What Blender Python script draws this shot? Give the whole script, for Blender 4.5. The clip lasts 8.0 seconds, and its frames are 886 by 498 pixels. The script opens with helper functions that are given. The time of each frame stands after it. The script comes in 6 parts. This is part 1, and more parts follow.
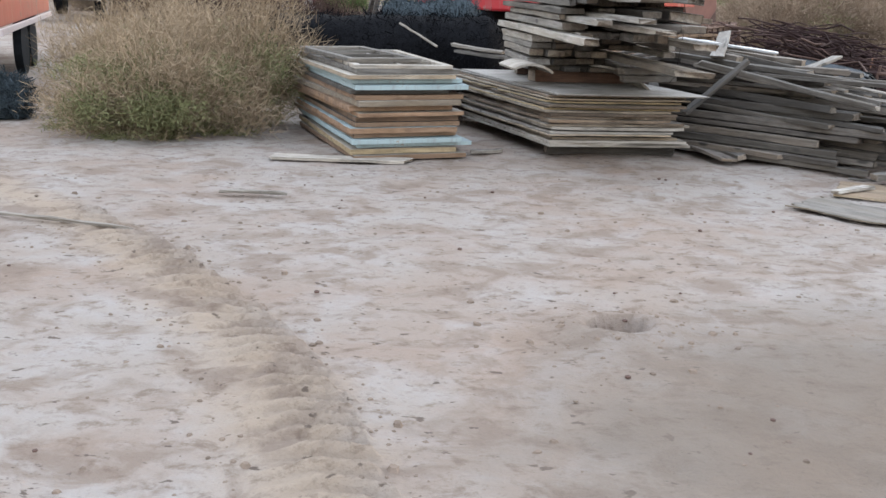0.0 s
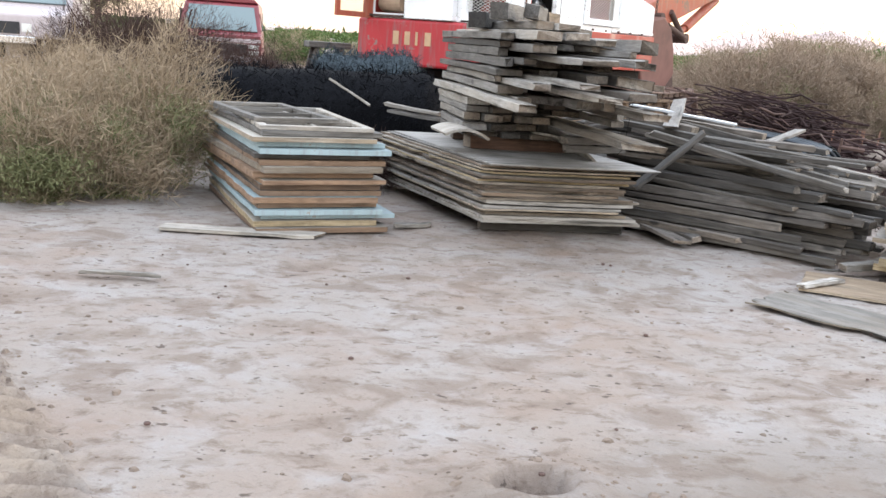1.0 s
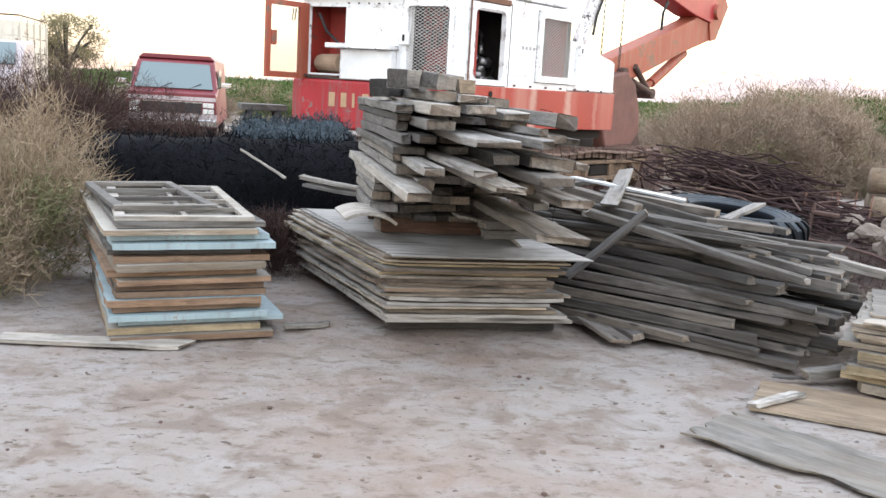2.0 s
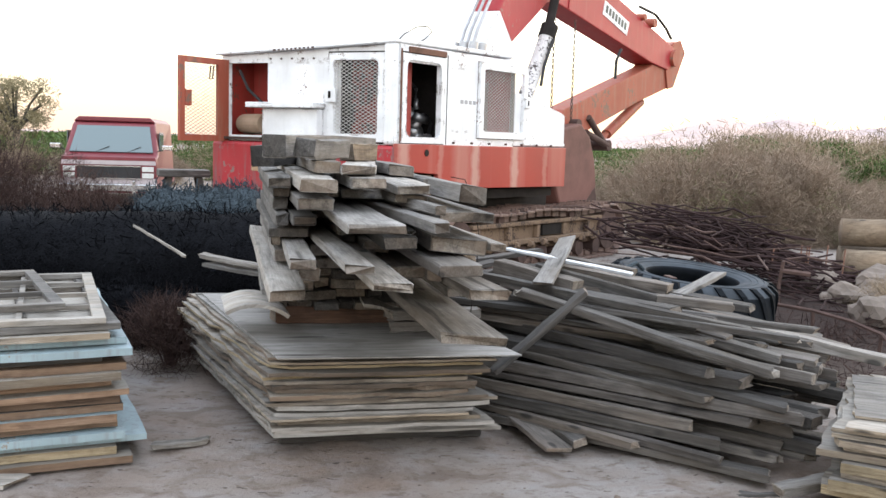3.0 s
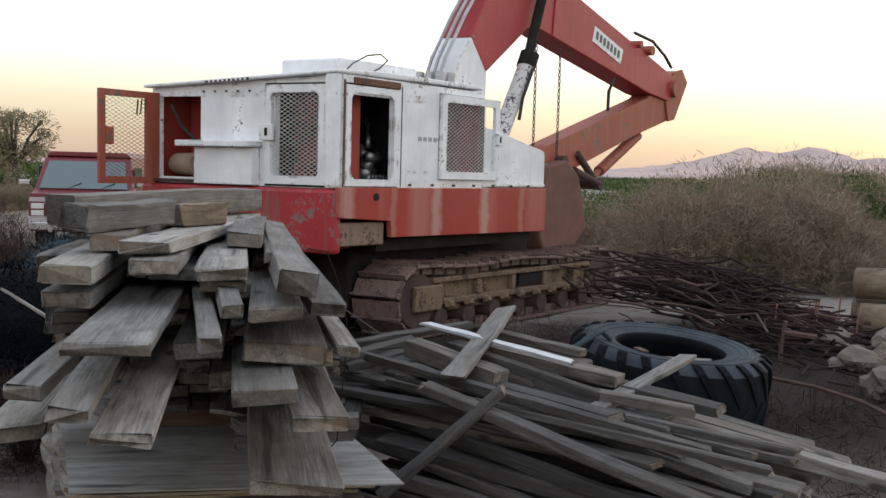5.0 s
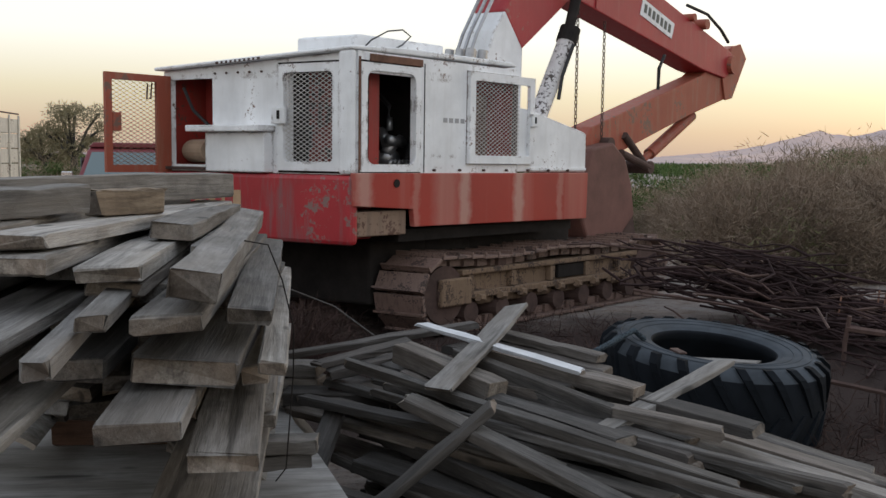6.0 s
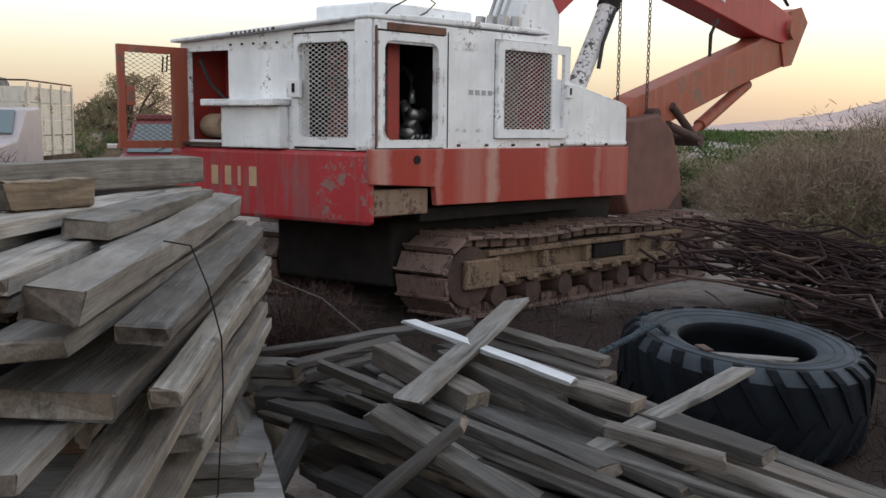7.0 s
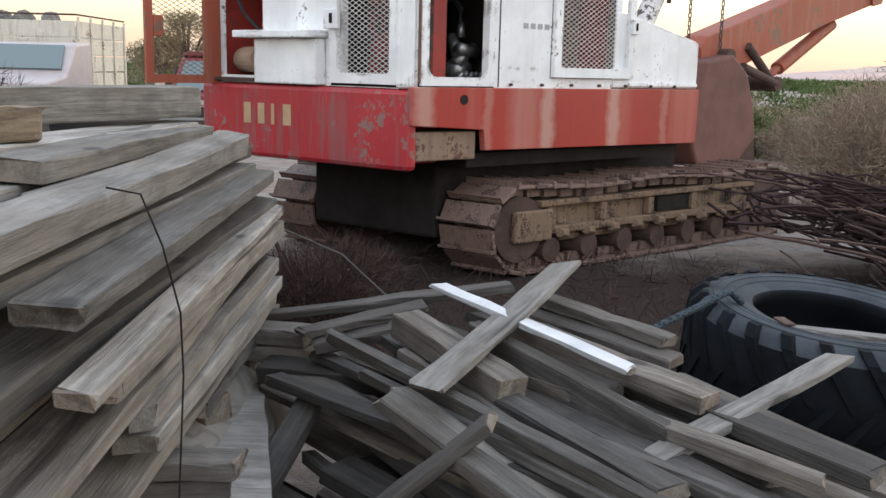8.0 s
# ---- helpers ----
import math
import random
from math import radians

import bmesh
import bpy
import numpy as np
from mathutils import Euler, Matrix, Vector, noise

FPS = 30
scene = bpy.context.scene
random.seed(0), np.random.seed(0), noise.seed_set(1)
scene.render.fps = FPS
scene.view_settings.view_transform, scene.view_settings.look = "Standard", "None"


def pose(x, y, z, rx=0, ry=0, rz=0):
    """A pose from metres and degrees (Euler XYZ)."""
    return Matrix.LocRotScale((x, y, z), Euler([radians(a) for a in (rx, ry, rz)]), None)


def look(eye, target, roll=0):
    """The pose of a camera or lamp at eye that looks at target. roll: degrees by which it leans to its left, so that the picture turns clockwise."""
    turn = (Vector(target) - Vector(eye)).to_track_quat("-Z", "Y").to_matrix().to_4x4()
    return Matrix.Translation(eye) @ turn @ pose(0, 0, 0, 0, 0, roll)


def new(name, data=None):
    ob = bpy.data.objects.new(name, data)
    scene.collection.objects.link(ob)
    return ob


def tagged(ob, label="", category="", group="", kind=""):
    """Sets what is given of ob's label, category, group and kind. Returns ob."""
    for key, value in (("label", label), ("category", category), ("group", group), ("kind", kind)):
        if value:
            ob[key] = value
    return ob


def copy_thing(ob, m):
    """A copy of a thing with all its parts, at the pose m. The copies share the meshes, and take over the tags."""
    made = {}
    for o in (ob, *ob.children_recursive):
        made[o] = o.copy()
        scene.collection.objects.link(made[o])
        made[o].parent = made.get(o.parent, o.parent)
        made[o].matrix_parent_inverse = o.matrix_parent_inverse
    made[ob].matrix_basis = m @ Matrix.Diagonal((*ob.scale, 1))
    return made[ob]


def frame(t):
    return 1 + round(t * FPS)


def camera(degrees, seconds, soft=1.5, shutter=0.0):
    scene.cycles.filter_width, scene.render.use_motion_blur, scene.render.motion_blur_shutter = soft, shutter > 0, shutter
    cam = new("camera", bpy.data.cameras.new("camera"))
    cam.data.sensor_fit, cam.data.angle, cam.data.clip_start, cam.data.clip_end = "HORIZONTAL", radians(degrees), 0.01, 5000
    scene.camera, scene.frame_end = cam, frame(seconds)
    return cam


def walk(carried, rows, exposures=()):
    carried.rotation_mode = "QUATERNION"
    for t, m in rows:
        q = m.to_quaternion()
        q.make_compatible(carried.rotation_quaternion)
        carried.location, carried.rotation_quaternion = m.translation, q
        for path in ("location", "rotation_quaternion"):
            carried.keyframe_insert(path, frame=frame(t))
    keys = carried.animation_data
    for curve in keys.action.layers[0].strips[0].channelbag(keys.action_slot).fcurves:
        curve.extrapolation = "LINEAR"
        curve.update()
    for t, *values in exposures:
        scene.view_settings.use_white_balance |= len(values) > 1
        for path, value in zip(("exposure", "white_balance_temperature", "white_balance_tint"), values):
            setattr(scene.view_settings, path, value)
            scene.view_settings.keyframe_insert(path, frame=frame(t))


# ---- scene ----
cam = camera(50.0, 8.0, soft=1.5, shutter=0.0)
EXPOSURES = [(0.0, 0.44), (0.5, 0.6), (1.2, 0.7), (2.5, 0.55), (3.0, 0.4), (3.5, 0.0), (4.5, -0.52), (6.0, -0.98), (7.0, -0.8), (8.0, -0.18)]
PATH = [
    (0, (0.597, 1.094, 1.339), (0.662, 3.018, 0.797), 2.1),
    (0.5, (0.707, 1.667, 1.248), (0.785, 3.585, 0.687), 2.9),
    (1, (0.919, 2.017, 1.34), (1.063, 3.965, 0.911), 4.0),
    (2.3, (1.707, 3.302, 1.552), (1.875, 5.271, 1.246), 2.8),
    (2.5, (1.788, 3.502, 1.578), (2.027, 5.468, 1.301), 1.6),
    (3, (2.026, 3.922, 1.597), (2.226, 5.9, 1.375), 1.7),
    (3.5, (2.173, 4.17, 1.669), (2.446, 6.145, 1.517), 2.3),
    (4, (2.381, 4.518, 1.645), (2.529, 6.509, 1.539), 1.7),
    (4.5, (2.607, 4.658, 1.695), (2.709, 6.65, 1.54), 1.5),
    (4.7, (2.673, 4.809, 1.742), (2.855, 6.794, 1.585), 1.8),
    (5.8, (3.101, 5.579, 1.695), (3.09, 7.57, 1.512), 0.6),
    (6, (3.155, 5.676, 1.695), (3.166, 7.667, 1.507), 0.8),
    (6.5, (3.335, 5.936, 1.714), (3.305, 7.924, 1.501), -0.2),
    (7, (3.482, 6.111, 1.754), (3.359, 8.091, 1.498), 0.6),
    (7.5, (3.552, 6.283, 1.746), (3.474, 8.254, 1.419), 0.6),
    (8, (3.521, 6.745, 1.698), (3.281, 8.696, 1.327), 1.4),
]
walk(cam, [(t, look(eye, target, roll)) for t, eye, target, roll in PATH], EXPOSURES)


# ---- world and light ----
world = bpy.data.worlds.new("dusk_sky")
scene.world = world
world.use_nodes = True
wn = world.node_tree.nodes
sky = wn.new("ShaderNodeTexSky")
sky.sky_type = "NISHITA"
sky.sun_disc = False
sky.sun_elevation = radians(12.0)
sky.sun_rotation = radians(50.0)
sky.air_density, sky.dust_density, sky.ozone_density = 1.0, 3.0, 1.0
# evening haze: peach at the horizon, yellow above it, then a bright pale veil, the same all round
sky_way = wn.new("ShaderNodeTexCoord")
sky_split = wn.new("ShaderNodeSeparateXYZ")
haze = wn.new("ShaderNodeValToRGB")
HAZE = [(0.0, (1.08, 0.80, 0.64)), (0.03, (1.28, 0.99, 0.72)), (0.065, (1.55, 1.38, 1.0)), (0.12, (2.0, 1.95, 1.76)), (0.24, (2.0, 2.02, 2.02)), (0.55, (1.55, 1.68, 1.85)), (1.0, (1.7, 1.9, 2.2))]
while len(haze.color_ramp.elements) < len(HAZE):
    haze.color_ramp.elements.new(0.5)
for stop, (at, tone) in zip(haze.color_ramp.elements, HAZE):
    stop.position, stop.color = at, (*tone, 1)
veil = wn.new("ShaderNodeBackground")
veil.inputs["Strength"].default_value = 1.0
both = wn.new("ShaderNodeAddShader")
wn["Background"].inputs["Strength"].default_value = 0.05
for a, b in ((sky_way.outputs["Generated"], sky_split.inputs[0]), (sky_split.outputs["Z"], haze.inputs["Fac"]), (haze.outputs["Color"], veil.inputs["Color"]),
             (sky.outputs["Color"], wn["Background"].inputs["Color"]), (wn["Background"].outputs[0], both.inputs[0]), (veil.outputs[0], both.inputs[1]), (both.outputs[0], wn["World Output"].inputs["Surface"])):
    world.node_tree.links.new(a, b)
sun_data = bpy.data.lights.new("sun", "SUN")
sun_data.energy, sun_data.angle, sun_data.color = 0.3, radians(40), (1.0, 0.9, 0.8)
sun = new("sun", sun_data)
sun.matrix_world = look((0, 0, 0), (-math.sin(radians(50)), -math.cos(radians(50)), -0.21))


# ---- materials ----
def mat_base(name, rough=0.8, metal=0.0):
    m = bpy.data.materials.new(name)
    m.use_nodes = True
    nt = m.node_tree
    b = nt.nodes["Principled BSDF"]
    b.inputs["Roughness"].default_value = rough
    b.inputs["Metallic"].default_value = metal
    return m, nt, b


def node(nt, kind, **values):
    n = nt.nodes.new(kind)
    for k, v in values.items():
        n.inputs[k].default_value = v
    return n


def ramp(nt, fac, stops):
    n = nt.nodes.new("ShaderNodeValToRGB")
    el = n.color_ramp.elements
    while len(el) < len(stops):
        el.new(0.5)
    for e, (p, c) in zip(el, stops):
        e.position, e.color = p, (*c, 1)
    nt.links.new(fac, n.inputs["Fac"])
    return n.outputs["Color"]


def mix(nt, fac, a, b, mode="MIX"):
    n = nt.nodes.new("ShaderNodeMix")
    n.data_type, n.blend_type = "RGBA", mode
    for sock, v in ((n.inputs[0], fac), (n.inputs[6], a), (n.inputs[7], b)):
        if isinstance(v, (int, float)):
            sock.default_value = v
        elif isinstance(v, tuple):
            sock.default_value = (*v, 1)
        else:
            nt.links.new(v, sock)
    return n.outputs[2]


def coords(nt, scale=(1, 1, 1), generated=False):
    tc = nt.nodes.new("ShaderNodeTexCoord")
    mp = node(nt, "ShaderNodeMapping", Scale=scale)
    nt.links.new(tc.outputs["Generated" if generated else "Object"], mp.inputs["Vector"])
    return mp.outputs["Vector"]


def noise_tex(nt, vec, scale, detail=4.0, rough=0.6, dist=0.0):
    n = node(nt, "ShaderNodeTexNoise", Scale=scale, Detail=detail, Roughness=rough, Distortion=dist)
    nt.links.new(vec, n.inputs["Vector"])
    return n.outputs["Fac"]


def bump(nt, bsdf, height, strength=0.3, distance=0.01):
    n = node(nt, "ShaderNodeBump", Strength=strength, Distance=distance)
    nt.links.new(height, n.inputs["Height"])
    nt.links.new(n.outputs["Normal"], bsdf.inputs["Normal"])


def random_out(nt):
    return nt.nodes.new("ShaderNodeObjectInfo").outputs["Random"]


def wood_mat(name, dark, mid, light, warm, grain=1.0, rough=0.85):
    """Weathered board: grain along local x, cracks, board-to-board tone."""
    m, nt, b = mat_base(name, rough)
    rnd = random_out(nt)
    shift = node(nt, "ShaderNodeVectorMath")
    shift.operation = "MULTIPLY_ADD"
    comb = nt.nodes.new("ShaderNodeCombineXYZ")
    for k in ("X", "Y", "Z"):
        nt.links.new(rnd, comb.inputs[k])
    tc = nt.nodes.new("ShaderNodeTexCoord")
    nt.links.new(comb.outputs[0], shift.inputs[0])
    shift.inputs[1].default_value = (37, 53, 71)
    nt.links.new(tc.outputs["Object"], shift.inputs[2])
    mp = node(nt, "ShaderNodeMapping", Scale=(0.9, 13 * grain, 13 * grain))
    nt.links.new(shift.outputs[0], mp.inputs["Vector"])
    g = noise_tex(nt, mp.outputs["Vector"], 2.2, 6, 0.65, 0.6)
    mp2 = node(nt, "ShaderNodeMapping", Scale=(1.0, 4.0, 4.0))
    nt.links.new(shift.outputs[0], mp2.inputs["Vector"])
    big = noise_tex(nt, mp2.outputs["Vector"], 2.0, 3, 0.5)
    mp3 = node(nt, "ShaderNodeMapping", Scale=(2.2, 60 * grain, 60 * grain))
    nt.links.new(shift.outputs[0], mp3.inputs["Vector"])
    lines = noise_tex(nt, mp3.outputs["Vector"], 2.0, 4, 0.7, 0.2)
    g = mix(nt, 0.45, g, lines)
    col = ramp(nt, g, [(0.36, dark), (0.5, mid), (0.66, light)])
    stain = noise_tex(nt, shift.outputs[0], 5.0, 5, 0.65, 0.3)
    col = mix(nt, ramp(nt, stain, [(0.50, (0, 0, 0)), (0.70, (0.65, 0.65, 0.65))]), col, dark)
    col = mix(nt, ramp(nt, big, [(0.4, (0, 0, 0)), (0.7, (0.75, 0.75, 0.75))]), col, warm)
    tone = ramp(nt, rnd, [(0.0, (0.55, 0.53, 0.52)), (0.45, (0.9, 0.88, 0.86)), (0.8, (1.1, 1.04, 0.97)), (1.0, (1.3, 1.27, 1.25))])
    col = mix(nt, 1.0, col, tone, "MULTIPLY")
    cr = noise_tex(nt, mp.outputs["Vector"], 1.1, 2, 0.4)
    col = mix(nt, ramp(nt, cr, [(0.27, (0.8, 0.8, 0.8)), (0.33, (0, 0, 0))]), col, (0.03, 0.025, 0.02))
    mp4 = node(nt, "ShaderNodeMapping", Scale=(2.2, 5.0, 5.0))
    nt.links.new(shift.outputs[0], mp4.inputs["Vector"])
    knot = node(nt, "ShaderNodeTexVoronoi", Scale=1.0)
    nt.links.new(mp4.outputs["Vector"], knot.inputs["Vector"])
    col = mix(nt, ramp(nt, knot.outputs["Distance"], [(0.07, (0.85, 0.85, 0.85)), (0.13, (0, 0, 0))]), col, tuple(c * 0.4 for c in dark))
    # greying along the board in long soft patches
    mp5 = node(nt, "ShaderNodeMapping", Scale=(1.6, 7.0, 7.0))
    nt.links.new(shift.outputs[0], mp5.inputs["Vector"])
    wear = noise_tex(nt, mp5.outputs["Vector"], 1.4, 5, 0.7, 0.8)
    col = mix(nt, 1.0, col, ramp(nt, wear, [(0.3, (0.62, 0.6, 0.58)), (0.55, (1, 1, 1)), (0.75, (1.18, 1.17, 1.16))]), "MULTIPLY")
    nt.links.new(col, b.inputs["Base Color"])
    bump(nt, b, g, 0.9, 0.008)
    return m


def worn_mat(name, base, under, amount=0.4, scale=3.0, rough=0.55, dirt=(0.16, 0.12, 0.09), dirt_amount=0.35, metal=0.0, edge=None, runs=(7, 0.8)):
    """Paint with chips down to what lies under it, and dust in large blotches."""
    m, nt, b = mat_base(name, rough, metal)
    v = coords(nt)
    big, fine = noise_tex(nt, v, scale, 5, 0.6), noise_tex(nt, v, scale * 9, 6, 0.7)
    streak = noise_tex(nt, coords(nt, (runs[0], runs[0], runs[1])), scale, 4, 0.6)
    tint = mix(nt, ramp(nt, big, [(0.3, (0, 0, 0)), (0.75, (1, 1, 1))]), tuple(c * 0.82 for c in base), tuple(min(1, c * 1.12) for c in base))
    tint = mix(nt, ramp(nt, streak, [(0.50, (0, 0, 0)), (0.68, (dirt_amount,) * 3)]), tint, dirt)
    chips = mix(nt, 0.5, fine, big)
    lo = 0.66 - 0.22 * amount
    tint = mix(nt, ramp(nt, chips, [(lo, (0, 0, 0)), (lo + 0.03, (1, 1, 1))]), tint, under)
    if edge:
        # paint rubbed off along edges
        bev = node(nt, "ShaderNodeBevel", Radius=0.045)
        bev.samples = 4
        geo = nt.nodes.new("ShaderNodeNewGeometry")
        dot = nt.nodes.new("ShaderNodeVectorMath")
        dot.operation = "DOT_PRODUCT"
        nt.links.new(bev.outputs[0], dot.inputs[0])
        nt.links.new(geo.outputs["True Normal"], dot.inputs[1])
        rub = ramp(nt, dot.outputs["Value"], [(0.80, (1, 1, 1)), (0.985, (0, 0, 0))])
        patch = ramp(nt, noise_tex(nt, v, 5.0, 6, 0.72), [(0.52, (0, 0, 0)), (0.60, (1, 1, 1))])
        tint = mix(nt, mix(nt, 1.0, rub, patch, "MULTIPLY"), tint, edge)
    nt.links.new(tint, b.inputs["Base Color"])
    bump(nt, b, fine, 0.15, 0.004)
    return m


def plain_mat(name, base, rough=0.7, var=0.3, scale=8.0, metal=0.0, relief=0.2, gloss=0.4):
    m, nt, b = mat_base(name, rough, metal)
    b.inputs["Specular IOR Level"].default_value = gloss
    v = coords(nt)
    n1, n2 = noise_tex(nt, v, scale, 5, 0.65), noise_tex(nt, v, scale * 0.23, 3, 0.5)
    c = ramp(nt, mix(nt, 0.5, n1, n2), [(0.3, tuple(x * (1 - var) for x in base)), (0.7, tuple(min(1, x * (1 + var)) for x in base))])
    nt.links.new(c, b.inputs["Base Color"])
    bump(nt, b, n1, relief, 0.01)
    return m


def leaf_mat(name, a, b2, c2):
    m, nt, b = mat_base(name, 0.85)
    geo = nt.nodes.new("ShaderNodeNewGeometry")
    c = ramp(nt, geo.outputs["Random Per Island"], [(0.0, a), (0.5, b2), (1.0, c2)])
    big = noise_tex(nt, coords(nt), 0.9, 3, 0.6)
    c = mix(nt, ramp(nt, big, [(0.4, (0, 0, 0)), (0.65, (0.7, 0.7, 0.7))]), c, a)
    nt.links.new(c, b.inputs["Base Color"])
    b.inputs["Specular IOR Level"].default_value = 0.15
    return m


def swirl_mat(name, dark, light):
    """Rotary-cut plywood face with flame-shaped grain."""
    m, nt, b = mat_base(name, 0.85)
    v = coords(nt, (2.0, 1.0, 1.0))
    n = noise_tex(nt, v, 1.6, 2, 0.45, 0.7)
    w = node(nt, "ShaderNodeMath")
    w.operation = "MULTIPLY"
    w.inputs[1].default_value = 95.0
    nt.links.new(n, w.inputs[0])
    s = node(nt, "ShaderNodeMath")
    s.operation = "SINE"
    nt.links.new(w.outputs[0], s.inputs[0])
    c = ramp(nt, s.outputs[0], [(0.0, light), (0.55, tuple((p + q) / 2 for p, q in zip(dark, light))), (0.95, dark)])
    blot = noise_tex(nt, coords(nt), 4.0, 5, 0.65)
    c = mix(nt, ramp(nt, blot, [(0.4, (0, 0, 0)), (0.7, (0.7, 0.7, 0.7))]), c, tuple((p + q) * 0.42 for p, q in zip(dark, light)))
    nt.links.new(c, b.inputs["Base Color"])
    bump(nt, b, s.outputs[0], 0.25, 0.004)
    return m


def net_mat(name, gap, strand):
    """Rolled plastic netting: crossing strands over dark gaps, faded in patches."""
    m, nt, b = mat_base(name, 0.75)
    b.inputs["Specular IOR Level"].default_value = 0.04
    cell = node(nt, "ShaderNodeTexVoronoi", Scale=34.0)
    cell.feature = "DISTANCE_TO_EDGE"
    nt.links.new(coords(nt, (1, 1, 1.4)), cell.inputs["Vector"])
    c = ramp(nt, cell.outputs["Distance"], [(0.06, strand), (0.20, gap)])
    patch = noise_tex(nt, coords(nt), 2.6, 5, 0.65)
    c = mix(nt, ramp(nt, patch, [(0.42, (0, 0, 0)), (0.66, (0.6, 0.6, 0.6))]), c, strand)
    nt.links.new(c, b.inputs["Base Color"])
    bump(nt, b, cell.outputs["Distance"], 0.6, 0.01)
    return m


GREY_WOOD = wood_mat("weathered_grey_wood", (0.058, 0.055, 0.053), (0.160, 0.154, 0.148), (0.280, 0.275, 0.27), (0.158, 0.142, 0.126))
# real dark timber, and boards darkened for shade in stack and heap
DARK_WOOD = wood_mat("dark_old_and_shaded_wood", (0.022, 0.021, 0.021), (0.068, 0.065, 0.063), (0.132, 0.128, 0.125), (0.072, 0.063, 0.056))
# grey wood darkened, with the shade between heap boards in its colour
HEAP_WOOD = wood_mat("shaded_grey_brown_wood", (0.04, 0.036, 0.034), (0.118, 0.108, 0.101), (0.205, 0.195, 0.188), (0.125, 0.106, 0.092))
PALE_WOOD = wood_mat("pale_dry_wood", (0.11, 0.106, 0.101), (0.285, 0.278, 0.27), (0.425, 0.42, 0.412), (0.285, 0.262, 0.235))
END_WOOD = wood_mat("sawn_board_end", (0.07, 0.058, 0.05), (0.178, 0.158, 0.138), (0.29, 0.265, 0.235), (0.20, 0.158, 0.125))
PLY_FACE = wood_mat("weathered_plywood_face", (0.13, 0.122, 0.11), (0.25, 0.24, 0.225), (0.36, 0.35, 0.335), (0.27, 0.235, 0.195), 0.4)
PLY_EDGE = wood_mat("plywood_edge", (0.1, 0.085, 0.07), (0.27, 0.235, 0.195), (0.45, 0.415, 0.37), (0.3, 0.245, 0.18), 2.5)
PLY_PALE = wood_mat("bleached_plywood", (0.17, 0.165, 0.16), (0.33, 0.325, 0.32), (0.46, 0.455, 0.45), (0.31, 0.295, 0.28), 0.5)
PLY_BROWN = wood_mat("brown_plywood_edge", (0.065, 0.052, 0.042), (0.165, 0.135, 0.11), (0.26, 0.225, 0.19), (0.185, 0.135, 0.10), 2.5)
PLY_YELLOW = wood_mat("yellowed_plywood_edge", (0.134, 0.103, 0.064), (0.291, 0.239, 0.156), (0.396, 0.348, 0.257), (0.307, 0.246, 0.155), 2.5)
BROWN_WOOD = wood_mat("brown_door_edge", (0.095, 0.058, 0.038), (0.226, 0.153, 0.108), (0.314, 0.235, 0.179), (0.245, 0.161, 0.104), 1.5)
BEARER_WOOD = wood_mat("dark_red_brown_timber", (0.035, 0.02, 0.015), (0.095, 0.055, 0.04), (0.15, 0.095, 0.07), (0.11, 0.06, 0.042))
PLY_SWIRL = swirl_mat("swirled_plywood_face", (0.155, 0.135, 0.113), (0.235, 0.215, 0.19))
BLUE_PAINT = worn_mat("faded_light_blue_paint", (0.27, 0.35, 0.38), (0.24, 0.2, 0.16), 0.35, 4.0, 0.7)
CREAM_PAINT = worn_mat("faded_cream_paint", (0.31, 0.285, 0.25), (0.25, 0.21, 0.165), 0.45, 4.0, 0.7)
WHITE_PAINT = worn_mat("worn_white_paint", (0.80, 0.81, 0.83), (0.16, 0.09, 0.06), 0.30, 2.4, 0.5, (0.52, 0.50, 0.49), 0.16, 0.0, (0.10, 0.058, 0.042))
RED_PAINT = worn_mat("faded_orange_red_paint", (0.33, 0.024, 0.014), (0.30, 0.15, 0.12), 0.2, 0.75, 0.5, (0.46, 0.27, 0.22), 0.25, runs=(3.4, 0.12))
CRIMSON = worn_mat("dirty_crimson_paint", (0.36, 0.016, 0.024), (0.20, 0.12, 0.11), 0.52, 1.6, 0.5, (0.16, 0.10, 0.10), 0.75)
MESH_PALE = plain_mat("pale_metal_mesh", (0.58, 0.56, 0.54), 0.6, 0.3, 12.0)
# near-black puts the shade behind the mesh into colour; rust patches are its own
SHADED_CORE = worn_mat("shaded_rusted_core", (0.018, 0.014, 0.014), (0.16, 0.03, 0.022), 0.75, 2.2, 0.8)
CYLINDER = worn_mat("peeling_white_cylinder_paint", (0.62, 0.60, 0.60), (0.06, 0.045, 0.04), 0.62, 3.0, 0.5, (0.3, 0.26, 0.24), 0.4)
DARK_RED = worn_mat("dark_red_paint", (0.36, 0.04, 0.03), (0.12, 0.07, 0.05), 0.35, 3.0, 0.55, (0.2, 0.08, 0.06), 0.4)


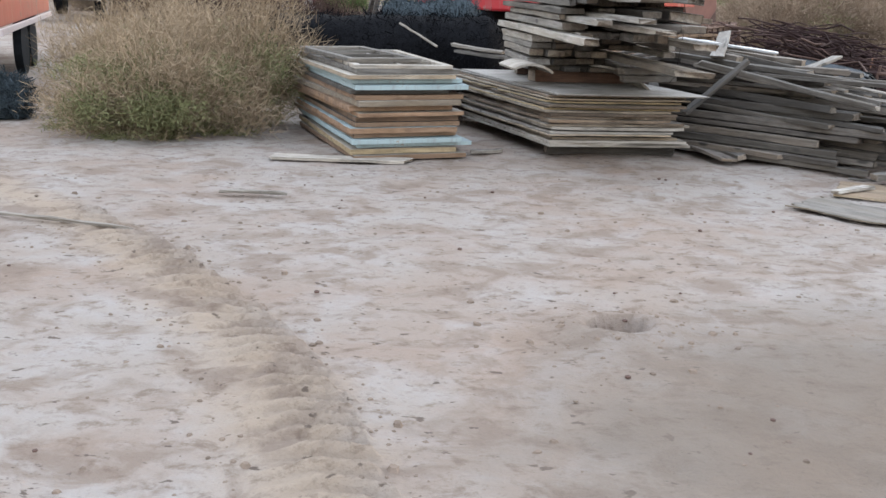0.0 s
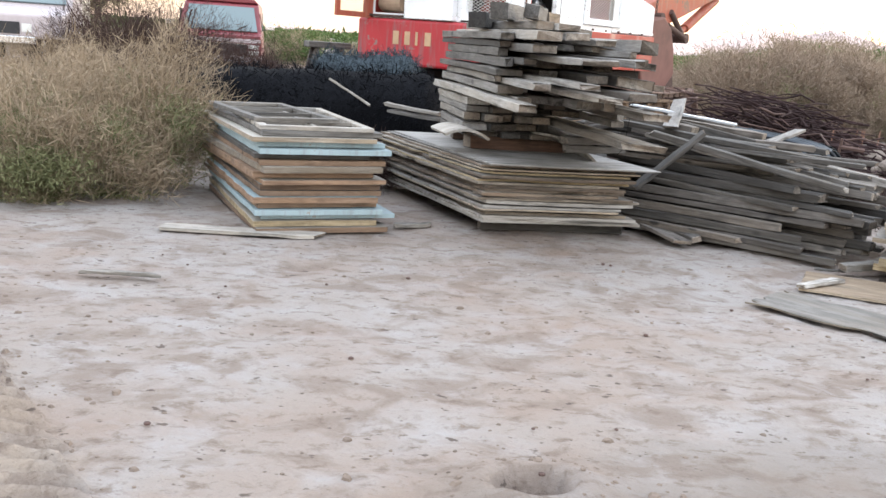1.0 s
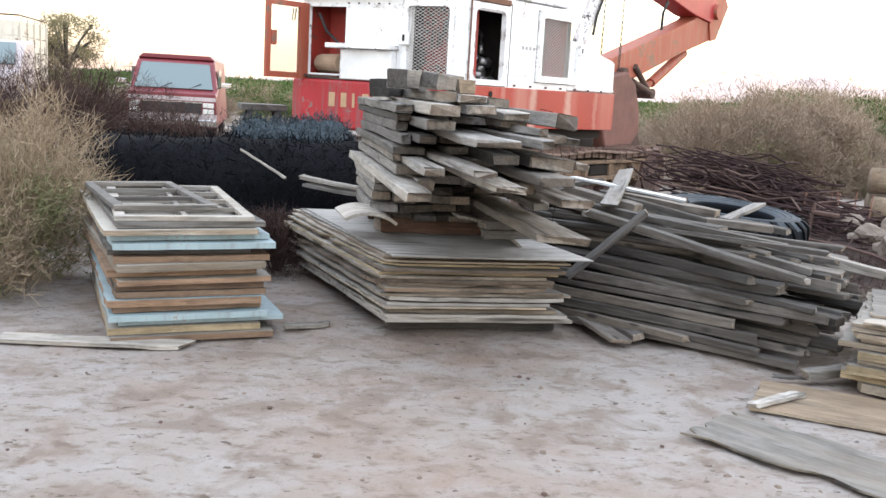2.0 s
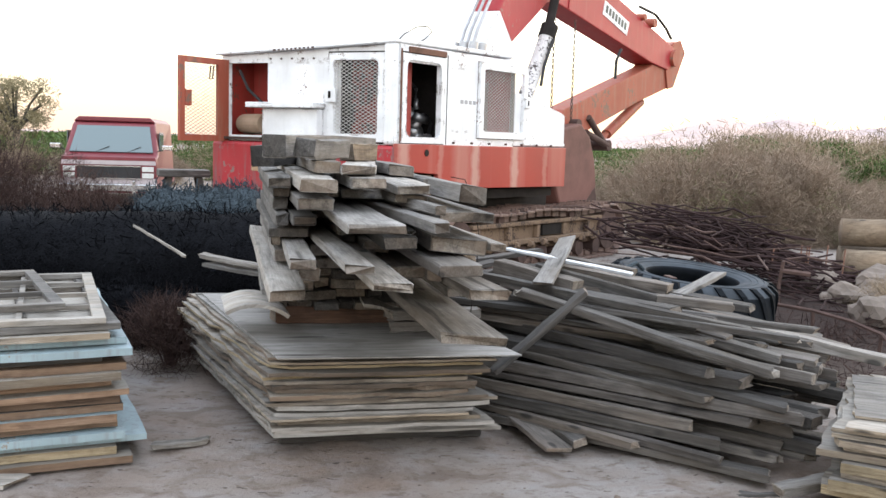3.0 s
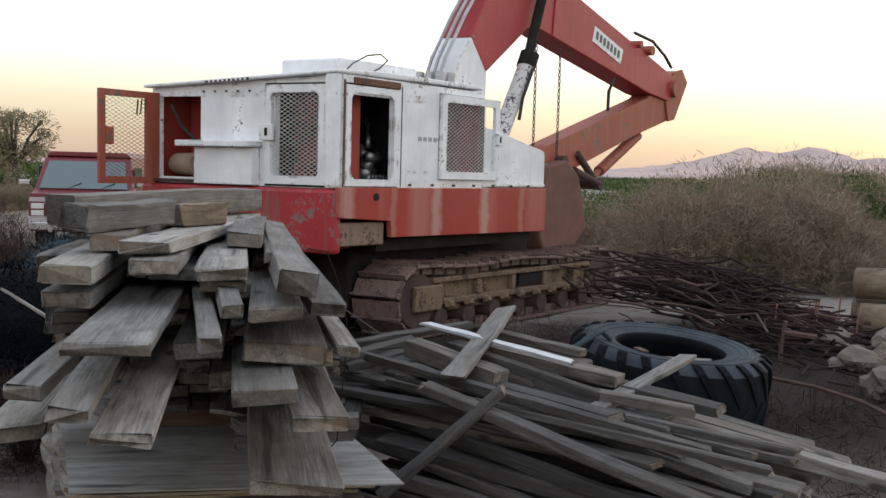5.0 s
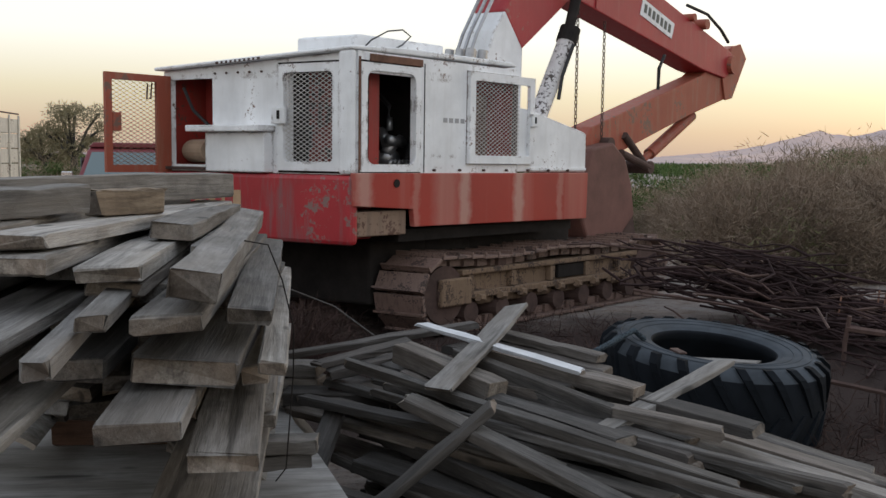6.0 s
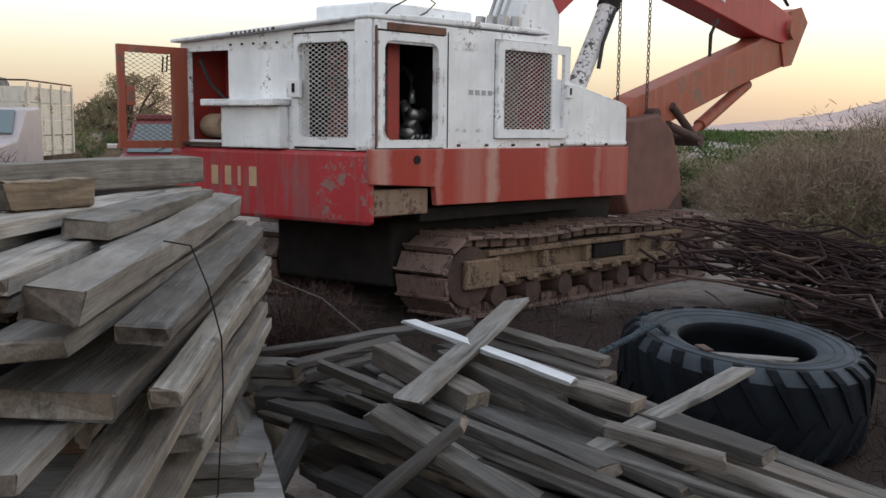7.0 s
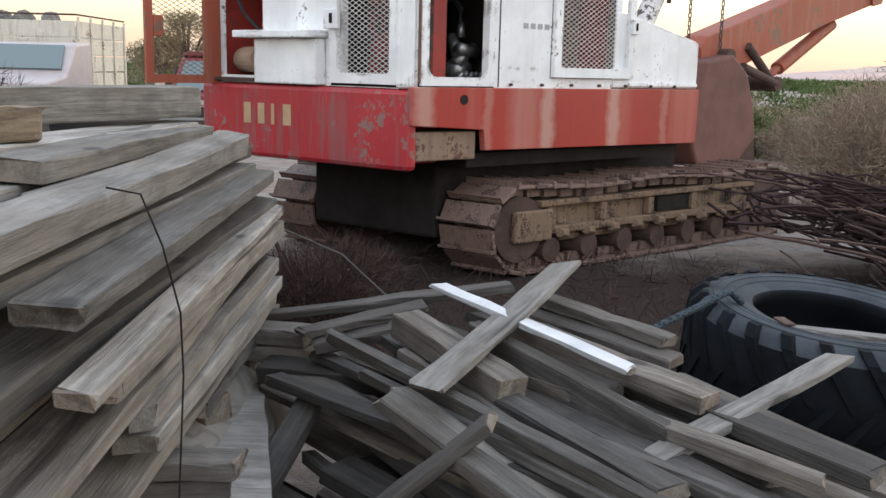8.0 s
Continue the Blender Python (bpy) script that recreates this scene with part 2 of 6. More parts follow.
def add_runs(m, at, tone):
    """Pale runs of washed-out paint down a panel, at given distances along the machine's side."""
    nt = m.node_tree
    b = nt.nodes["Principled BSDF"]
    old = b.inputs["Base Color"].links[0].from_socket
    tc = nt.nodes.new("ShaderNodeTexCoord")
    along = nt.nodes.new("ShaderNodeVectorMath")
    along.operation = "DOT_PRODUCT"
    along.inputs[1].default_value = (0.682, 0.731, 0)
    nt.links.new(tc.outputs["Object"], along.inputs[0])
    wavy = node(nt, "ShaderNodeMath")
    wavy.operation = "MULTIPLY_ADD"
    nt.links.new(noise_tex(nt, coords(nt), 5.0, 5, 0.7), wavy.inputs[0])
    wavy.inputs[1].default_value = 0.16
    nt.links.new(along.outputs["Value"], wavy.inputs[2])
    for pos, half_width, amount in at:
        gap = node(nt, "ShaderNodeMath")
        gap.operation = "SUBTRACT"
        nt.links.new(wavy.outputs[0], gap.inputs[0])
        gap.inputs[1].default_value = pos + 0.08
        off = node(nt, "ShaderNodeMath")
        off.operation = "ABSOLUTE"
        nt.links.new(gap.outputs[0], off.inputs[0])
        old = mix(nt, ramp(nt, off.outputs[0], [(half_width * 0.3, (amount,) * 3), (half_width, (0, 0, 0))]), old, tone)
    nt.links.new(old, b.inputs["Base Color"])


add_runs(RED_PAINT, ((0.02, 0.12, 0.6), (0.62, 0.06, 0.3), (1.00, 0.22, 0.3), (1.25, 0.10, 0.65), (2.03, 0.10, 0.65), (2.70, 0.06, 0.3)), (0.47, 0.31, 0.26))
BOOM_RED = worn_mat("sun_faded_boom_red", (0.34, 0.018, 0.024), (0.26, 0.10, 0.08), 0.28, 1.8, 0.5, (0.33, 0.10, 0.09), 0.25)
ARM_RED = worn_mat("dusty_orange_arm_paint", (0.31, 0.068, 0.036), (0.16, 0.09, 0.065), 0.45, 2.0, 0.6, (0.27, 0.15, 0.10), 0.5)
RUST = plain_mat("brown_rust", (0.15, 0.075, 0.05), 0.85, 0.55, 9.0)
REBAR = plain_mat("purple_brown_rusty_bar", (0.034, 0.021, 0.021), 0.85, 0.6, 6.0, 0.0, 0.2, 0.1)
RUST_DARK = plain_mat("dark_rust", (0.075, 0.045, 0.038), 0.85, 0.5, 12.0)
TRACK_MUD = worn_mat("muddy_rusted_track", (0.195, 0.128, 0.082), (0.045, 0.028, 0.022), 0.6, 5.0, 0.85, (0.06, 0.036, 0.028), 0.6)
SHOE_METAL = worn_mat("worn_track_shoe", (0.19, 0.122, 0.10), (0.045, 0.028, 0.024), 0.6, 6.0, 0.55, (0.06, 0.036, 0.03), 0.5)
BUCKET = plain_mat("rusted_bucket_steel", (0.14, 0.066, 0.054), 0.75, 0.4, 4.0)
# greasy steel, near-black to hold shade inside and beneath the machine too
DARK_STEEL = plain_mat("greasy_and_shaded_dark_steel", (0.020, 0.017, 0.016), 0.75, 0.5, 10.0, 0.0, 0.3, 0.12)
STEEL = plain_mat("dull_grey_steel", (0.35, 0.35, 0.36), 0.4, 0.3, 12.0, 0.8)
ALU = plain_mat("bare_aluminium_strip", (0.56, 0.57, 0.59), 0.5, 0.25, 9.0, 0.5)
RUBBER = plain_mat("dusty_black_rubber", (0.0085, 0.0105, 0.0135), 0.85, 0.6, 5.0, 0.0, 0.3, 0.1)
# paler dusty rubber, with sky light on the upper sidewall in its colour
RUBBER_LIT = plain_mat("dusty_lit_rubber", (0.050, 0.058, 0.068), 0.85, 0.55, 4.0, 0.0, 0.3, 0.15)
NET = net_mat("black_plastic_netting", (0.002, 0.0022, 0.003), (0.0075, 0.008, 0.010))
NET_BLUE = net_mat("blue_grey_netting", (0.022, 0.03, 0.038), (0.055, 0.07, 0.082))
BAR_YELLOW = plain_mat("faded_yellow_lettering", (0.42, 0.28, 0.17), 0.6, 0.2, 12.0)
BAR_DARK = plain_mat("dark_lettering", (0.10, 0.11, 0.10), 0.6, 0.2)
BAR_GREY = plain_mat("grey_lettering", (0.35, 0.35, 0.36), 0.6, 0.2)
RUST_TAN = worn_mat("dirty_rust_tan_steel", (0.24, 0.16, 0.115), (0.10, 0.05, 0.035), 0.5, 3.0, 0.7, (0.10, 0.07, 0.055), 0.5)
TAN_TANK = plain_mat("tan_metal_tank", (0.33, 0.24, 0.17), 0.5, 0.3, 6.0)
CLOD = plain_mat("dried_mud_clods", (0.165, 0.13, 0.108), 0.95, 0.4, 20.0, 0.0, 0.4, 0.05)
STONE = plain_mat("pale_broken_stone", (0.16, 0.13, 0.11), 0.9, 0.3, 6.0, 0.0, 0.5)
LOG_BARK = wood_mat("tan_log_wood", (0.092, 0.069, 0.049), (0.187, 0.147, 0.107), (0.249, 0.209, 0.162), (0.193, 0.143, 0.1), 0.5)
VAN_WHITE = plain_mat("dusty_white_van_paint", (0.42, 0.37, 0.38), 0.4, 0.12)
VAN_RED = plain_mat("dusty_maroon_van_paint", (0.16, 0.028, 0.036), 0.4, 0.2)
CHROME = plain_mat("dull_chrome", (0.62, 0.62, 0.63), 0.25, 0.1, 10.0, 1.0, 0.05)
BLACK = plain_mat("black_trim", (0.02, 0.02, 0.022), 0.6, 0.3)
TRUCK_BED = worn_mat("dirty_cream_bed_boards", (0.62, 0.58, 0.50), (0.25, 0.2, 0.16), 0.45, 2.5, 0.7)
GLASS, gnt, gb = mat_base("tinted_window_glass", 0.06)
gb.inputs["Base Color"].default_value = (0.10, 0.14, 0.15, 1)
gb.inputs["Specular IOR Level"].default_value = 0.8
LAMP_GLASS, gnt, gb = mat_base("headlamp_glass", 0.1)
gb.inputs["Base Color"].default_value = (0.6, 0.6, 0.58, 1)
TWIG = leaf_mat("dry_tan_twigs", (0.19, 0.145, 0.10), (0.275, 0.21, 0.145), (0.37, 0.29, 0.205))
SAGE = leaf_mat("dull_green_leaves", (0.11, 0.115, 0.055), (0.155, 0.16, 0.08), (0.21, 0.19, 0.11))
GREEN = leaf_mat("desert_green_leaves", (0.045, 0.075, 0.022), (0.075, 0.115, 0.035), (0.12, 0.15, 0.055))
BRUSH = leaf_mat("dry_brown_brush", (0.185, 0.140, 0.105), (0.255, 0.196, 0.148), (0.335, 0.262, 0.20))
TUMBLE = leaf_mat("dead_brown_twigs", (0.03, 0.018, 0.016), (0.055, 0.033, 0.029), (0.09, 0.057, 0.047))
# paler olive, with light from behind the leaves put into the colour
TREE_LEAF = leaf_mat("backlit_olive_leaves", (0.18, 0.155, 0.09), (0.24, 0.21, 0.125), (0.31, 0.265, 0.17))


def half(nt, value):
    n = nt.nodes.new("ShaderNodeMath")
    n.operation = "MULTIPLY"
    n.inputs[1].default_value = 0.5
    nt.links.new(value, n.inputs[0])
    return n.outputs[0]


def ground_mat(name, low, mid_tone, high):
    m, nt, b = mat_base(name, 0.95)
    v = coords(nt)
    big = noise_tex(nt, v, 0.45, 4, 0.55, 0.4)
    mid = noise_tex(nt, coords(nt, (0.95, 1.25, 1)), 3.0, 6, 0.62, 0.5)
    fine = noise_tex(nt, v, 38.0, 5, 0.7)
    c = ramp(nt, big, [(0.36, low), (0.5, mid_tone), (0.66, high)])
    # a tan swath of churned sand where wheels turned
    tcs = nt.nodes.new("ShaderNodeTexCoord")
    sp = nt.nodes.new("ShaderNodeSeparateXYZ")
    nt.links.new(tcs.outputs["Object"], sp.inputs[0])

    def calc(op, a, b2, c2=0.0):
        n = nt.nodes.new("ShaderNodeMath")
        n.operation = op
        for sock, val in zip(n.inputs, (a, b2, c2)):
            if isinstance(val, (int, float)):
                sock.default_value = val
            else:
                nt.links.new(val, sock)
        return n.outputs[0]

    dy = calc("SUBTRACT", sp.outputs["Y"], 3.75)
    bend = calc("MULTIPLY_ADD", calc("MULTIPLY", dy, dy), 0.11, calc("MULTIPLY", dy, 0.32))
    side = calc("ABSOLUTE", calc("ADD", calc("SUBTRACT", sp.outputs["X"], 0.24), bend), 0.0)
    side = calc("MULTIPLY_ADD", noise_tex(nt, v, 3.0, 5, 0.65), 0.55, side)
    swath = ramp(nt, side, [(0.34, (0.75, 0.75, 0.75)), (0.62, (0, 0, 0))])
    blotch = noise_tex(nt, coords(nt, (0.8, 1.25, 1)), 1.5, 5, 0.62, 0.8)
    c = mix(nt, ramp(nt, blotch, [(0.46, (0, 0, 0)), (0.66, (0.6, 0.6, 0.6))]), c, (0.228, 0.172, 0.142))
    crust = noise_tex(nt, coords(nt, (0.9, 1.2, 1)), 2.3, 6, 0.68, 0.3)
    c = mix(nt, ramp(nt, crust, [(0.46, (0, 0, 0)), (0.68, (0.65, 0.65, 0.65))]), c, (0.30, 0.286, 0.283))
    c = mix(nt, swath, c, (0.275, 0.22, 0.172))
    c = mix(nt, ramp(nt, mid, [(0.50, (0, 0, 0)), (0.62, (0.8, 0.8, 0.8))]), c, (0.178, 0.14, 0.118))
    speck = noise_tex(nt, coords(nt, (0.8, 1.3, 1)), 17.0, 3, 0.55, 0.2)
    c = mix(nt, ramp(nt, speck, [(0.655, (0, 0, 0)), (0.70, (0.85, 0.85, 0.85))]), c, (0.075, 0.058, 0.05))
    clod = noise_tex(nt, coords(nt, (1, 1.5, 1)), 9.0, 5, 0.7, 0.3)
    c = mix(nt, ramp(nt, clod, [(0.53, (0, 0, 0)), (0.66, (0.75, 0.75, 0.75))]), c, (0.14, 0.105, 0.085))
    c = mix(nt, ramp(nt, fine, [(0.58, (0, 0, 0)), (0.75, (0.5, 0.5, 0.5))]), c, (0.12, 0.095, 0.08))
    # dark soil, shade under machine and heap painted in; bark dirt beside the tyre
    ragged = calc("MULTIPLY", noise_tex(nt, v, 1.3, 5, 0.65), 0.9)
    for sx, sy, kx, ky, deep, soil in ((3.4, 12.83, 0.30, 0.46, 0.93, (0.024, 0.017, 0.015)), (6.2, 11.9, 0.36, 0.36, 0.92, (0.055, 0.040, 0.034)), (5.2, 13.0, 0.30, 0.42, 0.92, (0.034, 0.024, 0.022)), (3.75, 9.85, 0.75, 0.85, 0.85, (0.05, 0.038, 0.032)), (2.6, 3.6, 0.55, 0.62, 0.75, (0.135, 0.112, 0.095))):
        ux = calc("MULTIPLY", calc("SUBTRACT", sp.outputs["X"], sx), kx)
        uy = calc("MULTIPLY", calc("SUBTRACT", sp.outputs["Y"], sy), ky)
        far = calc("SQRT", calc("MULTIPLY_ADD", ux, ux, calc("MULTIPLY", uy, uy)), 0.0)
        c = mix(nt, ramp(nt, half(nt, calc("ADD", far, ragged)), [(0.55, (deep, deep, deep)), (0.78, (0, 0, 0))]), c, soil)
    nt.links.new(c, b.inputs["Base Color"])
    b.inputs["Specular IOR Level"].default_value = 0.1
    bump(nt, b, mix(nt, 0.4, mix(nt, 0.5, mid, clod), fine), 1.0, 0.035)
    return m


def mountain_mat():
    m, nt, b = mat_base("hazy_pink_mountain_rock", 1.0)
    n = noise_tex(nt, coords(nt, (1, 1, 1.5)), 0.006, 6, 0.6)
    # aerial haze and pink evening light are put into the rock colour
    c = ramp(nt, n, [(0.35, (0.40, 0.335, 0.335)), (0.65, (0.56, 0.42, 0.37))])
    nt.links.new(c, b.inputs["Base Color"])
    b.inputs["Specular IOR Level"].default_value = 0.0
    return m


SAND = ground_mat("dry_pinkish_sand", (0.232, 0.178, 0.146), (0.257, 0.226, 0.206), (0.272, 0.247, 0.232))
ROCK = mountain_mat()


# ---- mesh helpers ----
def mesh_ob(name, verts, faces, mats, parent=None, slots=None, smooth=False):
    me = bpy.data.meshes.new(name)
    me.from_pydata([tuple(v) for v in verts], [], [tuple(f) for f in faces])
    for mm in mats:
        me.materials.append(mm)
    if slots is not None:
        me.polygons.foreach_set("material_index", slots)
    if smooth:
        me.polygons.foreach_set("use_smooth", [True] * len(me.polygons))
    me.update()
    ob = new(name, me)
    if parent is not None:
        ob.parent = parent
    return ob


def part(name, bm, material, parent, label="", smooth=False):
    me = bpy.data.meshes.new(name)
    bmesh.ops.recalc_face_normals(bm, faces=bm.faces[:])
    bm.to_mesh(me)
    bm.free()
    me.materials.append(material)
    if smooth:
        me.polygons.foreach_set("use_smooth", [True] * len(me.polygons))
    ob = new(name, me)
    if parent is not None:
        ob.parent = parent
    return tagged(ob, label) if label else ob


def thing(name, m, label, category, group="", kind=""):
    ob = new(name)
    ob.matrix_basis = m
    return tagged(ob, label, category, group, kind)


def add_box(bm, lo, hi, bevel=0.0):
    r = bmesh.ops.create_cube(bm, size=1.0)
    vs = r["verts"]
    for v in vs:
        for k in range(3):
            v.co[k] = lo[k] if v.co[k] < 0 else hi[k]
    if bevel:
        es = list({e for v in vs for e in v.link_edges})
        bmesh.ops.bevel(bm, geom=es, offset=bevel, segments=2, affect="EDGES", profile=0.5)
    return bm


def box_bm(lo, hi, bevel=0.0):
    return add_box(bmesh.new(), lo, hi, bevel)


def add_tube(bm, p, q, r0, r1=None, n=12, caps=True):
    p, q = Vector(p), Vector(q)
    r1 = r0 if r1 is None else r1
    z = (q - p).normalized()
    x = z.orthogonal().normalized()
    y = z.cross(x)
    rings = []
    for c, r in ((p, r0), (q, r1)):
        rings.append([bm.verts.new(c + r * (math.cos(k * math.tau / n) * x + math.sin(k * math.tau / n) * y)) for k in range(n)])
    for k in range(n):
        bm.faces.new((rings[0][k], rings[0][(k + 1) % n], rings[1][(k + 1) % n], rings[1][k]))
    if caps:
        bm.faces.new(rings[0][::-1])
        bm.faces.new(rings[1])
    return bm


def add_path_tube(bm, pts, r, n=6):
    pts = [Vector(p) for p in pts]
    rings = []
    for k, p in enumerate(pts):
        d = (pts[min(k + 1, len(pts) - 1)] - pts[max(k - 1, 0)]).normalized()
        x = d.cross(Vector((0.13, 0.31, 0.94))).normalized()
        y = d.cross(x)
        rings.append([bm.verts.new(p + r * (math.cos(j * math.tau / n) * x + math.sin(j * math.tau / n) * y)) for j in range(n)])
    for a, b in zip(rings, rings[1:]):
        for j in range(n):
            bm.faces.new((a[j], a[(j + 1) % n], b[(j + 1) % n], b[j]))
    bm.faces.new(rings[0][::-1])
    bm.faces.new(rings[-1])
    return bm


def prism_bm(outline, b0, b1, bevel=0.0):
    """A plate with its outline in (x, z), from y = b0 to y = b1."""
    bm = bmesh.new()
    lo = [bm.verts.new((x, b0, z)) for x, z in outline]
    hi = [bm.verts.new((x, b1, z)) for x, z in outline]
    n = len(outline)
    bm.faces.new(lo)
    bm.faces.new(hi[::-1])
    for k in range(n):
        bm.faces.new((lo[k], lo[(k + 1) % n], hi[(k + 1) % n], hi[k]))
    if bevel:
        bmesh.ops.recalc_face_normals(bm, faces=bm.faces[:])
        bmesh.ops.bevel(bm, geom=bm.edges[:], offset=bevel, segments=2, affect="EDGES", profile=0.5)
    return bm


def smooth01(a, b, x):
    t = min(1.0, max(0.0, (x - a) / (b - a)))
    return t * t * (3 - 2 * t)


def gz(x, y):
    """Height of the ground."""
    return 0.15 * smooth01(10.5, 13.2, y)


# ---- ground ----
def axis_steps(lo, near_lo, near_hi, hi, fine, grow):
    out = list(np.arange(near_lo, near_hi + 1e-6, fine))
    d, x = fine, near_hi
    while x < hi:
        d *= grow
        x += d
        out.append(min(x, hi))
    d, x = fine, near_lo
    while x > lo:
        d *= grow
        x -= d
        out.insert(0, max(x, lo))
    return np.array(out)


def ground_z(x, y):
    z = gz(x, y)
    if -7 < x < 9 and -2 < y < 16:
        p = Vector((x, y, 0))
        z += 0.022 * noise.noise(p * 1.3) + 0.012 * noise.noise(p * 4.1) + 0.008 * noise.noise(p * 11.0) - 0.012
        # the small burrow
        d = math.hypot((x - 1.45) / 0.16, (y - 4.75) / 0.10)
        z -= 0.20 * smooth01(-0.85, -0.45, -d)
        z += 0.03 * smooth01(-2.4, -1.0, -d) * smooth01(0.6, 1.1, d)
    return z


def build_ground():
    xs = axis_steps(-3500, -3.0, 5.0, 3500, 0.036, 1.16)
    ys = axis_steps(-3500, 1.5, 9.0, 3500, 0.036, 1.16)
    verts = [(x, y, ground_z(x, y)) for y in ys for x in xs]
    nx, ny = len(xs), len(ys)
    faces = [(j * nx + i, j * nx + i + 1, (j + 1) * nx + i + 1, (j + 1) * nx + i) for j in range(ny - 1) for i in range(nx - 1)]
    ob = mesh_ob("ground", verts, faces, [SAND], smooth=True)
    tagged(ob, "dry pinkish sand ground with dark clods", "ground", kind="structure")


def build_tyre_print():
    """A ribbon of churned sand that curves away, with lug ridges."""
    verts, faces = [], []
    m, n = 21, 420
    for k in range(n):
        y = 0.6 + 5.9 * k / (n - 1)
        mid = 0.27 - 0.32 * (y - 3.75) - 0.11 * (y - 3.75) ** 2
        for j in range(m):
            f = j / (m - 1) - 0.5
            x = mid + f * (0.50 + 0.03 * noise.noise(Vector((y * 3, f, 0))))
            rim = smooth01(-0.5, -0.40, -abs(f) - 0.10 * (0.5 + noise.noise(Vector((x * 9, y * 9, 5)))))
            ridge = math.sin(y * 66 + abs(f) * 9 + 0.6 * noise.noise(Vector((x * 3, y * 3, 2))))
            lug = 0.5 + 0.5 * noise.noise(Vector((x * 2.3, y * 2.3, 9)))
            z = ground_z(x, y) + (0.003 + (0.008 + 0.055 * lug * smooth01(-0.4, 0.25, f)) * max(-0.3, ridge)) * rim - 0.006 * (1 - rim)
            verts.append((x, y, z))
    for k in range(n - 1):
        for j in range(m - 1):
            a = k * m + j
            faces.append((a, a + 1, a + m + 1, a + m))
    tagged(mesh_ob("tyre_print", verts, faces, [SAND], smooth=True), "ridged tan tyre print pressed in the sand", "tyre print", kind="structure")


def build_clods():
    """Crumbs and flat clods of dried mud, thicker round the burrow and along the tyre print."""
    r = np.random.RandomState(19)
    verts, faces = [], []
    base = [(math.cos(k * math.tau / 6), math.sin(k * math.tau / 6)) for k in range(6)]
    for k in range(1300):
        if k < 130:
            a, d = r.uniform(0, math.tau), 0.14 + abs(r.normal(0, 0.16))
            x, y = 1.45 + d * math.cos(a) * 1.3, 4.75 + d * math.sin(a)
        elif k < 420:
            y = r.uniform(2.6, 6.3)
            x = 0.27 - 0.32 * (y - 3.75) - 0.11 * (y - 3.75) ** 2 + r.choice([-0.27, 0.27]) + r.normal(0, 0.06)
        else:
            x, y = r.uniform(-2.8, 4.0), r.uniform(2.2, 8.2)
        size = float(np.clip(r.lognormal(-4.9, 0.5), 0.003, 0.022))
        h, z0 = size * r.uniform(0.35, 0.8), ground_z(x, y) - 0.003
        n = len(verts)
        jag = r.uniform(0.65, 1.3, 12)
        verts += [(x + size * jag[j] * c, y + size * jag[j] * s2, z0) for j, (c, s2) in enumerate(base)]
        verts += [(x + 0.6 * size * jag[6 + j] * c, y + 0.6 * size * jag[6 + j] * s2, z0 + h) for j, (c, s2) in enumerate(base)]
        faces += [(n + j, n + (j + 1) % 6, n + 6 + (j + 1) % 6, n + 6 + j) for j in range(6)] + [tuple(range(n + 6, n + 12))]
    tagged(mesh_ob("mud_clods", verts, faces, [CLOD]), "crumbled clods of dried mud scattered on the sand", "clods", kind="stuff")


build_ground()
build_tyre_print()
build_clods()


# bearing and height of the ridge, in degrees
RIDGE_AT = (-100, -60, -20, 8, 14, 18, 20.4, 21.8, 23.4, 25.2, 27.5, 32, 45, 70, 100)
RIDGE_UP = (1.2, 1.0, 0.15, 0.12, 0.45, 1.0, 1.5, 1.9, 1.6, 2.05, 1.4, 1.7, 1.1, 1.4, 1.2)


def build_mountains():
    verts, faces = [], []
    n, rows = 700, 8
    for i in range(n):
        ang = radians(-100 + 200 * i / (n - 1))
        deg = math.degrees(ang)
        el = float(np.interp(deg, RIDGE_AT, RIDGE_UP)) + 0.10 * noise.noise(Vector((i * 0.21, 7.7, 0))) + 0.05 * noise.noise(Vector((i * 0.63, 1.7, 0)))
        h = max(3.0, 3100 * math.tan(radians(el)))
        for j in range(rows):
            f = j / (rows - 1)
            d = 2600 + 500 * f + 40 * noise.noise(Vector((i * 0.25, j * 0.9, 0)))
            verts.append((d * math.sin(ang), d * math.cos(ang), -2 + h * f ** 0.8 * (1 + 0.10 * noise.noise(Vector((i * 0.31, j * 1.3, 4))))))
    for i in range(n - 1):
        for j in range(rows - 1):
            a = i * rows + j
            faces.append((a, a + rows, a + rows + 1, a + 1))
    ob = mesh_ob("mountain_range", verts, faces, [ROCK], smooth=False)
    tagged(ob, "distant hazy pink mountain range on the horizon", "mountains", kind="structure")


build_mountains()


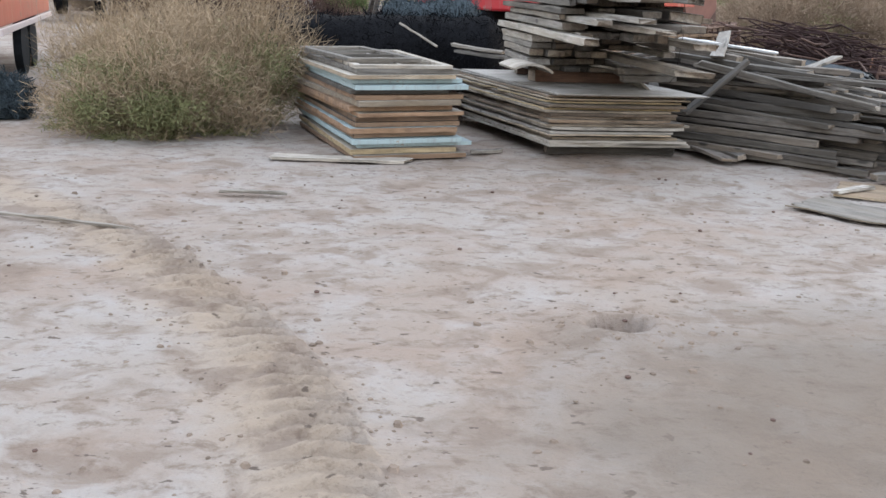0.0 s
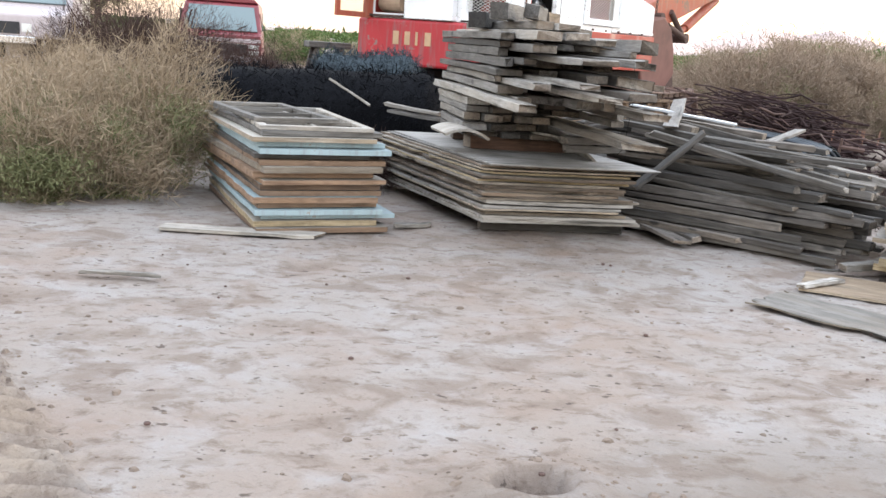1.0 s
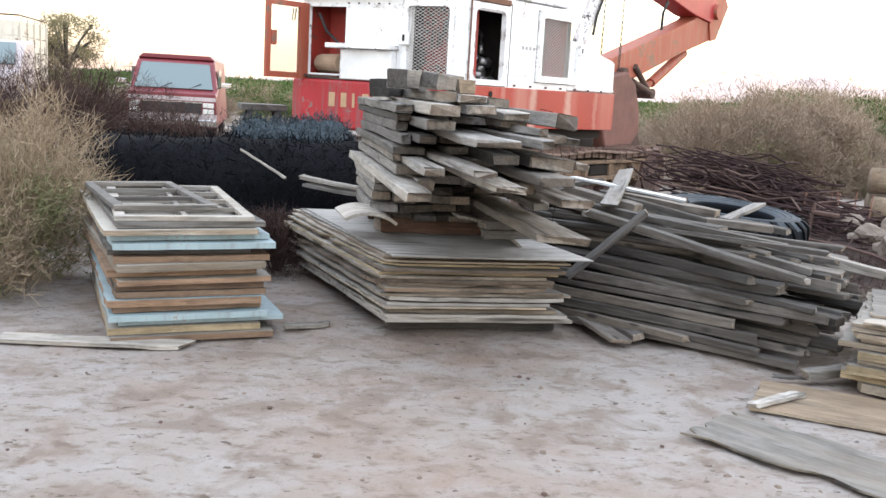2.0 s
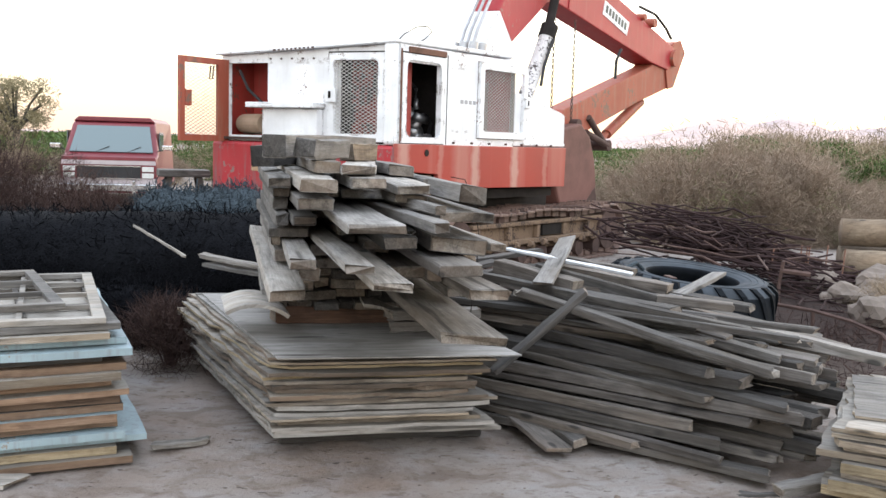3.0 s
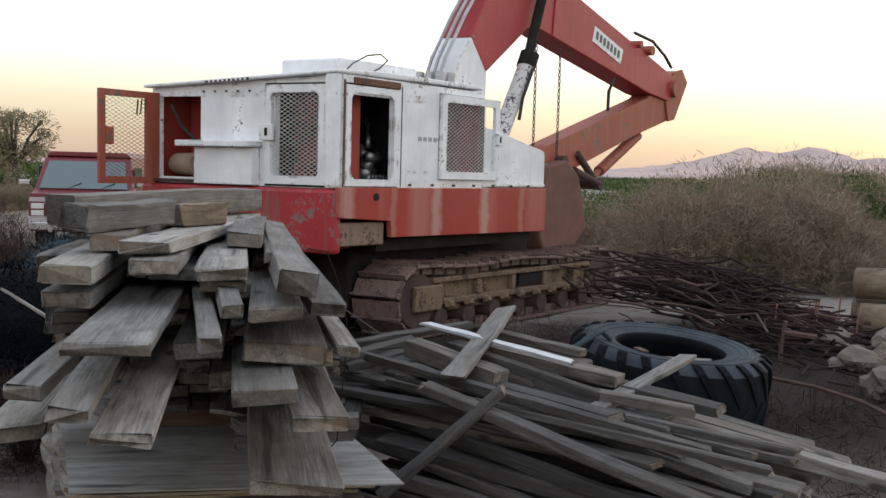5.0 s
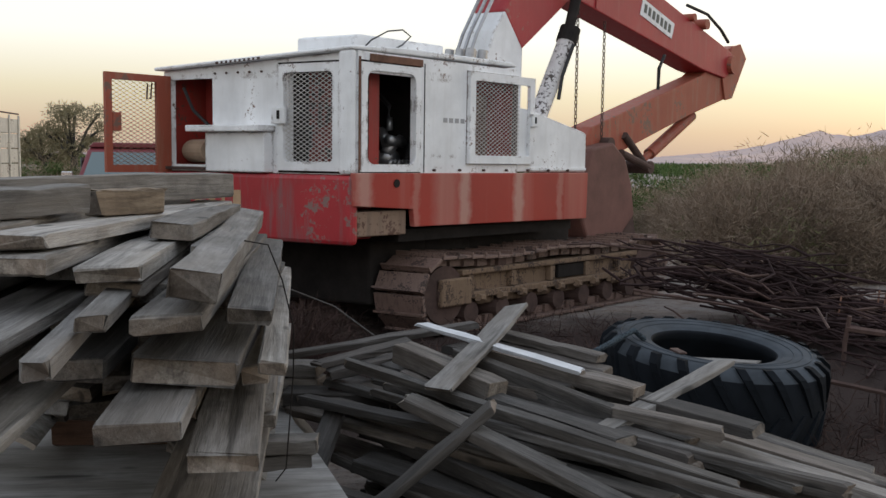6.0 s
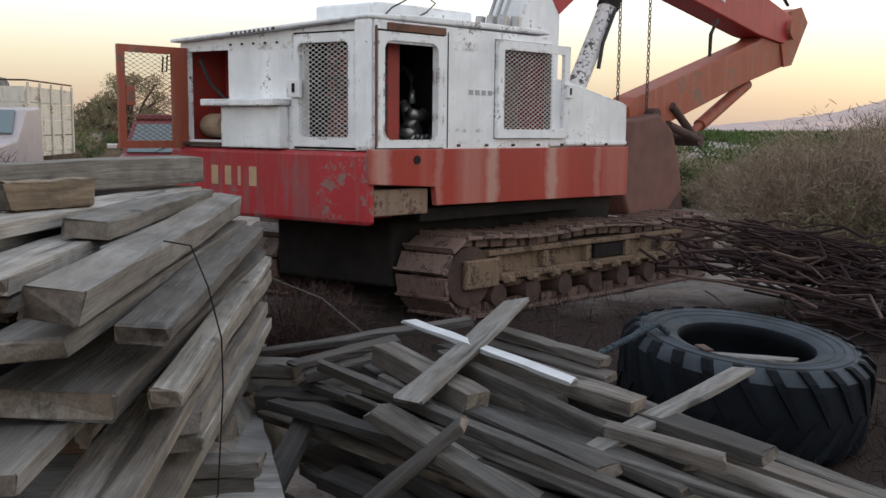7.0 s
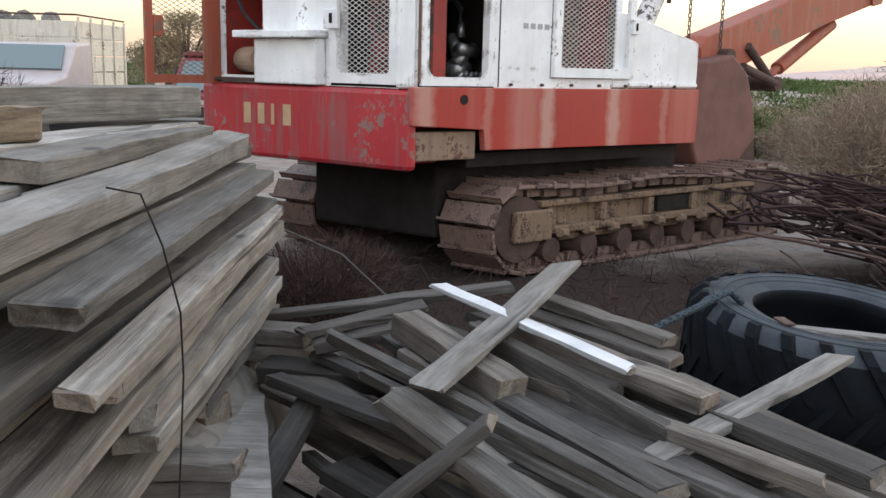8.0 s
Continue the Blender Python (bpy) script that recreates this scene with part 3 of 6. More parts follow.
# ---- boards and sheets ----
def board_data(L, W, T, rng, bow=0.01, rag=0.012, n=10, chamfer=0.13):
    """Verts and faces of one worn board along local x, centred, with rounded ragged ends; the last two faces are its ends."""
    c = min(min(T, W) * chamfer, 0.0045)
    prof = [(-W / 2 + c, -T / 2), (W / 2 - c, -T / 2), (W / 2, -T / 2 + c), (W / 2, T / 2 - c), (W / 2 - c, T / 2), (-W / 2 + c, T / 2), (-W / 2, T / 2 - c), (-W / 2, -T / 2 + c)]
    ph, amp = rng.uniform(0, 6, 2), rng.uniform(-bow, bow, 2)
    tw = rng.uniform(-0.05, 0.05)
    tip = min(0.010 / L, 0.04)
    at = [0.0, tip] + [tip + (1 - 2 * tip) * k / (n - 3) for k in range(1, n - 3)] + [1 - tip, 1.0]
    slant = rng.normal(0, rag * 0.8, 2)
    wane = np.cumsum(rng.normal(0, 0.0013, (n, 4)), axis=0)
    wane -= wane.mean(axis=0)
    verts = []
    for k, f in enumerate(at):
        x = (f - 0.5) * L
        oy, oz = amp[0] * math.sin(f * 3 + ph[0]), amp[1] * math.sin(f * 3.14)
        a = tw * (f - 0.5)
        last = k in (0, n - 1)
        shrink = rng.uniform(0.0015, 0.0045) if last else 0.0
        for q, (y, z) in enumerate(prof):
            e = 0.0
            if k < 2 or k > n - 3:
                e = slant[0 if k < 2 else 1] * (2 * y / W) + (rng.uniform(-rag, rag) if last else 0.0)
            if last:
                y, z = y - math.copysign(min(shrink, abs(y)), y), z - math.copysign(min(shrink, abs(z)), z)
            y += wane[k, 0 if y < 0 else 1]
            z += 0.5 * wane[k, 2 if y < 0 else 3]
            wob = rng.normal(0, 0.0022, 2)
            verts.append((x + e, y * math.cos(a) - z * math.sin(a) + oy + wob[0], y * math.sin(a) + z * math.cos(a) + oz + wob[1]))
    faces = []
    for k in range(n - 1):
        for j in range(8):
            a, b = k * 8 + j, k * 8 + (j + 1) % 8
            faces.append((a, a + 8, b + 8, b))
    faces.append(tuple(range(8)))
    faces.append(tuple(reversed(range((n - 1) * 8, n * 8))))
    return verts, faces


BOARD_RNG = np.random.RandomState(11)


def board(name, a, b, W, T, material, label, category, group="", roll=0.0, end=None, bow=0.008, rag=0.012, parent=None):
    """A board from a to b (centres of its ends)."""
    a, b = Vector(a), Vector(b)
    d = b - a
    verts, faces = board_data(d.length, W, T, BOARD_RNG, bow, rag)
    slots = [0] * (len(faces) - 2) + [1, 1]
    ob = mesh_ob(name, verts, faces, [material, end or END_WOOD], parent, slots)
    q = d.to_track_quat("X", "Z").to_matrix().to_4x4()
    ob.matrix_basis = Matrix.Translation((a + b) / 2) @ q @ pose(0, 0, 0, roll, 0, 0)
    if parent is None:
        tagged(ob, label, category, group)
    return ob


def sheet(name, origin, ang, W, D, T, face, edge, label, category, group="", chips=0.02, warp=0.006, lift=0.0, skew=0.0):
    """A panel with its front left bottom corner at origin, W wide along ang, D deep; uneven rim and slight warp."""
    rng = BOARD_RNG
    nx, ny = 9, 13
    verts, slots, faces = [], [], []
    jit = {}
    w1, w2, w3 = rng.uniform(-warp, warp, 3)
    for lvl in (0, 1):
        for j in range(ny):
            for i in range(nx):
                fx, fy = i / (nx - 1), j / (ny - 1)
                x, y = fx * W, fy * D
                if (i, j) not in jit:
                    jit[i, j] = (abs(rng.normal(0, chips)) if rng.rand() < 0.5 else 0.0)
                e = jit[i, j]
                if j == 0:
                    y += e
                if j == ny - 1:
                    y -= e
                if i == 0:
                    x += e
                if i == nx - 1:
                    x -= e
                z = w1 * math.sin(fx * 3) + w2 * math.sin(fy * 4 + 1) + lift * (1 - fy) ** 3
                verts.append((x - skew * y, y, z + lvl * T))
    N = nx * ny
    for j in range(ny - 1):
        for i in range(nx - 1):
            a = j * nx + i
            faces.append((a, a + nx, a + nx + 1, a + 1))
            slots.append(0)
            faces.append((N + a, N + a + 1, N + a + nx + 1, N + a + nx))
            slots.append(0)
    ring = [i for i in range(nx)] + [j * nx + nx - 1 for j in range(1, ny)] + [(ny - 1) * nx + i for i in range(nx - 2, -1, -1)] + [j * nx for j in range(ny - 2, 0, -1)]
    for k in range(len(ring)):
        a, b = ring[k], ring[(k + 1) % len(ring)]
        faces.append((a, b, b + N, a + N))
        slots.append(1)
    ob = mesh_ob(name, verts, faces, [face, edge], None, slots)
    ob.matrix_basis = Matrix.Translation(origin) @ pose(0, 0, 0, 0, 0, ang)
    return tagged(ob, label, category, group)


def leaf_mesh(name, groups, material, parent=None):
    vs, fs, off = [], [], 0
    for v, f in groups:
        vs.append(v)
        fs.append(f + off)
        off += len(v)
    v, f = np.concatenate(vs), np.concatenate(fs)
    me = bpy.data.meshes.new(name)
    me.vertices.add(len(v))
    me.vertices.foreach_set("co", v.ravel())
    me.loops.add(f.size)
    me.loops.foreach_set("vertex_index", f.ravel())
    me.polygons.add(len(f))
    me.polygons.foreach_set("loop_start", np.arange(len(f)) * 4)
    me.update()
    me.validate()
    me.materials.append(material)
    ob = new(name, me)
    if parent is not None:
        ob.parent = parent
    return ob


# ---- excavator ----
CX, CY = 2.52, 13.32
UX, UY, RX, RY = 0.682, 0.731, -0.868, 0.498
EX_M = Matrix(((UX, RX, 0, 0), (UY, RY, 0, 0), (0, 0, 1, 0), (0, 0, 0, 1)))
excavator = thing("excavator", pose(CX, CY, 0), "old white and red tracked excavator with a folded boom", "excavator")


def ex(name, bm, material, parent=None, label="", smooth=False):
    """A part in the machine's own axes: a forward along the side, b across to the far side, z up."""
    bm.transform(EX_M)
    return part(name, bm, material, parent or excavator, label, smooth)


def holed_wall(axis, t0, t1, s0, s1, z0, z1, holes):
    """A wall of thickness t0..t1 with rectangular openings (s0, s1, z0, z1), as boxes butted together."""
    ss = sorted({s0, s1, *[h[0] for h in holes], *[h[1] for h in holes]})
    zs = sorted({z0, z1, *[h[2] for h in holes], *[h[3] for h in holes]})
    bm = bmesh.new()
    for sa, sb in zip(ss, ss[1:]):
        for za, zb in zip(zs, zs[1:]):
            sm, zm = (sa + sb) / 2, (za + zb) / 2
            if any(h[0] < sm < h[1] and h[2] < zm < h[3] for h in holes):
                continue
            if axis == "side":
                add_box(bm, (sa, t0, za), (sb, t1, zb))
            else:
                add_box(bm, (t0, sa, za), (t1, sb, zb))
    bmesh.ops.remove_doubles(bm, verts=bm.verts[:], dist=0.0005)
    seen = {}
    for f in bm.faces:
        seen.setdefault(tuple(round(c, 4) for c in f.calc_center_median()), []).append(f)
    bmesh.ops.delete(bm, geom=[f for fs in seen.values() if len(fs) > 1 for f in fs], context="FACES")
    return bm


def mesh_grid(place, w, h, cell=0.064):
    """Expanded metal: two families of crossing strands, clipped to w by h; place(s, z) gives the middle line and the thickness axis."""
    bm = bmesh.new()
    k = 1.75
    lo, hi = -h * k, w
    for sgn in (1, -1):
        c = lo
        while c < hi:
            pts = []
            s_a, s_b = max(0.0, c), min(w, c + h * k)
            if s_b - s_a > 0.01:
                z_a, z_b = (s_a - c) / k, (s_b - c) / k
                if sgn < 0:
                    z_a, z_b = h - z_a, h - z_b
                p0, p1 = place(s_a, z_a), place(s_b, z_b)
                add_tube(bm, p0, p1, 0.0027, n=4, caps=False)
            c += cell
    return bm


def rim_frame(axis, t0, t1, s0, s1, z0, z1, w, bevel=0.008):
    return holed_wall(axis, t0, t1, s0, s1, z0, z1, [(s0 + w, s1 - w, z0 + w, z1 - w)])


def round_frame(axis, t0, t1, s0, s1, z0, z1, w, r=0.05, k=6):
    """A flat frame with a square outside and a round-cornered opening, t0 to t1 thick."""
    inner, outer = [], []
    corners = ((s1 - w - r, z1 - w - r, 0), (s0 + w + r, z1 - w - r, 90), (s0 + w + r, z0 + w + r, 180), (s1 - w - r, z0 + w + r, 270))
    for cs, cz, a0 in corners:
        for j in range(k + 1):
            a = radians(a0 + 90 * j / k)
            inner.append((cs + r * math.cos(a), cz + r * math.sin(a)))
            dx, dz = math.cos(a), math.sin(a)
            m = max(abs(dx), abs(dz))
            outer.append((cs + (w + r) * dx / m, cz + (w + r) * dz / m))
    bm = bmesh.new()
    def put(s, t, z):
        return bm.verts.new((s, t, z) if axis == "side" else (t, s, z))
    rings = [[put(s, t, z) for s, z in loop] for loop, t in ((outer, t0), (outer, t1), (inner, t1), (inner, t0))]
    n = len(inner)
    for p, q in zip(rings, rings[1:] + rings[:1]):
        for j in range(n):
            bm.faces.new((p[j], p[(j + 1) % n], q[(j + 1) % n], q[j]))
    return bm


# white upper house
def fall(bm, above=2.45):
    """Lets the top edge fall towards the far side."""
    for v in bm.verts:
        if v.co.z > above:
            v.co.z += 0.045 - 0.048 * v.co.y
    return bm


ex("side_wall", holed_wall("side", 0.0, 0.04, -0.02, 2.02, 1.575, 2.545, [(0.06, 0.62, 1.63, 2.38), (1.37, 2.0, 1.72, 2.42)]), WHITE_PAINT)
ex("rear_wall", fall(holed_wall("rear", -0.02, 0.03, 0.141, 2.12, 1.56, 2.50, [(0.21, 0.70, 1.66, 2.40), (1.54, 2.04, 1.62, 2.37)])), WHITE_PAINT)
ex("corner_post", box_bm((-0.09, 0.0, 1.56), (-0.0205, 0.14, 2.555), 0.032), WHITE_PAINT)
ex("roof", fall(prism_bm([(-0.10, 2.505), (-0.10, 2.535), (0.5, 2.565), (1.92, 2.565), (2.0, 2.525)], -0.005, 2.15, 0.012)), WHITE_PAINT)
ex("far_wall", box_bm((0.03, 2.12, 1.56), (2.0, 2.16, 2.446)), DARK_RED)
ex("front_wall", fall(box_bm((1.98, 0.041, 1.58), (2.02, 2.119, 2.50))), DARK_RED)
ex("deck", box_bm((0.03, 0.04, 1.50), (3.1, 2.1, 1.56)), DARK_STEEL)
# panels near-black to put the shade inside the openings into colour
ex("inner_bulkhead", fall(box_bm((0.95, 0.041, 1.56), (1.0, 2.1, 2.503))), DARK_STEEL, label="inner bulkhead coloured near-black for interior shade")
ex("inner_divider", box_bm((0.031, 0.80, 1.56), (0.949, 0.84, 2.508)), DARK_STEEL, label="inner partition coloured near-black for interior shade")
# tank wedge at the front of the side
wedge = prism_bm([(2.03, 1.585), (3.18, 1.585), (3.18, 1.975), (3.12, 2.0), (2.24, 2.18), (2.03, 2.20)], 0.0, 0.50, 0.012)
ex("front_tank", wedge, WHITE_PAINT, label="white sloping tank cover")
ex("tank_lip", box_bm((2.22, -0.012, 1.60), (3.17, -0.002, 1.625)), WHITE_PAINT)
# rain gutter and torn roof edge
ex("roof_trim", box_bm((0.1, -0.02, 2.47), (0.70, 0.0, 2.53), 0.005), RUST)
ex("roof_vent", fall(box_bm((-0.112, 0.92, 2.50), (-0.101, 1.40, 2.522))), RUST_DARK)
for k in range(9):
    ex("vent_slat", fall(box_bm((-0.118, 0.94 + 0.05 * k, 2.502), (-0.1125, 0.96 + 0.05 * k, 2.52))), WHITE_PAINT)
ex("side_seam", box_bm((0.735, -0.003, 1.58), (0.745, -0.0003, 2.50)), DARK_STEEL)
ex("hinge_strip", box_bm((-0.018, -0.014, 1.60), (-0.003, -0.0025, 2.50), 0.002), RUST)

# side opening: frame and what stands in it
ex("opening_frame", round_frame("side", -0.02, -0.001, 0.0, 0.68, 1.585, 2.46, 0.062, 0.075), WHITE_PAINT)
eng = ex("engine_block", box_bm((0.62, 0.45, 1.56), (0.93, 0.84, 1.78), 0.02), DARK_STEEL, label="greasy dark engine block")
bm = bmesh.new()
add_tube(bm, (0.76, 0.32, 1.70), (0.76, 0.55, 1.70), 0.07, n=14)
add_tube(bm, (0.74, 0.36, 1.80), (0.74, 0.44, 1.96), 0.055, 0.03, n=12)
add_tube(bm, (0.70, 0.36, 1.74), (0.86, 0.33, 1.88), 0.05, 0.035, n=10)
add_tube(bm, (0.74, 0.35, 1.94), (0.75, 0.36, 2.05), 0.03, 0.02, n=8)
for k in range(5):
    add_tube(bm, (0.70 + 0.05 * k, 0.34, 1.62 + 0.02 * (k % 2)), (0.72 + 0.05 * k, 0.30, 1.68), 0.028, 0.02, n=8)
add_tube(bm, (0.66, 0.30, 1.86), (0.84, 0.30, 1.83), 0.045, n=10)
ex("pump", bm, STEEL, label="grey hydraulic pump and fittings", smooth=True)
bm = bmesh.new()
add_path_tube(bm, [(0.74, 0.36, 2.04), (0.72, 0.34, 2.15), (0.79, 0.5, 2.25), (0.94, 0.7, 2.2), (0.9, 0.8, 1.9)], 0.02)
add_path_tube(bm, [(0.86, 0.33, 1.86), (0.92, 0.3, 1.8), (0.92, 0.34, 1.62)], 0.018)
ex("hydraulic_hose", bm, BLACK)
ex("inner_panel", box_bm((0.26, 0.20, 1.60), (0.44, 0.23, 2.42)), DARK_RED, label="red sheet panel")

# dark strips behind the frames stand in for the shadow gap round them
ex("seal", rim_frame("side", -0.0009, -0.0002, 1.283, 2.018, 1.653, 2.487, 0.08), RUST_DARK)
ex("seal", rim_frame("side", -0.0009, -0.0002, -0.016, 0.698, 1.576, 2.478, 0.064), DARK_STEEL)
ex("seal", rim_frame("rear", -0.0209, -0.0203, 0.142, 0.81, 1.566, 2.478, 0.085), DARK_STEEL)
# side mesh window
win = ex("side_window", round_frame("side", -0.035, -0.001, 1.29, 2.24, 1.66, 2.48, 0.075, 0.02), WHITE_PAINT, label="white framed window with expanded metal mesh")
def on_side(s, z):
    return (1.365 + s, -0.012, 1.735 + z)
ex("mesh", mesh_grid(on_side, 0.66, 0.67), MESH_PALE, win, "dull grey expanded metal mesh")
ex("panel_behind", box_bm((1.3, 0.30, 1.6), (2.0, 0.32, 2.3)), RUST, label="dusty red panel inside")
ex("latch", box_bm((2.17, -0.06, 2.02), (2.26, -0.036, 2.14), 0.006), WHITE_PAINT, win)
ex("latch_slot", box_bm((2.205, -0.066, 2.05), (2.225, -0.0605, 2.11)), DARK_STEEL, win)

# rear mesh door
rd = ex("rear_door", round_frame("rear", -0.055, -0.021, 0.15, 0.79, 1.585, 2.46, 0.07, 0.04), WHITE_PAINT, label="white rear door with expanded metal mesh")
def on_rear(s, z):
    return (-0.035, 0.215 + s, 1.65 + z)
ex("mesh", mesh_grid(on_rear, 0.51, 0.745), MESH_PALE, rd, "worn pale expanded metal mesh")
ex("latch", box_bm((-0.085, 0.68, 1.97), (-0.056, 0.82, 2.11), 0.006), WHITE_PAINT, rd)
ex("latch_slot", box_bm((-0.092, 0.73, 2.01), (-0.0855, 0.755, 2.08)), DARK_STEEL, rd)
ex("radiator", box_bm((0.22, 0.18, 1.6), (0.3, 0.72, 2.42)), SHADED_CORE, label="rusted radiator core")
# hood box and ledge between door and opening
ex("hood_box", box_bm((-0.12, 0.86, 1.565), (-0.021, 1.52, 1.90), 0.01), WHITE_PAINT, label="white boxed lower panel")
ex("ledge", box_bm((-0.20, 0.84, 1.905), (-0.021, 1.66, 1.96), 0.008), WHITE_PAINT, label="white projecting ledge with bent edge")
for k in range(5):
    ex("bolt", add_tube(bmesh.new(), (-0.024, 0.98 + 0.13 * k, 2.41), (-0.034, 0.98 + 0.13 * k, 2.41), 0.010, n=8), RUST_DARK)
# engine bay behind the open door
ex("bay_lining", box_bm((0.40, 1.50, 1.56), (0.44, 2.1, 2.447)), DARK_RED, label="dark red engine bay lining")
ex("exhaust_tank", add_tube(bmesh.new(), (0.02, 1.58, 1.74), (0.20, 2.02, 1.74), 0.105, n=20), TAN_TANK, label="tan cylindrical muffler", smooth=False)
bm = bmesh.new()
add_path_tube(bm, [(0.04, 1.95, 2.30), (0.05, 1.85, 2.1), (0.1, 1.7, 1.95), (0.3, 1.6, 1.7)], 0.015)
ex("cable", bm, BLACK)
ex("tray", box_bm((-0.10, 1.56, 1.575), (0.3, 2.05, 1.60)), RUST_DARK)
# the open red door, swung out from its hinge
HX, HY = CX + 2.04 * RX - 0.03 * UX, CY + 2.04 * RY - 0.03 * UY
dvec = Vector((0.30 - HX, 13.86 - HY, 0))
dlen = dvec.length
DM = Matrix.Translation((HX - CX, HY - CY, 0)) @ dvec.to_track_quat("X", "Z").to_matrix().to_4x4()
bm = holed_wall("side", -0.02, 0.02, 0.0, dlen, 1.545, 2.40, [(0.14, dlen - 0.06, 1.61, 2.34)])
bm.transform(DM)
od = part("open_door", bm, ARM_RED, excavator, "red door swung open with mesh panel")
bm = mesh_grid(lambda s, z: (0.135 + s, 0.0, 1.605 + z), dlen - 0.19, 0.74)
bm.transform(DM)
part("mesh", bm, RUST, od, "thin rusty expanded metal mesh")
bm = box_bm((dlen - 0.14, -0.03, 1.90), (dlen - 0.062, 0.03, 2.06), 0.006)
bm.transform(DM)
part("lock_plate", bm, ARM_RED, od)
bm = bmesh.new()
add_path_tube(bm, [(0.16, -0.03, 2.33), (0.16, -0.05, 2.2), (0.20, -0.05, 2.19), (0.2, -0.03, 2.32)], 0.008)
bm.transform(DM)
part("door_hook", bm, RUST_DARK, od)

# red skirt and counterweight
ex("side_skirt", prism_bm([(-0.08, 1.31), (0.58, 1.27), (0.60, 1.12), (3.17, 1.10), (3.18, 1.575), (-0.08, 1.575)], -0.03, 0.02, 0.006), RED_PAINT, label="faded red side skirt with pale streaks")
ex("skirt_front", box_bm((3.13, 0.021, 1.12), (3.17, 2.1, 1.55)), RED_PAINT)
ex("step_box", box_bm((0.0, 0.025, 1.055), (0.565, 0.35, 1.262), 0.012), RUST_TAN, label="dirty tan battery box in the notch")
cw = bmesh.new()
add_box(cw, (-0.10, 0.0, 0.99), (-0.005, 2.18, 1.555), 0.035)
add_box(cw, (-0.004, 0.36, 1.0), (0.55, 2.17, 1.55), 0.02)
ex("counterweight", cw, CRIMSON, label="faded red counterweight with worn lettering")
for b0, w in ((1.66, 0.08), (1.50, 0.075), (1.35, 0.035), (1.22, 0.085)):
    ex("letter_bar", box_bm((-0.106, b0 - w, 1.25), (-0.101, b0, 1.41), 0.002), BAR_YELLOW)
ex("skirt_hole", add_tube(bmesh.new(), (0.38, -0.032, 1.49), (0.38, -0.036, 1.49), 0.035, n=16), DARK_STEEL)
for k in range(4):
    ex("marking_bar", box_bm((0.98 + 0.075 * k, -0.003, 2.015), (1.03 + 0.075 * k, -0.0005, 2.055)), BAR_GREY)
for k in range(7):
    ex("rivet", add_tube(bmesh.new(), (0.85 + 0.33 * k, -0.03, 1.60), (0.85 + 0.33 * k, -0.008, 1.60), 0.012, n=6), RUST_DARK)

# roof unit with loose cable
ac = ex("roof_unit", prism_bm([(0.42, 2.60), (0.42, 2.73), (0.50, 2.75), (1.55, 2.75), (1.55, 2.67), (1.48, 2.60)], 0.45, 1.05, 0.015), WHITE_PAINT, label="white flat roof air unit")
bm = bmesh.new()
add_path_tube(bm, [(0.45, 0.40, 2.60), (0.55, 0.38, 2.70), (0.72, 0.36, 2.79), (0.90, 0.36, 2.82), (1.05, 0.40, 2.78), (0.98, 0.43, 2.70), (0.8, 0.40, 2.63), (0.6, 0.2, 2.60)], 0.007)
ex("cable", bm, BLACK)

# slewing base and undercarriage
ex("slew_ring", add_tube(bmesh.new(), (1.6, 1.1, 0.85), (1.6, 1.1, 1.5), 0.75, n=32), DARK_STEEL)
# near-black steel with the shade under the house in its colour
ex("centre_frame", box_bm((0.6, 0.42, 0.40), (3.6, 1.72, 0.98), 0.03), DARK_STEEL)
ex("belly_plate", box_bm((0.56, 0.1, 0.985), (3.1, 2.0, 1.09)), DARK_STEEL)


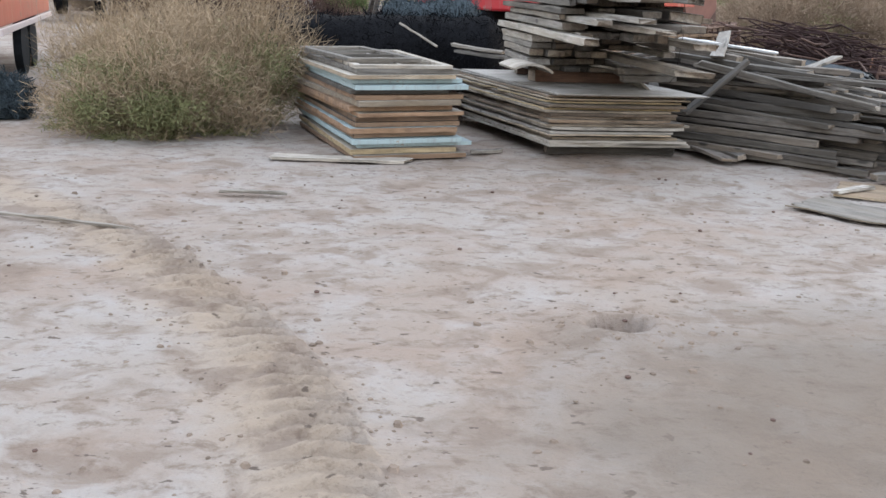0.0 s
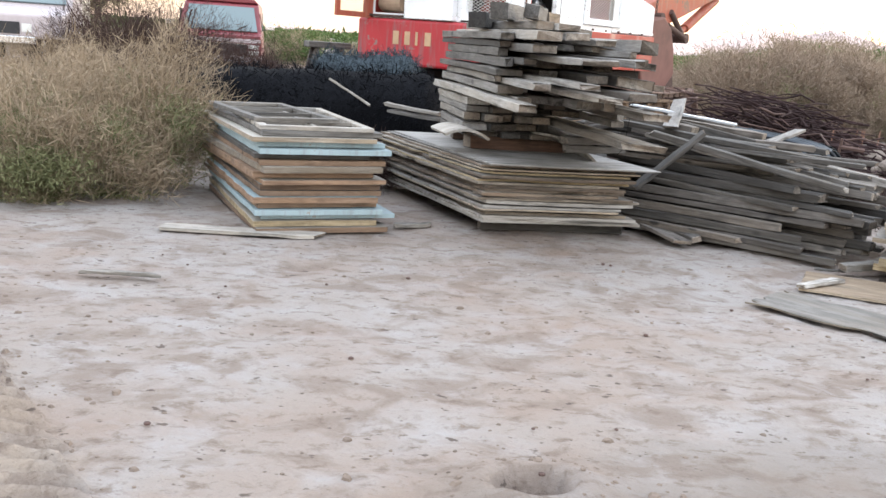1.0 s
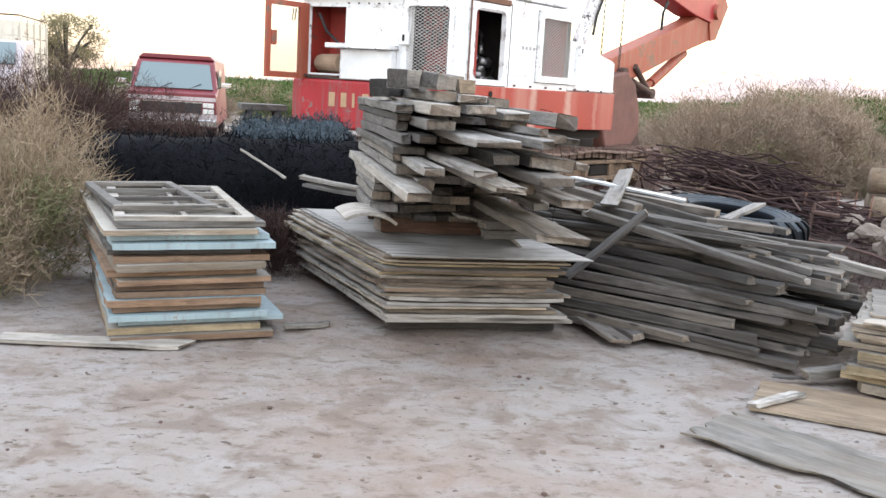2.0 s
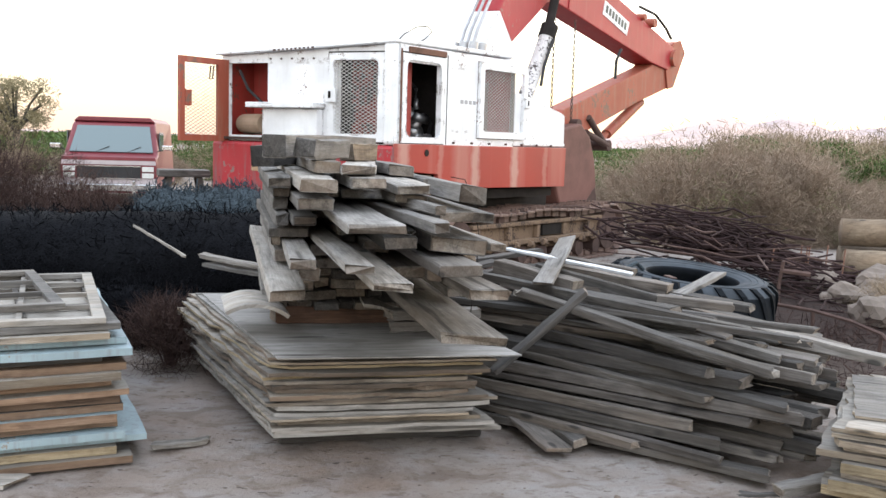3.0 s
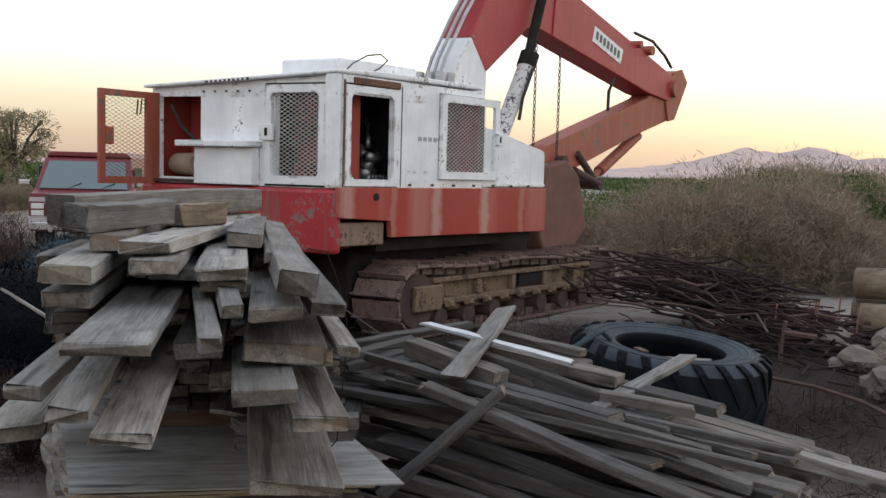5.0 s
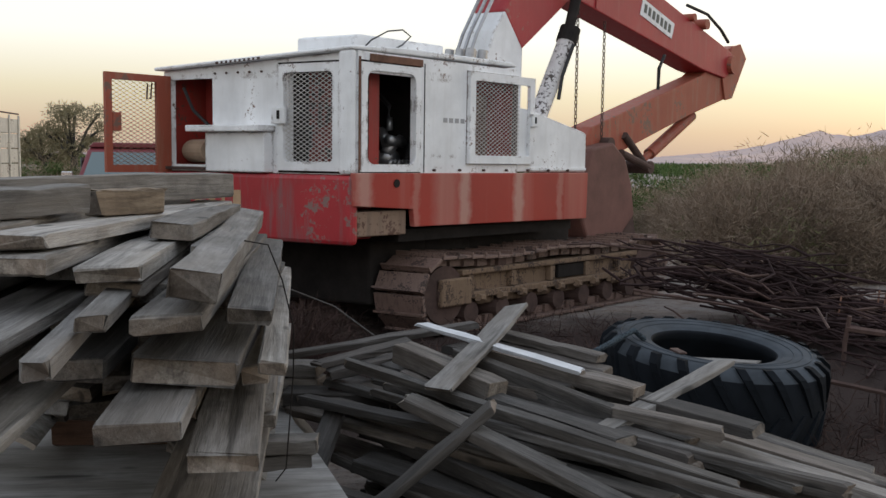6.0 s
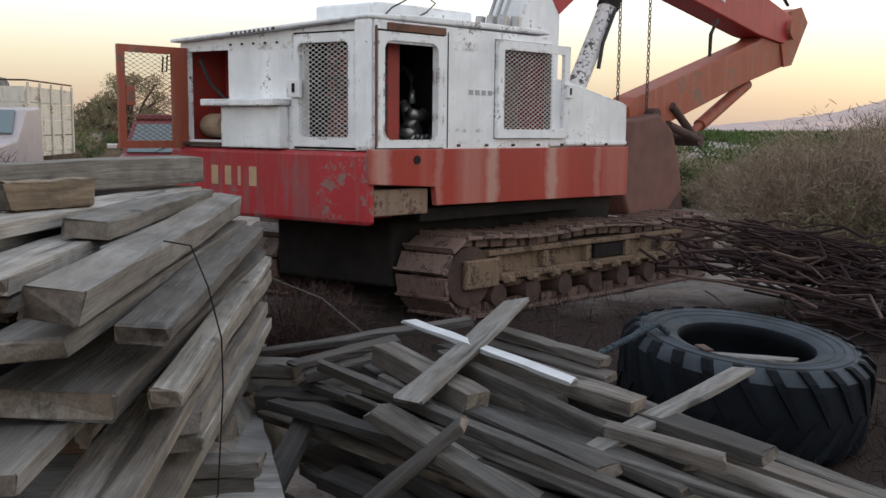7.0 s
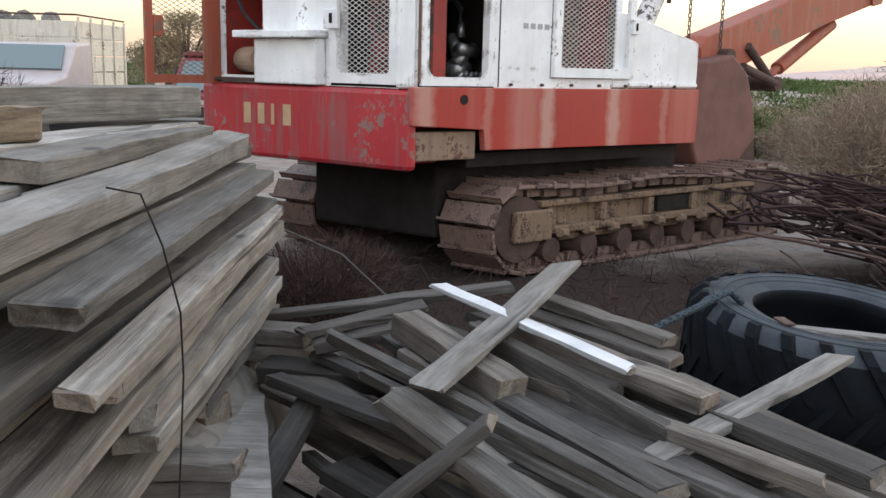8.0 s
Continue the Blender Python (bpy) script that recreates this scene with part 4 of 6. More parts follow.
def build_track(b0):
    A0, A1, ZC, R = 0.95, 4.35, 0.50, 0.32
    track = ex("track", box_bm((A0, b0 + 0.10, 0.36), (A1, b0 + 0.40, 0.70), 0.02), TRACK_MUD, label="rusty crawler track caked in dry mud")
    ex("lower_flange", box_bm((A0 + 0.2, b0 + 0.03, 0.44), (A1 - 0.25, b0 + 0.099, 0.50), 0.01), TRACK_MUD, track)
    ex("upper_flange", box_bm((A0 + 0.2, b0 + 0.03, 0.66), (A1 - 0.25, b0 + 0.099, 0.71), 0.01), TRACK_MUD, track)
    for c in (A0, A1):
        w = bmesh.new()
        add_tube(w, (c, b0 + 0.06, ZC), (c, b0 + 0.44, ZC), R - 0.06, n=24)
        add_tube(w, (c, b0 + 0.035, ZC), (c, b0 + 0.058, ZC), 0.11, n=16)
        ex("idler_wheel", w, RUST_DARK, track)
    ex("end_box", box_bm((A0 - 0.10, b0 + 0.005, 0.40), (A0 + 0.30, b0 + 0.055, 0.645), 0.015), TRACK_MUD, track)
    for k in range(7):
        ex("roller", add_tube(bmesh.new(), (1.3 + 0.45 * k, b0 + 0.05, 0.31), (1.3 + 0.45 * k, b0 + 0.45, 0.31), 0.10, n=14), RUST_DARK, track)
    for c in (1.75, 3.35):
        ex("carrier_roller", add_tube(bmesh.new(), (c, b0 + 0.06, 0.74), (c, b0 + 0.44, 0.74), 0.06, n=14), RUST_DARK, track)
    for k in range(5):
        ex("rib", box_bm((1.25 + 0.62 * k, b0 + 0.04, 0.505), (1.32 + 0.62 * k, b0 + 0.099, 0.655), 0.006), TRACK_MUD, track)
    ex("side_plate", box_bm((2.65, b0 + 0.06, 0.515), (3.1, b0 + 0.099, 0.65), 0.006), DARK_STEEL, track, "blue-grey patch plate")
    for k in range(9):
        ex("mud_lump", add_tube(bmesh.new(), (1.35 + 0.31 * k, b0 + 0.02, 0.445), (1.35 + 0.31 * k + 0.1, b0 + 0.06, 0.43), 0.035, 0.05, n=7), TRACK_MUD, track)
    straight, loop = A1 - A0, 2 * (A1 - A0) + math.tau * R
    n = int(loop / 0.185)
    shoe = bmesh.new()
    add_box(shoe, (-0.088, 0.0, 0.0), (0.088, 0.5, 0.028), 0.004)
    add_box(shoe, (-0.085, 0.0, 0.029), (-0.065, 0.5, 0.06))
    add_box(shoe, (-0.07, 0.10, -0.075), (0.07, 0.16, -0.002))
    add_box(shoe, (-0.07, 0.34, -0.075), (0.07, 0.40, -0.002))
    for k in range(n):
        s = k * loop / n
        sag = 0.0
        if s < straight:
            a, z, t = A0 + s, ZC + R, 0.0
            sag = -0.035 * math.sin(s / straight * math.tau) ** 2
        elif s < straight + math.pi * R:
            t = (s - straight) / R
            a, z = A1 + R * math.sin(t), ZC + R * math.cos(t)
        elif s < 2 * straight + math.pi * R:
            a, z, t = A1 - (s - straight - math.pi * R), ZC - R, math.pi
        else:
            t = math.pi + (s - 2 * straight - math.pi * R) / R
            a, z = A0 + R * math.sin(t), ZC + R * math.cos(t)
        c = shoe.copy()
        c.transform(Matrix.Translation((a, b0, z + sag)) @ Matrix.Rotation(t, 4, "Y"))
        ex("track_shoe", c, SHOE_METAL, track)
    shoe.free()


build_track(-0.12)
build_track(1.75)

# boom, arm and bucket
boom = ex("boom", prism_bm([(2.68, 3.22), (3.05, 3.86), (3.35, 4.12), (3.7, 4.23), (4.35, 4.14), (7.72, 3.27), (7.96, 3.12), (7.6, 2.88), (6.93, 2.95), (3.98, 3.49), (3.78, 3.45), (3.5, 3.24), (2.98, 2.86)], 0.62, 0.98, 0.015), BOOM_RED, label="faded red boom with a sign plate")
ex("boom_foot", prism_bm([(2.35, 1.7), (2.35, 2.6), (2.5, 3.0), (2.675, 3.215), (2.975, 2.855), (2.95, 1.7)], 0.61, 0.99, 0.012), WHITE_PAINT, label="white painted boom foot")
plate = ex("sign_plate", prism_bm([(5.28, 3.49), (5.34, 3.69), (6.12, 3.47), (6.06, 3.27)], 0.612, 0.619), WHITE_PAINT, boom, "white sign plate with plain dark bars")
for k in range(7):
    a0 = 5.36 + 0.098 * k
    ex("letter_bar", prism_bm([(a0, 3.53 - 0.029 * k), (a0 + 0.02, 3.63 - 0.029 * k), (a0 + 0.075, 3.615 - 0.029 * k), (a0 + 0.055, 3.515 - 0.029 * k)], 0.606, 0.611), BAR_DARK, plate)
ex("boom_rib", prism_bm([(4.31, 3.45), (4.35, 3.45), (4.42, 4.10), (4.38, 4.10)], 0.605, 0.618), BOOM_RED, boom)
for c, r in (((7.75, 3.08), 0.13), ((6.9, 3.55), 0.07), ((6.55, 3.6), 0.05)):
    ex("pivot_pin", add_tube(bmesh.new(), (c[0], 0.56, c[1]), (c[0], 1.04, c[1]), r, n=18), ARM_RED, boom)
bm = bmesh.new()
for off in (0.66, 0.74, 0.82):
    add_path_tube(bm, [(2.15, off, 2.62), (2.3, off, 2.95), (2.62, off, 3.45), (3.05, off, 4.02), (3.5, off, 4.30), (4.3, off, 4.27)], 0.018)
ex("boom_hose", bm, STEEL)
bm = bmesh.new()
for off in (0.58, 0.70, 0.82):
    for a in (2.08, 2.26):
        add_tube(bm, (a, off, 2.60), (a + 0.03, off, 2.78), 0.045, n=10)
ex("hose_fitting", bm, STEEL)
bm = bmesh.new()
add_path_tube(bm, [(6.4, 0.60, 3.74), (6.9, 0.57, 3.68), (7.3, 0.57, 3.52), (7.6, 0.6, 3.38)], 0.022)
ex("boom_hose", bm, BLACK)
bm = bmesh.new()
add_path_tube(bm, [(5.95, 0.64, 3.06), (5.82, 0.64, 2.88), (5.85, 0.66, 2.62)], 0.022)
ex("arm_hose", bm, BLACK)
arm = ex("dipper_arm", prism_bm([(8.22, 3.22), (8.02, 3.38), (7.72, 3.30), (7.0, 2.88), (4.40, 2.10), (4.25, 1.98), (4.30, 1.80), (4.88, 1.77), (6.7, 2.33), (7.71, 2.6), (8.0, 2.95)], 0.66, 0.94, 0.015), ARM_RED, label="dusty orange dipper arm")
ex("arm_cap", prism_bm([(7.55, 2.86), (7.80, 3.34), (8.06, 3.40), (8.26, 3.21), (7.86, 2.62), (7.65, 2.58)], 0.63, 0.655, 0.006), ARM_RED, arm)
bm = bmesh.new()
add_tube(bm, (7.02, 0.80, 2.34), (5.95, 0.80, 1.80), 0.075, n=16)
add_tube(bm, (5.95, 0.80, 1.80), (5.60, 0.80, 1.63), 0.045, n=14)
ex("bucket_cylinder", bm, ARM_RED, label="orange bucket cylinder", smooth=False)
bm = bmesh.new()
add_tube(bm, (3.92, 0.52, 3.90), (3.62, 0.52, 3.04), 0.055, n=16)
add_tube(bm, (3.68, 0.52, 3.14), (3.60, 0.52, 2.98), 0.105, n=16)
add_tube(bm, (3.93, 0.45, 3.92), (3.93, 0.62, 3.92), 0.10, n=16)
ex("cylinder_rod", bm, DARK_STEEL, label="dark greasy hydraulic ram rod")
bm = bmesh.new()
add_tube(bm, (3.61, 0.52, 3.0), (2.95, 0.52, 1.85), 0.09, n=18)
ex("cylinder_barrel", bm, CYLINDER, label="worn white hydraulic ram barrel")
bm = bmesh.new()
add_path_tube(bm, [(3.55, 0.40, 2.95), (3.36, 0.40, 2.6), (3.30, 0.40, 2.35)], 0.02)
ex("ram_hose", bm, BLACK)
bk = ex("bucket", prism_bm([(4.10, 1.84), (3.85, 1.2), (4.05, 0.82), (4.68, 0.74), (5.06, 1.05), (4.98, 1.42), (4.82, 1.74), (4.55, 1.92)], 0.48, 1.2, 0.03), BUCKET, label="rusted brown digging bucket")
for k in range(4):
    ex("tooth", prism_bm([(4.68, 0.74), (5.05, 1.04), (5.12, 0.82)], 0.50 + 0.19 * k, 0.60 + 0.19 * k), RUST_DARK, bk)
bm = bmesh.new()
add_tube(bm, (4.95, 0.62, 1.80), (5.60, 0.62, 1.63), 0.05, n=12)
add_tube(bm, (4.95, 0.98, 1.80), (5.60, 0.98, 1.63), 0.05, n=12)
add_tube(bm, (5.60, 0.58, 1.63), (5.60, 1.02, 1.63), 0.08, n=14)
add_tube(bm, (5.60, 0.64, 1.63), (5.05, 0.64, 2.02), 0.045, n=12)
add_tube(bm, (4.62, 0.55, 1.90), (4.62, 1.05, 1.90), 0.08, n=14)
ex("bucket_linkage", bm, RUST_DARK, label="rusty bucket links and pins")


def chain(a, b, z0, z1):
    bm = bmesh.new()
    z, k = z0, 0
    while z > z1:
        for s in (-1, 1):
            o = (0.012 * s, 0) if k % 2 else (0, 0.012 * s)
            add_tube(bm, (a + o[0], b + o[1], z), (a + o[0], b + o[1], z - 0.045), 0.0055, n=4)
        add_tube(bm, (a - 0.012, b, z), (a + 0.012, b, z), 0.0055, n=4)
        z -= 0.04
        k += 1
    ex("chain", bm, RUST_DARK, boom, "thin rusty hanging chain")


chain(3.98, 0.62, 3.42, 2.02)
chain(4.52, 0.62, 3.32, 1.98)

# ---- plywood stack on blocks ----
PX, PY, PA = 1.66, 8.62, 7.0
PC, PS = math.cos(radians(PA)), math.sin(radians(PA))


def stack_pt(s, d, z):
    return (PX + s * PC - d * PS, PY + s * PS + d * PC, z)


rng = np.random.RandomState(3)
for d in (0.25, 1.2, 2.15):
    board("support_block", stack_pt(0.05, d, 0.045), stack_pt(1.15, d, 0.045), 0.1, 0.09, DARK_WOOD, "dark timber bearer under the plywood stack", "timber", "bearers")
z = 0.092
# thickness, gap below, how far the near edge stands back, how far the open end falls short, rim material
PLY = [
    (0.020, 0.0, 0.00, 0.00, PLY_PALE), (0.016, 0.001, 0.01, 0.01, PLY_PALE), (0.018, 0.001, 0.00, 0.00, PLY_PALE), (0.020, 0.002, 0.03, 0.10, PLY_EDGE),
    (0.012, 0.016, 0.00, 0.16, PLY_EDGE), (0.018, 0.002, 0.01, 0.13, PLY_PALE), (0.024, 0.014, 0.02, 0.02, PLY_PALE), (0.016, 0.003, -0.02, 0.00, PLY_EDGE),
    (0.014, 0.004, 0.01, 0.06, PLY_BROWN), (0.022, 0.001, 0.00, 0.10, PLY_BROWN), (0.022, 0.001, 0.02, 0.12, PLY_BROWN), (0.020, 0.002, 0.01, 0.09, PLY_BROWN),
    (0.018, 0.008, -0.03, 0.16, PLY_EDGE), (0.016, 0.002, -0.05, 0.10, PLY_YELLOW), (0.020, 0.012, -0.03, 0.05, PLY_BROWN), (0.014, 0.004, -0.06, 0.10, PLY_YELLOW),
    (0.012, 0.012, -0.01, 0.02, PLY_EDGE), (0.016, 0.004, -0.02, 0.06, PLY_BROWN), (0.007, 0.010, 0.03, -0.05, PLY_PALE), (0.007, 0.004, 0.02, -0.07, PLY_PALE)]
for k, (T, gap, inset, short, edge) in enumerate(PLY):
    z += gap
    top = k >= len(PLY) - 2
    o = stack_pt(inset + rng.normal(0, 0.008), (-0.10 if top else 0.0) + rng.normal(0, 0.022), z)
    sheet("plywood_sheet", o, PA + rng.normal(0, 0.6) - (1.0 if top else 0.0), 1.19 - short - inset, 2.1 - abs(rng.normal(0, 0.06)), T, PLY_PALE if top else PLY_FACE, edge, "weathered grey plywood sheet lying in a stack" if edge is not PLY_YELLOW else "weathered plywood sheet with a yellowed edge in a stack", "plywood sheet", "sheets in the plywood stack", chips=0.004 if top else (0.03 if edge in (PLY_YELLOW, PLY_BROWN) else 0.014), warp=0.003, skew=0.24)
    z += T
z += 0.002
PLY_TOP = z

# ---- plank stack on the plywood ----
PLANK_LABEL = "weathered grey plank with a cracked sawn end in a tall stack"
TAKEN = []


def tip_plank(x, y, top, W, T, m, slope=-0.123, back=10.45, label=PLANK_LABEL, tilt=0.0, end=END_WOOD, rag=0.018, rise=0.0):
    """A plank of the stack by the middle of its front end, running back by slope metres aside for each metre."""
    zc = top - T / 2
    bx = x + slope * (back - y)
    board("plank", (x, y, zc), (bx, back, zc + rise), W, T, m, label, "plank", "planks in the tall stack", bow=0.004, rag=rag, end=end, roll=tilt)
    xm = x + slope * (8.9 - y)
    s_mid = (xm - PX + 0.28 * PS) / PC
    TAKEN.append((s_mid - W / 2, s_mid + W / 2, zc - T / 2, zc + T / 2))


for d in (0.85, 1.5):
    board("bearer", stack_pt(0.05, d, PLY_TOP + 0.052), stack_pt(0.9, d, PLY_TOP + 0.052), 0.16, 0.10, BEARER_WOOD, "reddish brown timber bearer between plywood and planks", "timber", "bearers")
# lowest planks, broad with broken ends
tip_plank(2.572, 7.90, 0.782, 0.285, 0.046, GREY_WOOD, -0.137, label="broad grey plank with a broken end low in the stack", tilt=4, rag=0.045)
tip_plank(1.790, 7.75, 0.996, 0.158, 0.052, PALE_WOOD, -0.130, tilt=4, rag=0.04)
tip_plank(2.641, 7.93, 0.975, 0.176, 0.045, GREY_WOOD, -0.165, rag=0.03)
tip_plank(2.194, 7.34, 1.082, 0.150, 0.030, PALE_WOOD, -0.135, rag=0.03)
tip_plank(2.491, 7.75, 1.100, 0.190, 0.047, PALE_WOOD, -0.141, rag=0.035, label="cracked pale plank with a splintered brown end")
tip_plank(2.073, 7.33, 1.153, 0.100, 0.034, PALE_WOOD, -0.150, rag=0.04)
tip_plank(1.855, 7.65, 1.130, 0.105, 0.046, PALE_WOOD, -0.110, rag=0.04)
tip_plank(2.520, 8.05, 1.182, 0.260, 0.070, DARK_WOOD, -0.115, tilt=6, label="broad dark brown plank in the tall stack")
tip_plank(2.712, 8.20, 1.145, 0.080, 0.036, PALE_WOOD, -0.150, tilt=4)
tip_plank(2.253, 8.00, 1.186, 0.146, 0.056, DARK_WOOD)
tip_plank(1.839, 8.10, 1.261, 0.108, 0.042, DARK_WOOD)
# the broad pale plank that sticks out, and its neighbours
tip_plank(2.132, 7.42, 1.289, 0.212, 0.036, PALE_WOOD, -0.118, label="broad pale cracked plank sticking out of the stack", rag=0.02)
tip_plank(2.378, 7.48, 1.300, 0.060, 0.045, PALE_WOOD, -0.200, tilt=-5)
tip_plank(2.396, 7.73, 1.345, 0.066, 0.042, GREY_WOOD, -0.190, tilt=8)
tip_plank(2.642, 8.25, 1.285, 0.126, 0.045, GREY_WOOD, -0.150, tilt=5)
tip_plank(2.490, 7.98, 1.308, 0.164, 0.048, GREY_WOOD, -0.112)
tip_plank(1.891, 7.90, 1.352, 0.145, 0.050, GREY_WOOD, -0.118)
tip_plank(2.304, 8.15, 1.362, 0.150, 0.040, GREY_WOOD, rag=0.03)
tip_plank(1.905, 7.85, 1.437, 0.154, 0.058, PALE_WOOD, -0.118)
tip_plank(2.310, 8.10, 1.412, 0.160, 0.045, PALE_WOOD, -0.125)
tip_plank(2.113, 8.03, 1.440, 0.146, 0.050, GREY_WOOD, -0.118)
tip_plank(2.065, 8.10, 1.490, 0.150, 0.045, PALE_WOOD, 0.028, 10.12, tilt=2, label="pale flat plank on top of the tall stack")
tip_plank(1.930, 8.20, 1.503, 0.120, 0.055, GREY_WOOD, -0.118)
tip_plank(2.290, 8.75, 1.478, 0.135, 0.055, GREY_WOOD, -0.10, 10.2, tilt=6)
# heavy round-edged timber along the open side of the top
board("beam", (2.560, 7.99, 1.378), (2.215, 10.42, 1.395), 0.125, 0.078, PALE_WOOD, "pale timber with worn round edges on top of the planks", "beam", "beams on the stack", end=END_WOOD, rag=0.03, roll=8)
TAKEN.append((0.80, 0.98, 1.33, 1.43))

# the planks behind and between them, layer upon layer
z = PLY_TOP + 0.103
while z < 1.40:
    T = float(rng.choice([0.046, 0.052, 0.06]))
    left, right = rng.uniform(-0.035, 0.0), 0.985 - 0.03 * rng.rand() - 0.10 * max(0.0, z - 1.15)
    s = left
    while s < right - 0.05:
        W = float(rng.choice([0.14, 0.14, 0.185, 0.185, 0.235, 0.09]))
        lo, hi = s, min(s + W, right)
        s = hi
        for t0, t1, z0, z1 in TAKEN:
            if min(z + T, z1) - max(z, z0) > 0.004 and min(hi, t1) > max(lo, t0):
                if t0 - lo > hi - t1:
                    hi = t0 - 0.003
                else:
                    lo = t1 + 0.003
        if hi - lo < 0.045:
            continue
        side = hi > right - 0.02 or lo < left + 0.02
        front = rng.uniform(-0.42, -0.12) if side else rng.uniform(-0.35, 0.25)
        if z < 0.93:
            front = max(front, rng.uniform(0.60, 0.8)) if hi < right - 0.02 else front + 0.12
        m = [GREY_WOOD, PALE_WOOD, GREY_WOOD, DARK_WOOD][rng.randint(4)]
        # dark wood low and deep in the stack puts recess shade into colour
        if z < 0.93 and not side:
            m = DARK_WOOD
        if hi > right - 0.02:
            m = PALE_WOOD if rng.rand() < 0.6 else GREY_WOOD
        mid, sk = (lo + hi) / 2, rng.normal(0, 0.004)
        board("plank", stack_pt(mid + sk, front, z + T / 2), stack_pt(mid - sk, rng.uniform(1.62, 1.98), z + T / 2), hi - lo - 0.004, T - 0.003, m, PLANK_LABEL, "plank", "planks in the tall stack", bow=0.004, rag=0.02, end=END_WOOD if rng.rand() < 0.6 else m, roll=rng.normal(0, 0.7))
    z += T + (0.003 if rng.rand() < 0.7 else 0.012)
STACK_TOP = 1.505
# beams laid across the top
board("beam", (1.83, 8.17, 1.556), (1.985, 8.78, 1.556), 0.10, 0.085, GREY_WOOD, "heavy grey beam lying on top of the plank stack", "beam", "beams on the stack", end=DARK_WOOD, roll=3)
board("beam", (1.66, 8.55, 1.558), (2.14, 10.14, 1.562), 0.13, 0.11, GREY_WOOD, "heavy grey beam lying on top of the plank stack", "beam", "beams on the stack", end=DARK_WOOD)
board("beam", (1.56, 9.05, 1.50), (1.88, 10.35, 1.50), 0.13, 0.11, DARK_WOOD, "heavy dark beam lying on top of the plank stack", "beam", "beams on the stack", end=DARK_WOOD)
board("log_piece", (2.02, 8.82, 1.535), (2.13, 9.10, 1.535), 0.095, 0.085, LOG_BARK, "short rounded tan log piece on the plank stack", "log", bow=0.002, rag=0.03)

# ---- stack of old doors and window frames ----
DX, DY, DA = 0.13, 8.28, 20.0
z = 0.004
door_layers = [
    (0.035, PLY_FACE, BROWN_WOOD, 0.92), (0.038, CREAM_PAINT, PLY_YELLOW, 0.86), (0.03, BLUE_PAINT, BLUE_PAINT, 0.95), (0.035, BLUE_PAINT, BLUE_PAINT, 0.90),
    (0.03, CREAM_PAINT, BROWN_WOOD, 0.84), (0.04, BLUE_PAINT, BROWN_WOOD, 0.88), (0.035, GREY_WOOD, BROWN_WOOD, 0.86), (0.035, BLUE_PAINT, BROWN_WOOD, 0.84),
    (0.03, CREAM_PAINT, BROWN_WOOD, 0.88), (0.04, BROWN_WOOD, BROWN_WOOD, 0.86), (0.04, CREAM_PAINT, PLY_EDGE, 0.84), (0.035, BROWN_WOOD, BROWN_WOOD, 0.88),
    (0.03, GREY_WOOD, DARK_WOOD, 0.80), (0.035, BLUE_PAINT, BLUE_PAINT, 0.92), (0.03, BLUE_PAINT, BLUE_PAINT, 0.90), (0.03, CREAM_PAINT, PLY_EDGE, 0.86)]
names = {BLUE_PAINT: "faded light blue", CREAM_PAINT: "faded cream", GREY_WOOD: "bare grey", BROWN_WOOD: "brown stained", PLY_FACE: "grey plywood"}
dc, ds = math.cos(radians(DA)), math.sin(radians(DA))
for T, face, edge, W in door_layers:
    ox, oy = rng.normal(0, 0.025), rng.normal(0, 0.035)
    o = (DX + ox * dc - oy * ds, DY + ox * ds + oy * dc, z)
    sheet("old_door", o, DA + rng.normal(0, 1.2), W, 1.98 - abs(rng.normal(0, 0.06)), T, face, edge, names[face] + " old door panel lying in a stack", "door", "doors in the stack", chips=0.006, warp=0.002)
    z += T + 0.006
DOOR_TOP = z


def window_sash(origin, ang, W, D, T, material, cols, rows):
    sash = thing("window_sash", Matrix.Translation(origin) @ pose(0, 0, 0, 0, 0, ang), "old faded wooden window sash lying on the door stack", "window sash", "sashes on the stack")
    w = 0.06
    for lo, hi in (((0, 0, 0), (W, w, T)), ((0, D - w, 0), (W, D, T)), ((0, w, 0), (w, D - w, T)), ((W - w, w, 0), (W, D - w, T))):
        part("rail", box_bm(lo, hi, 0.004), material, sash)
    for k in range(1, cols):
        x = W * k / cols
        part("muntin", box_bm((x - 0.014, w, 0.004), (x + 0.014, D - w, T - 0.004)), material, sash)
    for k in range(1, rows):
        y = D * k / rows
        part("muntin", box_bm((w, y - 0.014, 0.003), (W - w, y + 0.014, T - 0.003)), material, sash)
    return sash


window_sash((DX + 0.02, DY + 0.03, z), DA + 1, 0.84, 1.8, 0.035, GREY_WOOD, 2, 3)
window_sash((DX + 0.0, DY + 0.06, z + 0.036), DA - 3, 0.78, 1.6, 0.03, PLY_FACE, 2, 4)
window_sash((DX - 0.05, DY + 0.25, z + 0.067), DA + 4, 0.60, 1.3, 0.03, GREY_WOOD, 1, 3)
board("board_piece", (DX - 0.62, DY - 0.02, 0.014), (DX + 0.42, DY - 0.02, 0.014), 0.15, 0.022, PALE_WOOD, "pale splintered board lying on the sand", "board", rag=0.04)

